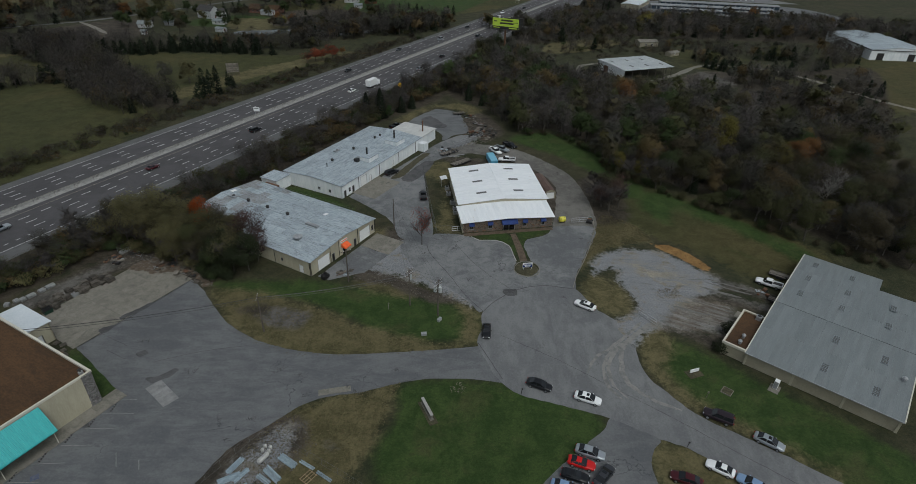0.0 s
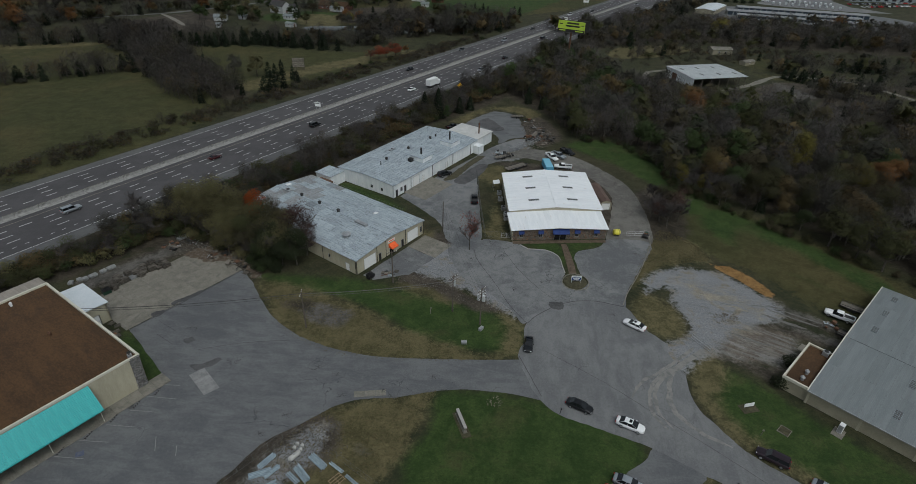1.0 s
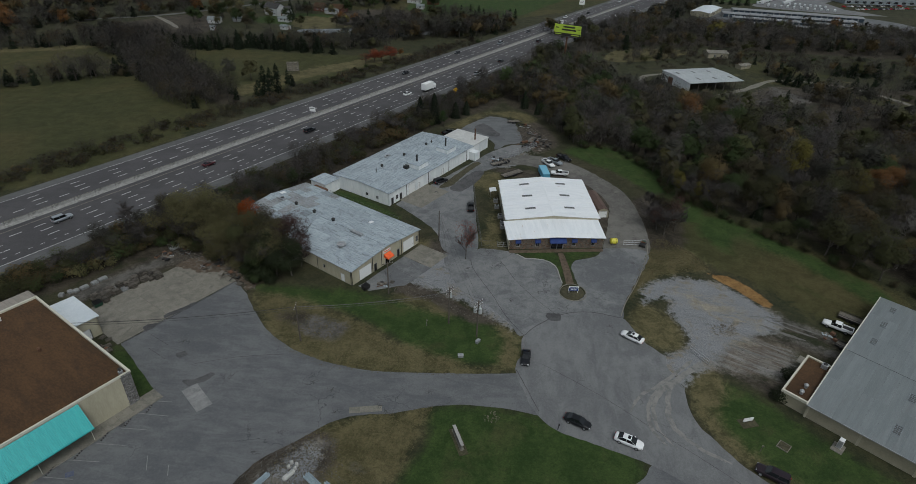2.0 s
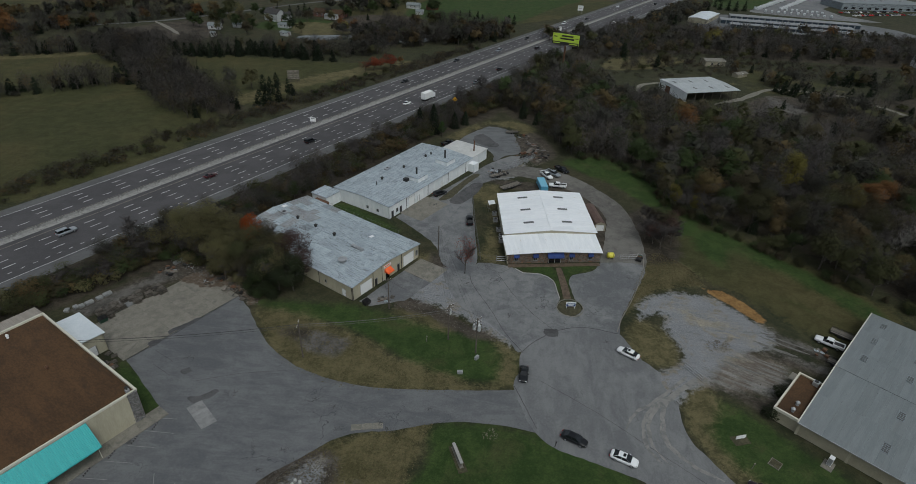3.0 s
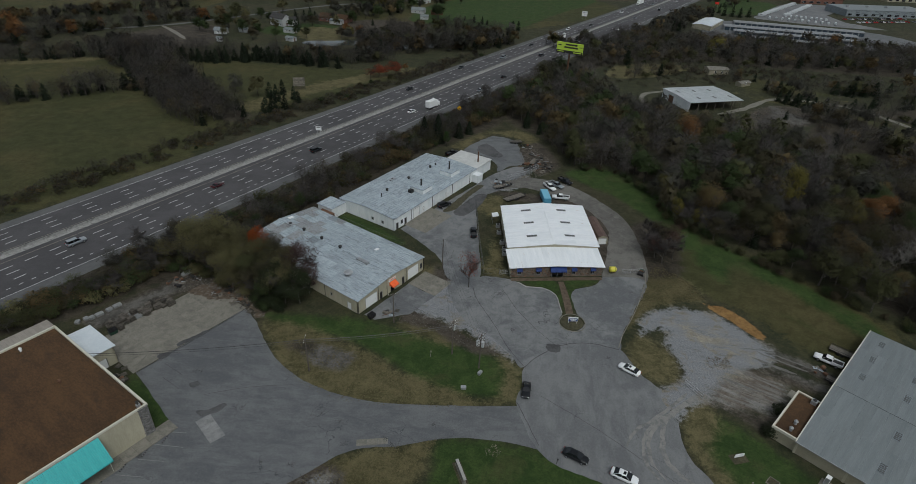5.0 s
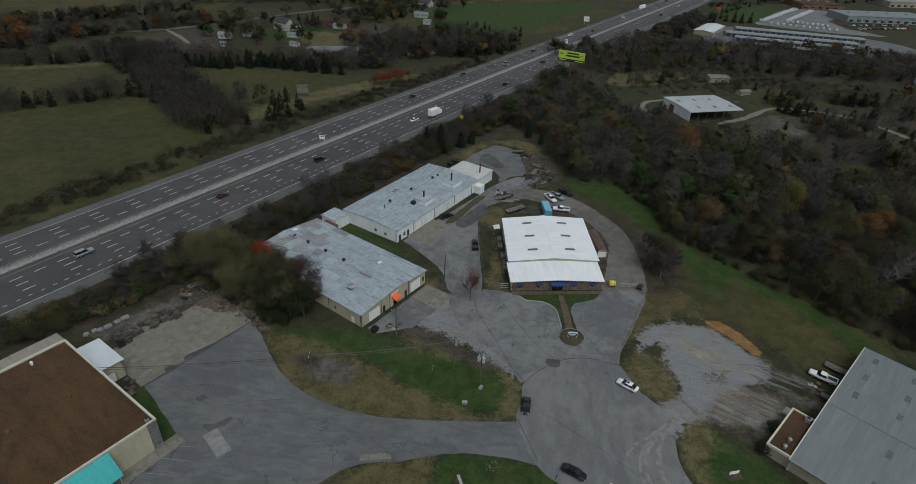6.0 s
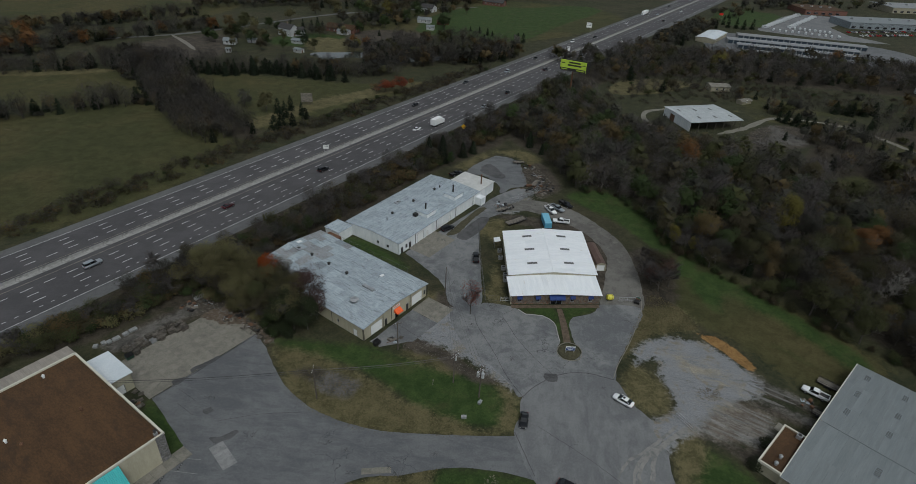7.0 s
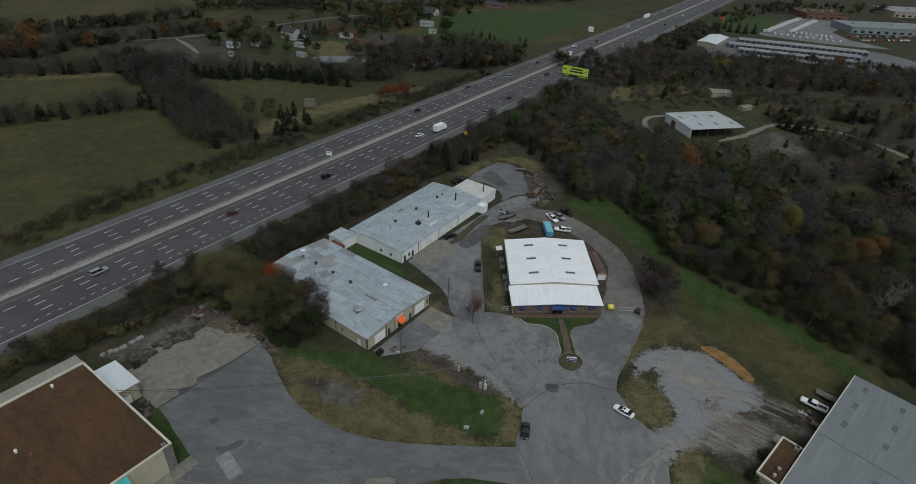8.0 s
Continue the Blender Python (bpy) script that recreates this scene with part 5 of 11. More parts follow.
def hall_d():
    W, L, Y, E, R = 25.7, 47.2, 19.6, 3.2, 4.3
    b = thing("warehouse_building", pose(57.24, 84.32, 0, 0, 0, -39.2), "broad tan block warehouse with a ribbed grey metal roof", "building")
    wall("wall", b, (0, 0), (W, 0), [(0, E), (W, E)], M["wall_tan"])
    wall("wall", b, (W, 0), (W, 41.8), [(0, E), (Y, R), (41.8, E)], M["wall_tan"])
    wall("wall", b, (W, 41.8), (16.2, 41.8), [(0, E), (W, E)], M["wall_tan"])
    wall("wall", b, (16.2, 41.8), (16.2, L), [(0, E), (9, E)], M["wall_tan"])
    wall("wall", b, (16.2, L), (0, L), [(0, E), (W, E)], M["wall_tan"])
    wall("wall", b, (0, L), (0, 0), [(0, E - 0.2), (L - Y, R), (L, E)], M["wall_tan"], [(L - 34, L - 30, -0.1, 3.0)])
    add_door(b, at_wall(0, 32, 0, -90), 4.0, 3.0, M["wall_cream"], "tan roller door", 4, "roller_door")
    slope(b, (-0.3, -0.5, E - 0.02), (W + 0.3, -0.5, E - 0.02), (-0.3, Y, R), 13, 2, M["roof_gray"], rib=0.5, gap=0.008, proud=0.025)
    up = (R - E) / (L - Y)
    slope(b, (-0.3, L + 0.3, E), (16.5, L + 0.3, E), (-0.3, Y + 0.15, R - 0.02), 9, 3, M["roof_gray"], rib=0.5, gap=0.008, proud=0.025)
    slope(b, (16.5, 42.1, E), (W + 0.3, 42.1, E), (16.5, Y + 0.15, R - 0.02), 4, 3, M["roof_gray"], rib=0.5, gap=0.008, proud=0.025)
    box("ridge_gap", -0.3, W + 0.3, Y - 0.02, Y + 0.18, R - 0.2, R - 0.03, M["metal_dark"], b)
    box("gutter", -0.3, W + 0.3, -0.68, -0.5, E - 0.2, E - 0.02, M["metal_gray"], b)
    for x in (0.1, 8.6, 17.1, 25.6):
        box("pilaster", x - 0.2, x + 0.2, -0.16, 0.0, 0, E - 0.25, M["wall_cream"], b)
    tilt1, tilt2 = math.degrees(math.atan((R - E) / Y)), -math.degrees(math.atan(up))
    for x, y in ((21.0, 4.3), (12.5, 4.7), (12.5, 14.5), (20.9, 14.2), (3.1, 27.1), (11.3, 27.1), (19.9, 26.8), (3.0, 35.5), (11.2, 35.0), (19.9, 35.1), (3.0, 43.4), (10.9, 43.0)):
        z = (E + (R - E) * y / Y if y < Y else R - up * (y - Y)) + 0.08
        k = skylight_panel(b, x, y, z, tilt1 if y < Y else tilt2)
    fan_vent(b, 24.4, 10.4, 3.85, 0.45)
    # pale trim along the sloping edges
    for x0, x1, top in ((-0.42, -0.22, L + 0.3), (W + 0.22, W + 0.42, 42.1)):
        slab_under(b, [(x0, -0.55, E + 0.06), (x1, -0.55, E + 0.06), (x1, Y, R + 0.08), (x0, Y, R + 0.08)], M["cream_trim"], 0.3, "edge_trim")
        zt = R - up * (top - Y)
        slab_under(b, [(x0, Y + 0.16, R + 0.06), (x1, Y + 0.16, R + 0.06), (x1, top, zt + 0.06), (x0, top, zt + 0.06)], M["cream_trim"], 0.3, "edge_trim")
    # flat-roofed office on the west side
    for p0, p1 in (((-4.7, 0.3), (0, 0.3)), ((-4.7, 13.6), (-4.7, 0.3)), ((0, 13.6), (-4.7, 13.6))):
        wall("office_wall", b, p0, p1, [(0, 3.1), (20, 3.1)], M["wall_tan"])
    slab_under(b, [(-4.5, 0.5, 2.9), (-0.02, 0.5, 2.9), (-0.02, 13.4, 2.9), (-4.5, 13.4, 2.9)], M["roof_brown"], 0.2, "office_roof")
    for a in ((-4.85, -4.55, 0.1, 13.8), (-4.55, 0, 0.1, 0.4), (-4.55, 0, 13.5, 13.8)):
        box("parapet", a[0], a[1], a[2], a[3], 2.6, 3.15, M["cream_trim"], b)
    roof_unit(b, -1.4, 12.5, 2.9, 1.1, 1.1, 0.9)
    fan_vent(b, -2.0, 4.1, 3.0, 0.4)
    fan_vent(b, -2.0, 1.8, 3.0, 0.4)
    return b


def skylight_panel(b, x, y, z, tilt):
    bm = bmesh.new()
    add_box(bm, -0.62, 0.62, -1.3, 1.3, -0.05, 0.02)
    s = part("skylight", bm, M["roof_dull"], b, "grey translucent roof light with dark ribs")
    s.matrix_basis = pose(x, y, z, tilt, 0, 0)
    gb = bmesh.new()
    for i in range(3):
        for j in range(5):
            add_box(gb, -0.54 + i * 0.37, -0.22 + i * 0.37, -1.18 + j * 0.48, -0.8 + j * 0.48, 0.02, 0.03)
    part("pane", gb, M["pane_grey"], s)
    return s


def stones_on(b, width, height):
    """Rough grey stones laid in uneven courses on the shop's corner."""
    rng = random.Random(44)
    shapes = []
    for k in range(5):
        bm = bmesh.new()
        n = rng.randrange(5, 8)
        ring = [(0.5 * math.cos(i * math.tau / n + rng.uniform(-0.3, 0.3)), 0.5 * math.sin(i * math.tau / n + rng.uniform(-0.3, 0.3))) for i in range(n)]
        lo = [bm.verts.new((x, 0, z)) for x, z in ring]
        hi = [bm.verts.new((0.75 * x, 0.06 + rng.uniform(0, 0.04), 0.75 * z)) for x, z in ring]
        for i in range(n):
            bm.faces.new((lo[i], lo[(i + 1) % n], hi[(i + 1) % n], hi[i]))
        bm.faces.new(hi)
        bmesh.ops.recalc_face_normals(bm, faces=bm.faces[:])
        me = bpy.data.meshes.new("stone")
        bm.to_mesh(me)
        bm.free()
        shapes.append(me)
    z = 0.15
    while z < height - 0.1:
        x = rng.uniform(0.05, 0.2)
        while x < width - 0.05:
            w = rng.uniform(0.2, 0.42)
            piece("stone", rng.choice(shapes), M["grey_stone"], b, m=Matrix.Translation((x + w / 2 - 0.1, 0.05, z)) @ Matrix.Diagonal((w * 1.12, 1, 0.30, 1)))
            x += w
        z += 0.235


def shop_e():
    b = thing("shop_building", pose(-62.3, 69.9, 0, 0, 0, 242.0), "flat-roofed shop with brown gravel roof, cream walls and teal canopy", "building")
    X, Y, T = 62.0, -35.1, 7.15
    wall("wall", b, (X, 0), (1.75, 0), [(0, T), (X, T)], M["wall_cream"], [(X - 30, X - 12, -0.1, 2.6)])
    clad = wall("stone_wall", b, (1.75, 0.05), (0, 0.05), [(0, T), (9, T)], M["mortar"])
    stones_on(b, 1.75, T)
    wall("wall", b, (0, -0.2), (0, Y), [(0, T), (60, T)], M["wall_cream"])
    wall("wall", b, (0, Y), (X, Y), [(0, T), (X, T)], M["wall_cream"])
    wall("wall", b, (X, Y), (X, 0), [(0, T), (60, T)], M["wall_cream"])
    slab_under(b, [(0.2, -0.4, T - 0.35), (X - 0.2, -0.4, T - 0.35), (X - 0.2, Y + 0.2, T - 0.35), (0.2, Y + 0.2, T - 0.35)], M["roof_brown"], 0.3, "roof")
    for a in ((-0.1, X, -0.22, 0.07), (-0.1, 0.3, Y, -0.22), (-0.1, X, Y - 0.1, Y + 0.3), (X - 0.3, X, Y, 0)):
        box("parapet", a[0], a[1], a[2], a[3], T - 0.35, T + 0.06, M["cream_trim"], b)
    # teal sheet canopy over the shop front
    slope(b, (8.8, 3.4, 3.3), (33.2, 3.4, 3.3), (8.8, 0.12, 6.65), 16, 1, M["teal"], rib=0.3, name="canopy_panel", gap=0.008)
    box("canopy_fascia", 8.8, 33.2, 3.34, 3.44, 3.05, 3.27, M["teal"], b)
    for x in (9.2, 17.2, 25.2, 32.8):
        rod("canopy_post", (x, 2.6, 0.15), (x, 2.6, 4.05), 0.05, 0.05, M["cream_trim"], b)
    for x in range(13, 30, 3):
        add_window(b, pose(x + 1.0, 0, 0.2, 0, 0, 180), 2.6, 2.2)
    # metal strip roof behind
    slope(b, (-0.1, Y - 0.2, 7.0), (X, Y - 0.2, 7.0), (-0.1, Y - 4.2, 6.6), 20, 1, M["strip_tan"], rib=0.6)
    wall("wall", b, (0.1, Y - 4.0), (X, Y - 4.0), [(0, 6.5), (X, 6.5)], M["wall_cream"])
    wall("wall", b, (0.1, Y - 0.12), (0.1, Y - 4.0), [(0, 6.85), (4, 6.5)], M["wall_cream"])
    for x, y, m in ((7.4, -32.6, "white_paint"), (18.8, -20.5, "white_paint"), (17.3, -17.4, "rust"), (6.8, -17.7, "rust"), (24.5, -12.5, "rust")):
        fan_vent(b, x, y, T - 0.3, 0.3, m)
    roof_unit(b, 0.75, -1.9, T - 0.35, 0.6, 0.6, 0.3, "metal_dark")
    roof_unit(b, 1.1, -0.9, T - 0.1, 0.7, 0.5, 0.35)
    return b


def shed():
    b = thing("storage_shed", pose(-82.61, 80.88, 0, 0, 0, 62.0), "small cream shed with a flat white roof beside the shop", "shed")
    wall("wall", b, (0.2, 0), (5.0, 0), [(0, 4.4), (9, 4.4)], M["wall_cream"], [(1.2, 3.0, -0.1, 2.4)])
    wall("wall", b, (5.0, 0), (5.0, 9.8), [(0, 4.4), (20, 4.4)], M["wall_cream"])
    wall("wall", b, (5.0, 9.8), (0.2, 9.8), [(0, 4.4), (20, 4.4)], M["wall_cream"])
    wall("wall", b, (0.2, 9.8), (0.2, 0), [(0, 4.4), (20, 4.4)], M["wall_cream"])
    add_door(b, at_wall(2.1, 0, 0, 0), 1.8, 2.4, M["white_paint"])
    slab_under(b, [(-0.2, -0.4, 4.85), (5.4, -0.4, 4.65), (5.4, 10.2, 4.65), (-0.2, 10.2, 4.85)], M["shed_white"], 0.16, "roof")


hall_a()
hall_b()
link_ab()
hall_c()
hall_d()
shop_e()
shed()



# ---- concrete pads, kerbs and markings ----
def slab_pad(name, origin, turn, nx, ny, w, d, z, material, label, gap=0.025, keep=None, lift=0.012):
    """A pad of separate slabs."""
    root = thing(name, pose(*origin, 0, 0, 0, turn), label, "pavement", kind="structure")
    bm = bmesh.new()
    add_box(bm, gap / 2, w - gap / 2, gap / 2, d - gap / 2, -0.2, z)
    me = bpy.data.meshes.new("slab")
    bm.to_mesh(me)
    bm.free()
    rng = random.Random(int(origin[0] * 10))
    for i in range(nx):
        for j in range(ny):
            if keep and not keep(i, j):
                continue
            piece("slab", me, M[material], root, m=Matrix.Translation((i * w, j * d, rng.uniform(0, lift))))
    return root


U = 62.0
M["patch_concrete"] = surface("grey_patch_concrete", (0.14, 0.142, 0.142), (0.235, 0.235, 0.233), 0.8, 7, 0.9, stain=(0.12, 0.118, 0.115), vary=0.2)
M["fence_wire"] = surface("dull_fence_wire", (0.10, 0.10, 0.10), (0.17, 0.17, 0.168), 1, 6, 0.6, 0.4)
slab_pad("concrete_yard", (-75.2, 82.6), U, 5, 4, 5.6, 4.0, 0.034, "concrete", "stained concrete loading yard of large slabs beside the shop")
slab_pad("concrete_apron", (-17.7, 120.2), U, 2, 2, 3.6, 4.4, 0.040, "concrete", "pale concrete apron before the workshop's roller door", keep=lambda i, j: True)
slab_pad("concrete_apron", (-25.6, 150.6), 62, 3, 2, 4.6, 4.6, 0.036, "concrete", "stained concrete apron before the white workshop", keep=lambda i, j: True)
paved("pavement", [(-33.1, 109.8), (-25.4, 124.3), (-17.7, 120.0), (-22.5, 112), (-30.3, 108.4)], 0.034, "drive", "dark asphalt drive before the workshop", seed=21, sharp=(0, 1, 2, 3, 4))
paved("verge_strip", [(-22.6, 165.2), (-13.6, 186.6), (-11.0, 186.8), (-14.4, 179.6), (-19.0, 166.8)], 0.034, "mulch", "strip of brown grass and dirt along the white workshop", "verge", rough=0.3, seed=71)
paved("asphalt_patch", [(-17.2, 220.4), (-13.6, 226.4), (-9.4, 221), (-5.8, 214.8), (-8.4, 212.8), (-12, 214)], 0.034, "patch", "dark stained patch on the gravel back lot", rough=0.9, seed=72, step=0.8)
paved("asphalt_patch", [(-19.2, 165.4), (-12.6, 179.6), (-9.6, 179.8), (-11, 172), (-15.6, 163.4)], 0.038, "patch", "dark newer asphalt beside the white workshop", rough=0.2, seed=73)
slab_pad("concrete_patch", (-56.2, 72.9), -39, 3, 1, 2.25, 2.9, 0.046, "patch_concrete", "pale concrete patch set into the asphalt lot", 0.03)
M["litter"] = surface("fallen_leaf_litter", (0.050, 0.036, 0.024), (0.120, 0.088, 0.062), 0.9, 7, 0.95, stain=(0.160, 0.150, 0.128), stain_at=(0.52, 0.62), stain_scale=0.9, relief=0.6)
paved("leaf_litter", [(-79, 111), (-73.4, 116.4), (-65.2, 115.5), (-57.4, 109.5), (-57.6, 104.6), (-62.0, 108.4), (-66.4, 110.2), (-70.0, 109.0), (-74.6, 109.6)], 0.046, "litter", "brown fallen leaves drifted over the yard's corner", "leaf litter", rough=1.1, seed=61, step=0.5)
slab_pad("concrete_gutter", (-24.5, 72.4), 14, 3, 1, 1.95, 1.45, 0.044, "concrete", "pale concrete drive gutter at the lot's mouth", 0.03)
slab_pad("concrete_pad", (61.3, 99.4), -41, 1, 1, 2.2, 2.6, 0.05, "concrete", "small concrete pad beside the warehouse office")
for o, s in (([(-57.2, 75.2), (-55.2, 76.2), (-53.2, 78.0), (-52.2, 77.6), (-53.4, 75.8), (-55.6, 74.3)], 31), ([(10.6, 106.8), (13.6, 106.9), (13.6, 104.9), (11.2, 104.4)], 34),
             ([(-63.4, 65.0), (-61.8, 64.6), (-61.4, 64.0), (-63.2, 64.2)], 37), ([(-71.4, 92.4), (-68.4, 96.6), (-66.6, 98.4), (-67.4, 96.6), (-69.6, 92.8), (-70.6, 91.6)], 38), ([(-73.4, 88.4), (-71.6, 90.0), (-70.9, 88.9), (-72.2, 87.4)], 39), ([(-62.5, 82.0), (-61.0, 82.8), (-60.2, 82.0), (-61.2, 81.0)], 40)):
    paved("asphalt_patch", o, 0.052, "patch", "dark tarred patch in worn asphalt", rough=0.45, seed=s, step=0.4)


def tar_line(points, w, seed, z=0.054):
    """A sealed crack: a thin uneven ribbon."""
    line = curved(points, 1.0, 0.12, seed, closed=False)
    bm = bmesh.new()
    prev = None
    for (ax, ay), (bx, by) in zip(line, line[1:]):
        d = Vector((bx - ax, by - ay, 0)).normalized()
        n = Vector((-d.y, d.x, 0)) * w / 2
        cur = (bm.verts.new((ax + n.x, ay + n.y, z)), bm.verts.new((ax - n.x, ay - n.y, z)))
        if prev:
            bm.faces.new((prev[0], prev[1], cur[1], cur[0]))
        prev = cur
    return tagged(part("tar_seam", bm, M["patch"]), "dark sealed crack across the asphalt", "road marking", kind="structure")


tar_line([(9.5, 90.5), (20, 84), (30, 76.5), (39, 69.8), (48, 62.5), (60, 53)], 0.09, 1)
tar_line([(27.3, 107.8), (21, 108.8), (16, 107.8), (12, 105.4), (8, 101.4), (5.6, 98)], 0.2, 2)
tar_line([(6.2, 98), (2, 104), (-2, 112), (-7, 121), (-8.5, 126)], 0.14, 3)
tar_line([(-74.6, 83), (-68, 95), (-62, 106.6)], 0.3, 4)
tar_line([(4.6, 88), (7.4, 82), (9.4, 77.4)], 0.14, 5)
tar_line([(-58, 79.6), (-50, 83), (-41, 85.2)], 0.12, 6)
tar_line([(-70.5, 86.5), (-64.5, 83.6)], 0.10, 8)
tar_line([(-68.5, 82.6), (-63, 79.8)], 0.10, 9)
tar_line([(13.5, 106), (8, 112), (3, 119), (-1, 127)], 0.12, 7)


def crackle(x, y, r, seed):
    """Broken asphalt: jagged dark cracks running out from one spot."""
    rng = random.Random(seed)
    bm = bmesh.new()
    for k in range(11):
        a = rng.uniform(0, math.tau)
        px, py, w = x + rng.uniform(-0.6, 0.6) * r, y + rng.uniform(-0.45, 0.45) * r, rng.uniform(0.03, 0.085)
        prev = None
        for j in range(5):
            n = Vector((-math.sin(a), math.cos(a), 0)) * w * (1 - j / 5.0) * rng.uniform(0.4, 1.2)
            cur = (bm.verts.new((px + n.x, py + n.y, 0.055)), bm.verts.new((px - n.x, py - n.y, 0.055)))
            if prev:
                bm.faces.new((prev[0], prev[1], cur[1], cur[0]))
            prev = cur
            a += rng.uniform(-0.8, 0.8)
            px, py = px + math.cos(a) * r * 0.28, py + math.sin(a) * r * 0.28
    return tagged(part("asphalt_crack", bm, M["crack"]), "dark crackled break in worn asphalt", "crack", kind="structure")


M["crack"] = surface("broken_asphalt", (0.036, 0.036, 0.037), (0.075, 0.073, 0.072), 1, 6, 0.95)
for x, y, r, s in ((-33.3, 78.5, 1.3, 1), (-29.5, 77.5, 0.9, 2), (-62.4, 85.6, 1.1, 3), (-49.8, 77.4, 1.3, 4), (-72.4, 87.6, 1.2, 5), (-17.8, 73.9, 1.0, 6), (-19.6, 74.9, 0.7, 7), (-26.8, 72.6, 0.9, 8), (-37.4, 62.2, 0.8, 9), (-34.6, 66.6, 0.8, 10), (-11.0, 79.6, 0.6, 11), (-40.4, 66.5, 0.5, 12), (-8.6, 121.5, 0.9, 13), (2.6, 110.4, 0.8, 14), (-23.0, 161.5, 1.0, 15), (24.5, 104.5, 0.6, 16), (33.0, 131.0, 0.8, 17)):
    crackle(x, y, r, s)


def painted(name, x0, y0, x1, y1, w, material, label):
    a, b = Vector((x0, y0, 0)), Vector((x1, y1, 0))
    d = (b - a).normalized()
    n = Vector((-d.y, d.x, 0)) * w / 2
    bm = bmesh.new()
    bm.faces.new([bm.verts.new((p.x, p.y, 0.056)) for p in (a - n, b - n, b + n, a + n)])
    ob = part(name, bm, M[material])
    return tagged(ob, label, "road marking", kind="structure")


for x0, y0, x1, y1 in ((-61.0, 66.9, -55.3, 67.1), (-61.7, 63.5, -57.0, 63.8), (-63.7, 60.0, -58.8, 60.3), (-60.0, 69.9, -56.4, 70.2), (-66, 56.4, -61, 56.8), (-54.1, 59.0, -52.7, 56.4), (-49.8, 57.8, -48.9, 56.0), (-67.6, 53, -62.8, 53.3)):
    painted("parking_line", x0, y0, x1, y1, 0.12, "line_faded", "faded white painted parking bay line")
M["faded_blue"] = surface("faded_blue_paint", (0.055, 0.070, 0.13), (0.11, 0.12, 0.15), 2, 8, 0.9, relief=0)
painted("bay_symbol", -64.5, 53.7, -63.5, 54.4, 1.1, "faded_blue", "faded blue painted parking bay symbol")


def walk_e():
    root = thing("shop_sidewalk", pose(-62.6, 70.4, 0, 0, 0, 242.0), "pale concrete sidewalk along the shop front", "pavement", kind="structure")
    bm = bmesh.new()
    add_box(bm, 0.01, 2.49, 0.1, 3.2, -0.1, 0.15)
    bmesh.ops.bevel(bm, geom=bm.edges[:], offset=0.02, segments=1, affect="EDGES")
    me = bpy.data.meshes.new("slab")
    bm.to_mesh(me)
    bm.free()
    for k in range(-1, 22):
        if k > 2:
            piece("slab", me, M["pale_concrete"], root, m=Matrix.Translation((k * 2.5, 0.0, 0)) @ Matrix.Diagonal((1, 1.06, 1, 1)))
        else:
            piece("slab", me, M["concrete"], root, m=Matrix.Translation((k * 2.5, 0, 0)))


walk_e()
bm = bmesh.new()
add_box(bm, -0.9, 0.9, -0.08, 0.08, 0.03, 0.17)
bmesh.ops.bevel(bm, geom=bm.edges[:], offset=0.03, segments=1, affect="EDGES")
WHEEL_STOP = bpy.data.meshes.new("wheel_stop")
bm.to_mesh(WHEEL_STOP)
bm.free()
bm = bmesh.new()
add_box(bm, -0.14, 0.14, -0.095, 0.095, 0.04, 0.185)
STOP_STRIPE = bpy.data.meshes.new("stripe")
bm.to_mesh(STOP_STRIPE)
bm.free()
for x, y in ((-59.45, 68.05), (-61.3, 64.7), (-63.25, 61.35), (-65.1, 57.55), (-67.3, 54.0)):
    st = thing("wheel_stop", pose(x, y, 0, 0, 0, 88), "concrete wheel stop painted in black and white bands", "wheel stop", "wheel stops along the shop front")
    piece("bar", WHEEL_STOP, M["line_faded"], st)
    for k in range(4):
        piece("stripe", STOP_STRIPE, M["metal_dark"], st, m=Matrix.Translation((-0.72 + k * 0.48, 0, 0)))


def kerb(points, label, w=0.18, h=0.16, closed=False, seg=1.6, material="pale_concrete"):
    root = thing("kerb", Matrix.Translation((0, 0, 0)), label, "kerb", kind="structure")
    line = curved(points, seg, closed=closed)
    if closed:
        line.append(line[0])
    bm = bmesh.new()
    add_box(bm, -0.5, 0.5, -w / 2, w / 2, -0.1, h)
    me = bpy.data.meshes.new("kerb_stone")
    bm.to_mesh(me)
    bm.free()
    for (ax, ay), (bx, by) in zip(line, line[1:]):
        l = math.hypot(bx - ax, by - ay)
        m = pose((ax + bx) / 2, (ay + by) / 2, 0, 0, 0, math.degrees(math.atan2(by - ay, bx - ax))) @ Matrix.Diagonal((l * 0.99, 1, 1, 1))
        piece("kerb_stone", me, M[material], root, m=m)


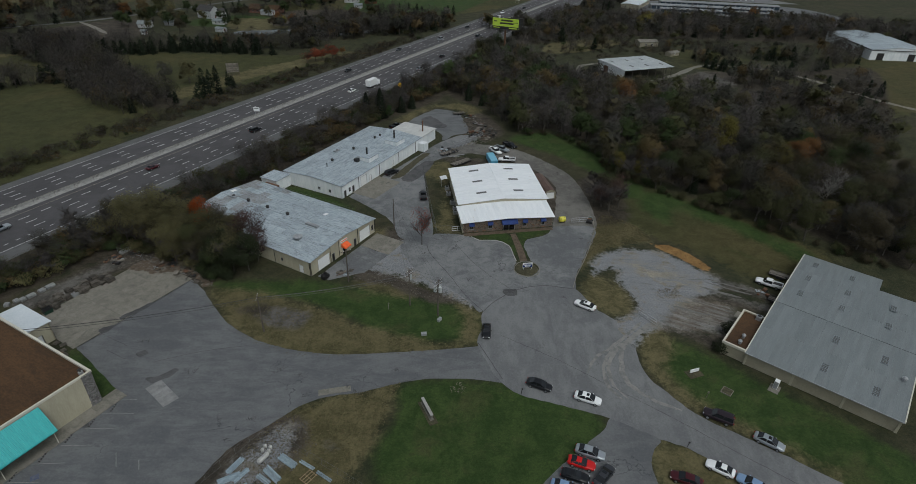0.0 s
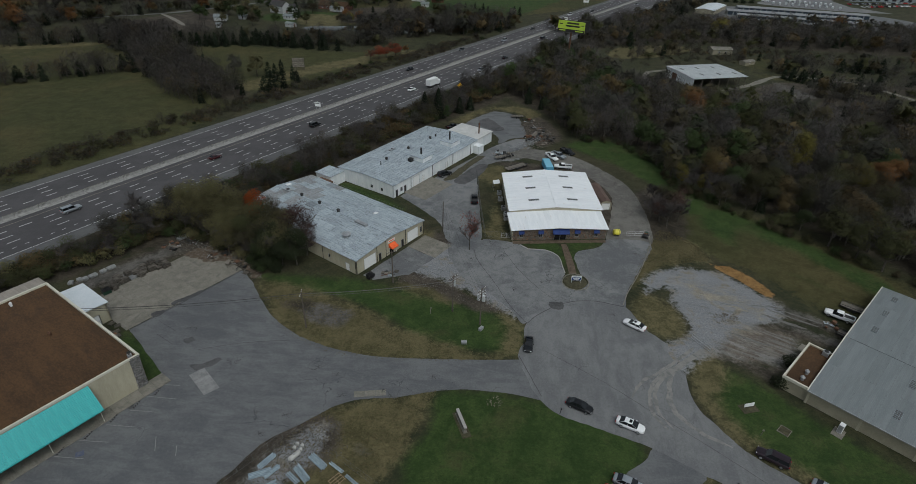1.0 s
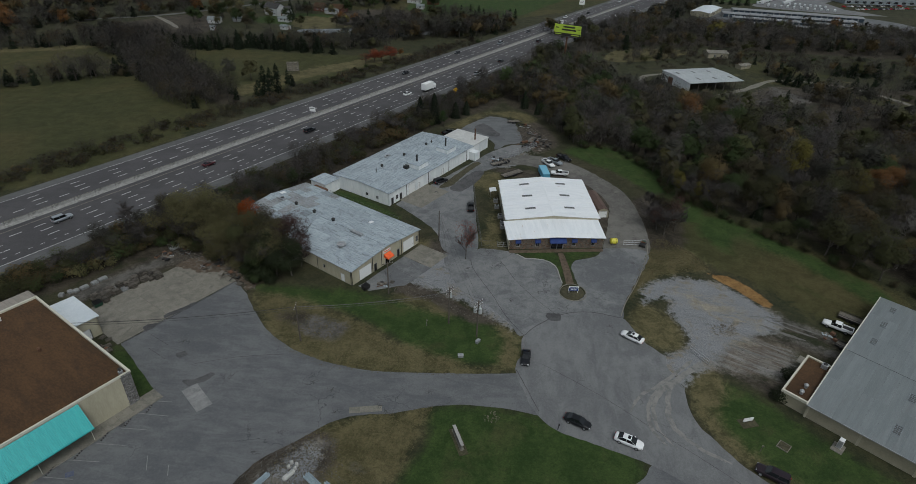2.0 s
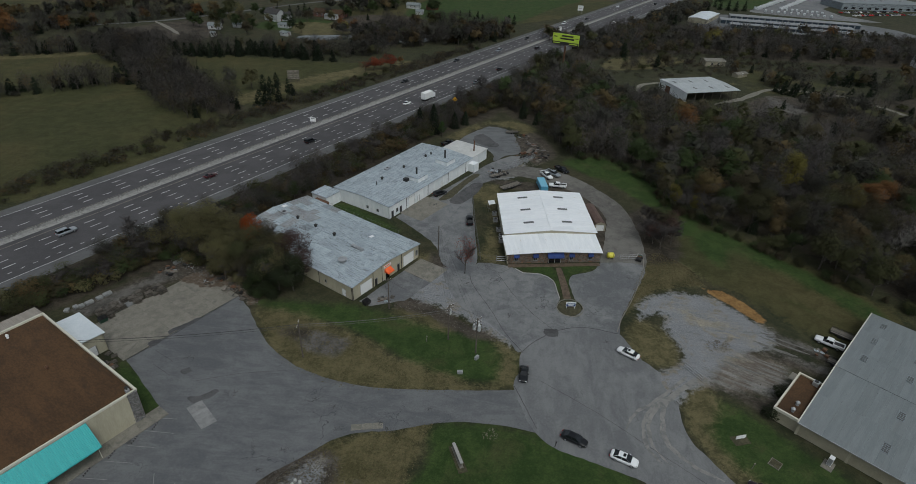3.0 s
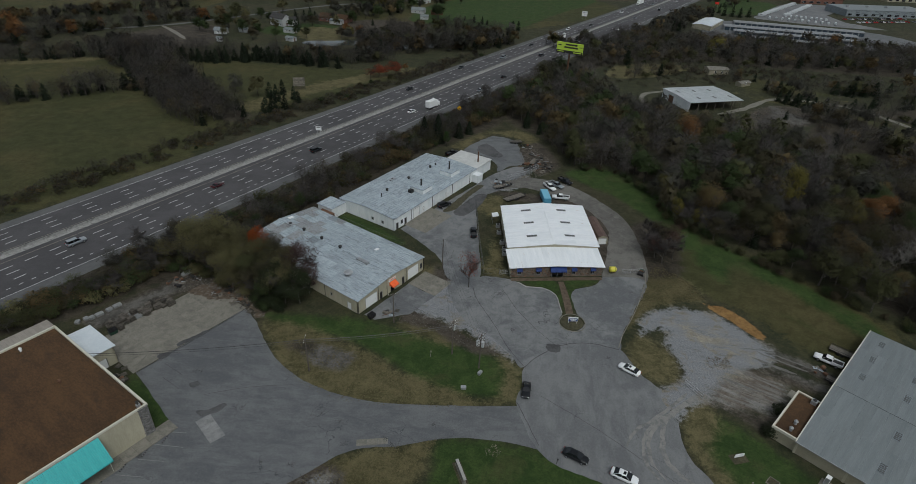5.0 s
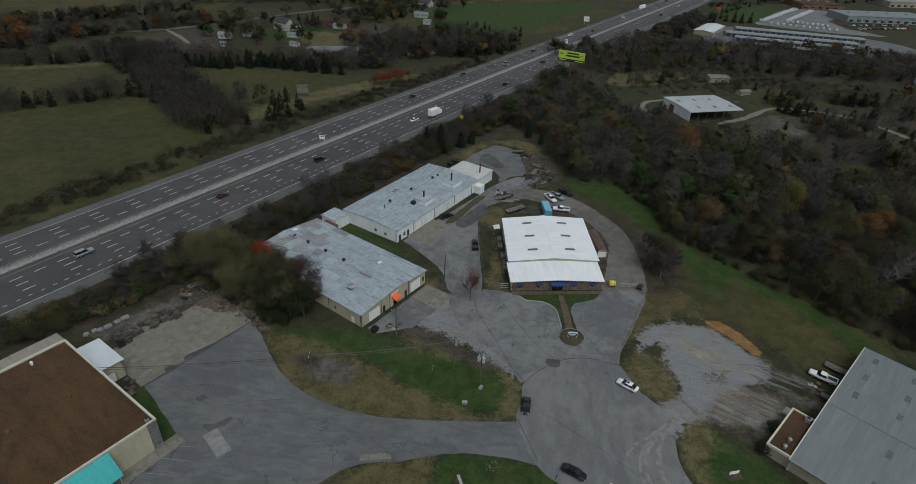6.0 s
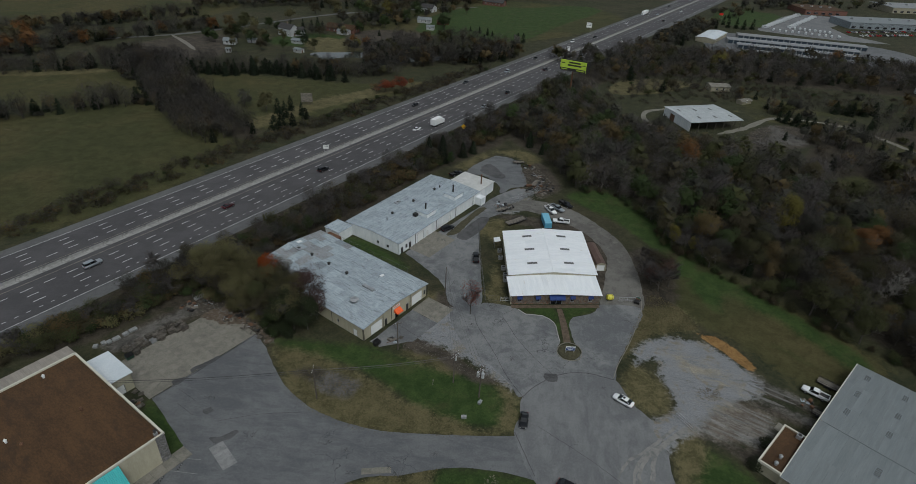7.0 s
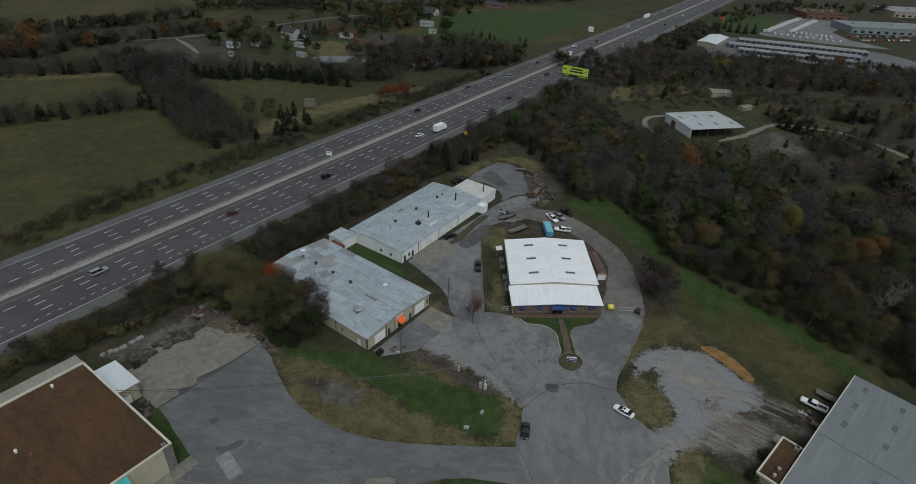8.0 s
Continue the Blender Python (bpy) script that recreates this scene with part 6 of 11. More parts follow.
kerb([(3.2, 130.2), (5.4, 128.5), (9.9, 128.7), (13.1, 126.3), (14.1, 121.5), (14.6, 119.0)], "pale concrete kerb round a lawn before the hall")
kerb([(13.75, 115.3), (14.6, 113.2), (16.9, 112.3), (19.3, 113.3), (20.1, 115.8), (19.2, 118.1), (17, 119), (14.8, 118.0)], "stained concrete kerb ring round the sign island", closed=True, seg=1.0, material="concrete")
kerb([(38.0, 141), (37.4, 136), (33, 123), (28.6, 112.8), (27.3, 108.4)], "low stained concrete kerb along the forecourt's edge", material="concrete", seg=3)
paved("footpath", [(13.9, 132.4), (15.3, 132.7), (16.6, 126), (17.4, 119.0), (15.6, 118.6), (14.9, 125)], 0.06, "brown_strip", "brown stained concrete footpath to the hall's door", rough=0.05, seed=41, sharp=(0, 1, 3, 4))
bm = bmesh.new()
bmesh.ops.create_cone(bm, cap_ends=True, segments=28, radius1=3.0, radius2=2.6, depth=0.3)
isl = part("sign_island", bm, M["mulch"])
isl.matrix_basis = pose(16.9, 115.6, 0.0)
tagged(isl, "low round mulch island under a sign", "island", kind="structure")


# ---- vehicles ----
CAR_PAINT = {}
for key, col, metal in (("white", (0.74, 0.75, 0.76), 0.0), ("black", (0.008, 0.009, 0.011), 0.0), ("dark_grey", (0.045, 0.048, 0.055), 0.4), ("silver", (0.34, 0.37, 0.40), 0.5), ("red", (0.48, 0.010, 0.010), 0.0), ("dark_red", (0.055, 0.008, 0.012), 0.1),
                        ("dark_plum", (0.020, 0.013, 0.018), 0.1), ("light_blue", (0.22, 0.34, 0.52), 0.3), ("green", (0.02, 0.06, 0.04), 0.1)):
    CAR_PAINT[key] = paint("car_paint_" + key, col, 0.3, metal, 0.15, 0.05)
    CAR_PAINT[key].node_tree.nodes["Principled BSDF"].inputs["Specular IOR Level"].default_value = 0.3
M["car_glass"] = paint("car_glass", (0.008, 0.010, 0.012), 0.08, 0.0, 0.0, 0.0)
M["tyre"] = paint("tyre_rubber", (0.014, 0.014, 0.014), 0.85)
M["rim"] = paint("wheel_rim", (0.42, 0.43, 0.45), 0.3, 0.8)
M["lamp_clear"] = paint("headlamp_glass", (0.55, 0.57, 0.58), 0.1, 0.2, 0.4, 0.0)
M["lamp_red"] = paint("tail_lamp", (0.28, 0.012, 0.010), 0.2, 0.0, 0.4, 0.0)
M["bed"] = surface("dark_bed_liner", (0.016, 0.016, 0.017), (0.040, 0.040, 0.041), 1, 6, 0.8)

# half-width, bottom and top of the body at stations along it; the glasshouse's foot and roof
CARS = {
    "sedan": dict(body=[(-2.42, 0.66, 0.42, 0.80), (-2.30, 0.83, 0.30, 0.98), (-1.5, 0.91, 0.22, 1.02), (0.0, 0.92, 0.20, 1.00), (1.0, 0.91, 0.20, 0.97), (1.9, 0.88, 0.24, 0.86), (2.3, 0.78, 0.30, 0.74), (2.46, 0.58, 0.38, 0.62)],
                  foot=(-1.95, 1.25, 0.84, 0.96), roof=(-1.05, 0.30, 0.64, 1.45), wheels=(-1.42, 1.48), r=0.33),
    "coupe": dict(body=[(-2.15, 0.70, 0.42, 0.84), (-2.0, 0.86, 0.30, 0.98), (-1.3, 0.94, 0.22, 1.0), (0.0, 0.92, 0.20, 0.95), (1.0, 0.92, 0.20, 0.90), (1.8, 0.88, 0.24, 0.78), (2.15, 0.74, 0.30, 0.66), (2.28, 0.5, 0.38, 0.56)],
                  foot=(-1.85, 0.85, 0.82, 0.92), roof=(-0.80, 0.0, 0.58, 1.30), wheels=(-1.3, 1.38), r=0.34),
    "suv": dict(body=[(-2.55, 0.80, 0.45, 1.05), (-2.45, 0.92, 0.36, 1.12), (-1.5, 0.97, 0.34, 1.14), (0.0, 0.98, 0.32, 1.13), (1.0, 0.97, 0.32, 1.11), (1.9, 0.95, 0.34, 1.06), (2.4, 0.88, 0.40, 0.98), (2.58, 0.72, 0.46, 0.86)],
                foot=(-2.46, 1.15, 0.88, 1.12), roof=(-2.25, 0.35, 0.72, 1.82), wheels=(-1.5, 1.6), r=0.38),
    "pickup": dict(body=[(-2.95, 0.92, 0.50, 1.08), (-1.5, 0.97, 0.42, 1.10), (-0.75, 0.97, 0.40, 1.12), (0.0, 0.98, 0.38, 1.14), (1.2, 0.97, 0.38, 1.13), (2.1, 0.95, 0.40, 1.08), (2.75, 0.88, 0.44, 1.02), (2.92, 0.74, 0.50, 0.88)],
                   foot=(-0.75, 1.35, 0.88, 1.12), roof=(-0.62, 0.65, 0.72, 1.80), wheels=(-1.85, 1.85), r=0.40),
}
MADE = {}


def vehicle_proto(kind, colour, sunroof=False):
    spec, mat = CARS[kind], CAR_PAINT[colour]
    word = {"sedan": "four-door saloon car", "coupe": "low two-door sports car", "suv": "tall estate wagon", "pickup": "pickup truck with open bed"}[kind]
    root = thing("pickup_truck" if kind == "pickup" else "car", Matrix.Translation((0, 0, 0)), "%s %s parked on the ground" % (colour.replace("_", " "), word), "pickup truck" if kind == "pickup" else "car")
    bm = bmesh.new()
    rings = []
    for x, w, lo, hi in spec["body"]:
        h = hi - lo
        side = [(0.80 * w, lo), (0.97 * w, lo + 0.18 * h), (w, lo + 0.55 * h), (0.95 * w, lo + 0.86 * h), (0.84 * w, hi), (0.4 * w, hi + 0.02)]
        ring = [(x, y, z) for y, z in side] + [(x, -y, z) for y, z in side[::-1]]
        rings.append([bm.verts.new(p) for p in ring])
    n = len(rings[0])
    for a, b in zip(rings, rings[1:]):
        for k in range(n):
            bm.faces.new((a[k], a[(k + 1) % n], b[(k + 1) % n], b[k]))
    bm.faces.new(rings[0])
    bm.faces.new(rings[-1][::-1])
    bmesh.ops.recalc_face_normals(bm, faces=bm.faces[:])
    body = part("body", bm, mat, root, smooth=True)
    fx0, fx1, fw, fz = spec["foot"]
    rx0, rx1, rw, rz = spec["roof"]
    F = {(i, j): Vector((x, y, fz)) for i, x in ((0, fx0), (1, fx1)) for j, y in ((0, -fw), (1, fw))}
    T = {(i, j): Vector((x, y, rz)) for i, x in ((0, rx0), (1, rx1)) for j, y in ((0, -rw), (1, rw))}

    def pane(name, corners, inset=0.06):
        c = sum(corners, Vector()) / 4
        q = [p + (c - p) * inset for p in corners]
        nn = (q[1] - q[0]).cross(q[2] - q[0]).normalized()
        g = bmesh.new()
        a = [g.verts.new(p + nn * 0.012) for p in q]
        b = [g.verts.new(p - nn * 0.012) for p in q]
        g.faces.new(a)
        g.faces.new(b[::-1])
        for k in range(4):
            g.faces.new((a[k], b[k], b[(k + 1) % 4], a[(k + 1) % 4]))
        bmesh.ops.recalc_face_normals(g, faces=g.faces[:])
        part(name, g, M["car_glass"], root)

    # cabin: pillars and a rounded roof in body colour, with the panes set into it
    cb = bmesh.new()
    inner = Vector((0, 0.02, 0))
    c0 = [cb.verts.new(p - (inner if p.y > 0 else -inner)) for p in (F[0, 0], F[1, 0], F[1, 1], F[0, 1])]
    c1 = [cb.verts.new(p - (inner if p.y > 0 else -inner)) for p in (T[0, 0], T[1, 0], T[1, 1], T[0, 1])]
    for k in range(4):
        cb.faces.new((c0[k], c0[(k + 1) % 4], c1[(k + 1) % 4], c1[k]))
    bmesh.ops.recalc_face_normals(cb, faces=cb.faces[:])
    part("cabin", cb, mat, root)
    tb = bmesh.new()
    rings, nx, ny = [], 6, 6
    for i in range(nx + 1):
        u = i / nx
        x = rx0 - 0.07 + (rx1 - rx0 + 0.14) * u
        fore = 1 - (2 * u - 1) ** 4
        rings.append([tb.verts.new((x, (2 * j / ny - 1) * (rw + 0.03) * (0.9 + 0.1 * fore), rz - 0.045 + 0.085 * fore * (1 - (2 * j / ny - 1) ** 4))) for j in range(ny + 1)])
    for p, q in zip(rings, rings[1:]):
        for j in range(ny):
            tb.faces.new((p[j], q[j], q[j + 1], p[j + 1]))
    part("roof", tb, mat, root, smooth=True)
    pane("windscreen", [F[1, 0], F[1, 1], T[1, 1], T[1, 0]], 0.035)
    pane("rear_window", [F[0, 1], F[0, 0], T[0, 0], T[0, 1]], 0.05)
    for j in (0, 1):
        fm, tm = (F[0, j] * 0.52 + F[1, j] * 0.48), (T[0, j] * 0.5 + T[1, j] * 0.5)
        pane("side_window", [F[0, j], fm, tm, T[0, j]], 0.07)
        pane("side_window", [fm, F[1, j], T[1, j], tm], 0.07)
    if sunroof:
        sb = bmesh.new()
        add_box(sb, rx0 + 0.55 * (rx1 - rx0), rx0 + 0.92 * (rx1 - rx0), -0.36, 0.36, rz + 0.02, rz + 0.056)
        part("sunroof", sb, M["car_glass"], root)
    r = spec["r"]
    for x in spec["wheels"]:
        w = max(s[1] for s in spec["body"])
        for s in (-1, 1):
            tb = bmesh.new()
            add_rod(tb, (x, s * (w - 0.2), r), (x, s * (w + 0.015), r), r, r, 14)
            t = part("wheel", tb, M["tyre"], root, "black rubber tyre")
            rb = bmesh.new()
            add_rod(rb, (x, s * (w + 0.01), r), (x, s * (w + 0.035), r), r * 0.64, r * 0.56, 10)
            part("rim", rb, M["rim"], t)
    (tx, tw, tlo, thi), (hx, hw, hlo, hhi) = spec["body"][0], spec["body"][-1]
    for s in (-1, 1):
        for name, x, w, z, mt in (("headlight", spec["body"][-2][0] + 0.02, spec["body"][-2][1] * 0.8, hhi + 0.04, "lamp_clear"), ("tail_light", spec["body"][0][0] - 0.0, tw * 0.92, thi - 0.1, "lamp_red")):
            lb = bmesh.new()
            add_box(lb, x - 0.10, x + 0.06, s * w - 0.16, s * w + 0.16, z - 0.07, z + 0.07)
            bmesh.ops.bevel(lb, geom=lb.edges[:], offset=0.03, segments=1, affect="EDGES")
            part(name, lb, M[mt], root)
        mb = bmesh.new()
        y = s * (fw + 0.18)
        add_box(mb, fx1 - 0.55, fx1 - 0.4, y - 0.09, y + 0.09, fz - 0.02, fz + 0.13)
        part("mirror", mb, mat, root)
    if kind == "pickup":
        bb = bmesh.new()
        add_box(bb, -2.8, -0.85, -0.74, 0.74, 1.09, 1.14)
        part("bed_floor", bb, M["bed"], root)
        for a in ((-2.98, -0.8, -0.96, -0.8), (-2.98, -0.8, 0.8, 0.96), (-2.98, -2.86, -0.8, 0.8)):
            rb = bmesh.new()
            add_box(rb, a[0], a[1], a[2], a[3], 1.0, 1.34)
            part("bed_side", rb, mat, root)
    return root


def vehicle(kind, colour, x, y, turn, z=0.04, sunroof=False, label="", group=""):
    key = (kind, colour, sunroof)
    m = pose(x, y, z, 0, 0, turn)
    if key not in MADE:
        MADE[key] = ob = vehicle_proto(kind, colour, sunroof)
        ob.matrix_basis = m
    else:
        ob = copy_thing(MADE[key], m)
    return tagged(ob, label, "", group)


STREETCARS = "cars parked along the street"
vehicle("sedan", "black", 15.9, 76.3, -23, label="black four-door saloon parked at the street's grass edge", group=STREETCARS)
vehicle("sedan", "white", 24.4, 73.3, -21, sunroof=True, label="white saloon with dark sunroof parked at the street's edge", group=STREETCARS)
vehicle("suv", "dark_plum", 46.8, 69.9, 151, label="dark plum estate wagon parked beside a lawn", group=STREETCARS)
vehicle("sedan", "silver", 53.5, 64.8, -36, sunroof=True, label="silver saloon with sunroof parked beside a lawn", group=STREETCARS)
vehicle("coupe", "white", 43.2, 59.2, 148, label="white two-door sports car at the street's edge", group=STREETCARS)
vehicle("sedan", "light_blue", 47.2, 56.4, 143, label="pale blue car at the street's edge", group=STREETCARS)
vehicle("sedan", "white", 28.7, 101.0, 148, sunroof=True, label="white saloon with dark sunroof parked by the turning circle", group=STREETCARS)
vehicle("coupe", "black", 6.4, 91.2, -93, label="black two-door car parked by the grass island's tip", group=STREETCARS)
PARKED = "cars in the small car park"
vehicle("sedan", "silver", 22.7, 61.5, -20, label="pale silver hatchback in the car park's first bay", group=PARKED)
vehicle("coupe", "red", 20.9, 59.4, -18, label="bright red sports car in the car park", group=PARKED)
vehicle("coupe", "black", 19.5, 57.0, -17, label="black sports car in the car park", group=PARKED)
vehicle("sedan", "dark_grey", 24.1, 57.2, 50, sunroof=True, label="dark grey saloon with sunroof in the car park", group=PARKED)
vehicle("sedan", "light_blue", 17.8, 54.8, -18, label="pale blue car in the car park", group=PARKED)
vehicle("sedan", "dark_red", 37.0, 57.0, 159, label="dark maroon car standing on dry grass", group=PARKED)
YARDCARS = "vehicles in the yards"
vehicle("suv", "black", -22.6, 168.6, 47, label="black estate wagon beside the long white workshop", group=YARDCARS)
vehicle("pickup", "black", -11.2, 152.8, 97, label="black pickup truck beside a chain-link fence", group=YARDCARS)
vehicle("pickup", "white", 12.0, 189.4, -56, label="white pickup truck behind the hall", group=YARDCARS)
vehicle("pickup", "silver", 14.4, 191.4, -42, label="silver pickup truck behind the hall", group=YARDCARS)
vehicle("pickup", "black", 17.6, 195.2, -46, label="black pickup truck beside the wood", group=YARDCARS)
vehicle("pickup", "white", 15.6, 181.9, 178, label="white pickup truck with dark bed behind the hall", group=YARDCARS)
vehicle("pickup", "white", 74.4, 111.6, 147, label="white pickup truck parked beside the warehouse", group=YARDCARS)
vehicle("pickup", "black", -26.0, 212.0, 47, label="dark pickup truck behind the white workshop", group=YARDCARS)


def trailer(x, y, turn, l, w, label, rails=True, load=None):
    root = thing("trailer", pose(x, y, 0, 0, 0, turn), label, "trailer", "trailers in the yards")
    rng = random.Random(int(x * 7))
    k = int(w / 0.3)
    for i in range(k):
        y0 = -w / 2 + i * w / k
        box("deck_board", -l / 2, l / 2, y0 + 0.01, y0 + w / k - 0.01, 0.62, 0.68, M["wood"], root)
    for s in (-1, 1):
        box("side_beam", -l / 2, l / 2, s * w / 2 - 0.05, s * w / 2 + 0.05, 0.5, 0.7, M["metal_dark"], root)
        if rails:
            box("side_rail", -l / 2, l / 2, s * w / 2 - 0.03, s * w / 2 + 0.03, 1.02, 1.1, M["metal_dark"], root)
            for j in range(6):
                px = -l / 2 + 0.05 + j * (l - 0.1) / 5
                box("rail_post", px - 0.03, px + 0.03, s * w / 2 - 0.03, s * w / 2 + 0.03, 0.7, 1.02, M["metal_dark"], root)
        for wx in (-0.45, 0.45):
            rod("wheel", (wx, s * (w / 2 + 0.05), 0.36), (wx, s * (w / 2 + 0.27), 0.36), 0.36, 0.36, M["tyre"], root, n=12)
    rod("drawbar", (l / 2, 0.6, 0.55), (l / 2 + 1.3, 0, 0.5), 0.06, 0.06, M["metal_dark"], root)
    rod("drawbar", (l / 2, -0.6, 0.55), (l / 2 + 1.3, 0, 0.5), 0.06, 0.06, M["metal_dark"], root)
    return root


trailer(-0.1, 179.0, 44, 8.0, 2.4, "long flatbed trailer with a grey board deck")
trailer(-5.4, 186.5, 40, 5.0, 2.0, "small dark utility trailer among scrap")
trailer(-1.8, 230.0, 15, 5.0, 2.0, "small utility trailer at the gravel's far edge")
trailer(6.0, 211.0, 70, 5.5, 2.2, "dark low trailer among scrap piles")
trailer(73.2, 105.0, -35, 3.4, 1.8, "small dark utility trailer beside the warehouse")
trailer(79.0, 115.4, -35, 5.0, 2.2, "dark flat trailer beside the warehouse")


def cargo_trailer():
    root = thing("cargo_trailer", pose(10.4, 179.8, 0, 0, 0, -79), "light blue enclosed cargo trailer behind the hall", "trailer")
    box("body", -3.6, 3.6, -1.25, 1.25, 0.5, 2.5, paint("sky_blue_paint", (0.10, 0.34, 0.50), 0.4), root, bevel=0.06)
    box("roof", -3.5, 3.5, -1.15, 1.15, 2.49, 2.56, paint("pale_sky_blue_paint", (0.16, 0.42, 0.56), 0.45), root)
    for s in (-1, 1):
        for x in (-0.5, 0.5):
            rod("wheel", (x, s * 1.1, 0.36), (x, s * 1.32, 0.36), 0.36, 0.36, M["tyre"], root, n=12)
    rod("drawbar", (3.6, 0, 0.5), (5.0, 0, 0.5), 0.08, 0.06, M["metal_dark"], root)


cargo_trailer()


# ---- utility poles and wires ----
M["far_can"] = paint("pale_grey_enamel", (0.40, 0.42, 0.43), 0.45)


def utility_pole(x, y, h, arms=1, cans=0, turn=0.0, label="weathered wooden utility pole with crossarm and wires"):
    root = thing("utility_pole", pose(x, y, 0, 0, 0, turn), label, "utility pole", "utility poles")
    rod("pole", (0, 0, -0.3), (0, 0, h), 0.17, 0.11, M["pole_wood"], root)
    for k in range(arms):
        z = h - 0.35 - 0.9 * k
        box("crossarm", -1.25, 1.25, -0.16, -0.05, z - 0.06, z + 0.06, M["pole_wood"], root)
        for s in (-1.1, -0.55, 0.55, 1.1):
            rod("insulator", (s, -0.1, z + 0.06), (s, -0.1, z + 0.24), 0.05, 0.04, M["white_paint"], root, n=6)
    for k in range(cans):
        a = k * 2.1 + 0.4
        cx, cy = 0.60 * math.cos(a), 0.60 * math.sin(a)
        t = rod("transformer", (cx, cy, h - 2.9), (cx, cy, h - 1.6), 0.36, 0.36, M["far_can"], root, "pale grey transformer can", 10)
        rod("bushing", (cx, cy, h - 1.6), (cx, cy, h - 1.35), 0.06, 0.04, M["white_paint"], t, n=6)
    return root


POLES = [(-10.4, 99.8, 9.6, 2, 1, 55), (-4.0, 96.4, 9.6, 3, 3, 55), (-39.7, 89.5, 9.2, 1, 0, -80), (-17.7, 133.2, 9.2, 0, 0, 30), (-25.6, 108.2, 8.8, 1, 0, 30), (178, 268, 10, 1, 0, 20)]
for p in POLES:
    utility_pole(*p)


def wire(points, sag, label="sagging dark overhead wire", r=0.018):
    line = [Vector(points[0])]
    for a, b in zip(points, points[1:]):
        a, b = Vector(a), Vector(b)
        line += [a.lerp(b, k / 12) - Vector((0, 0, 4 * sag * k / 12 * (1 - k / 12))) for k in range(1, 13)]
    bm = bmesh.new()
    prev = None
    for k, p in enumerate(line):
        d = (line[min(k + 1, len(line) - 1)] - line[max(k - 1, 0)]).normalized()
        u = d.cross(Vector((0, 0, 1))).normalized()
        w = u.cross(d)
        ring = [bm.verts.new(p + r * (u * math.cos(q * math.tau / 4) + w * math.sin(q * math.tau / 4))) for q in range(4)]
        if prev:
            for q in range(4):
                bm.faces.new((prev[q], prev[(q + 1) % 4], ring[(q + 1) % 4], ring[q]))
        prev = ring
    bmesh.ops.recalc_face_normals(bm, faces=bm.faces[:])
    return tagged(part("overhead_wire", bm, M["metal_dark"]), label, "wire", "overhead wires")


for dz, dx in ((0.0, 0.0), (-0.5, 0.25)):
    wire([(-83.0 + dx, 80.5, 6.2 + dz), (-39.7 + dx, 89.5, 8.8 + dz), (-10.4 + dx, 99.8, 8.4 + dz)], 0.7, r=0.07 if dz == 0 else 0.04)
for o in (-0.9, 0.0, 0.9):
    wire([(-10.4 + o * 0.5, 99.8 + o, 9.3), (-17.6 + o * 0.5, 132.3 + o * 0.3, 9.1)], 0.9)
    wire([(-4.0 + o * 0.5, 96.4 + o, 9.3), (-10.4 + o * 0.5, 99.8 + o, 9.3)], 0.1)
    wire([(-4.0 + o * 0.5, 96.4 + o, 8.6), (-17.6 + o * 0.5, 132.3 + o * 0.3, 8.6)], 1.0)
wire([(-17.6, 132.3, 8.6), (-8, 172, 8.4)], 1.2)
wire([(-10.4, 99.8, 8.4), (-25.6, 108.2, 8.4)], 0.5)


# ---- fences and gates ----
def chain_fence(points, h, gap, label, thin=1.0):
    """Posts, a top rail and a sparse mesh of wires."""
    root = thing("chain_link_fence", Matrix.Translation((0, 0, 0)), label, "fence")
    for (ax, ay), (bx, by) in zip(points, points[1:]):
        l = math.hypot(bx - ax, by - ay)
        n = max(1, round(l / gap))
        for k in range(n + 1):
            x, y = ax + (bx - ax) * k / n, ay + (by - ay) * k / n
            rod("post", (x, y, 0), (x, y, h), 0.04 * thin, 0.04 * thin, M["fence_wire"], root, n=6)
        for z in (h - 0.03, 0.1):
            rod("rail", (ax, ay, z), (bx, by, z), 0.022 * thin, 0.022 * thin, M["fence_wire"], root, n=4)
        bm = bmesh.new()
        for k in range(int(l / 0.45)):
            s0, s1 = k * 0.45 / l, min(1.0, (k * 0.45 + h) / l)
            for z0, z1 in ((0.1, h - 0.05), (h - 0.05, 0.1)):
                add_rod(bm, (ax + (bx - ax) * s0, ay + (by - ay) * s0, z0), (ax + (bx - ax) * s1, ay + (by - ay) * s1, z1), 0.004 * thin, 0.004 * thin, 3)
        mesh = part("wire_mesh", bm, M["fence_wire"], root)
        tagged(mesh, kind="stuff")


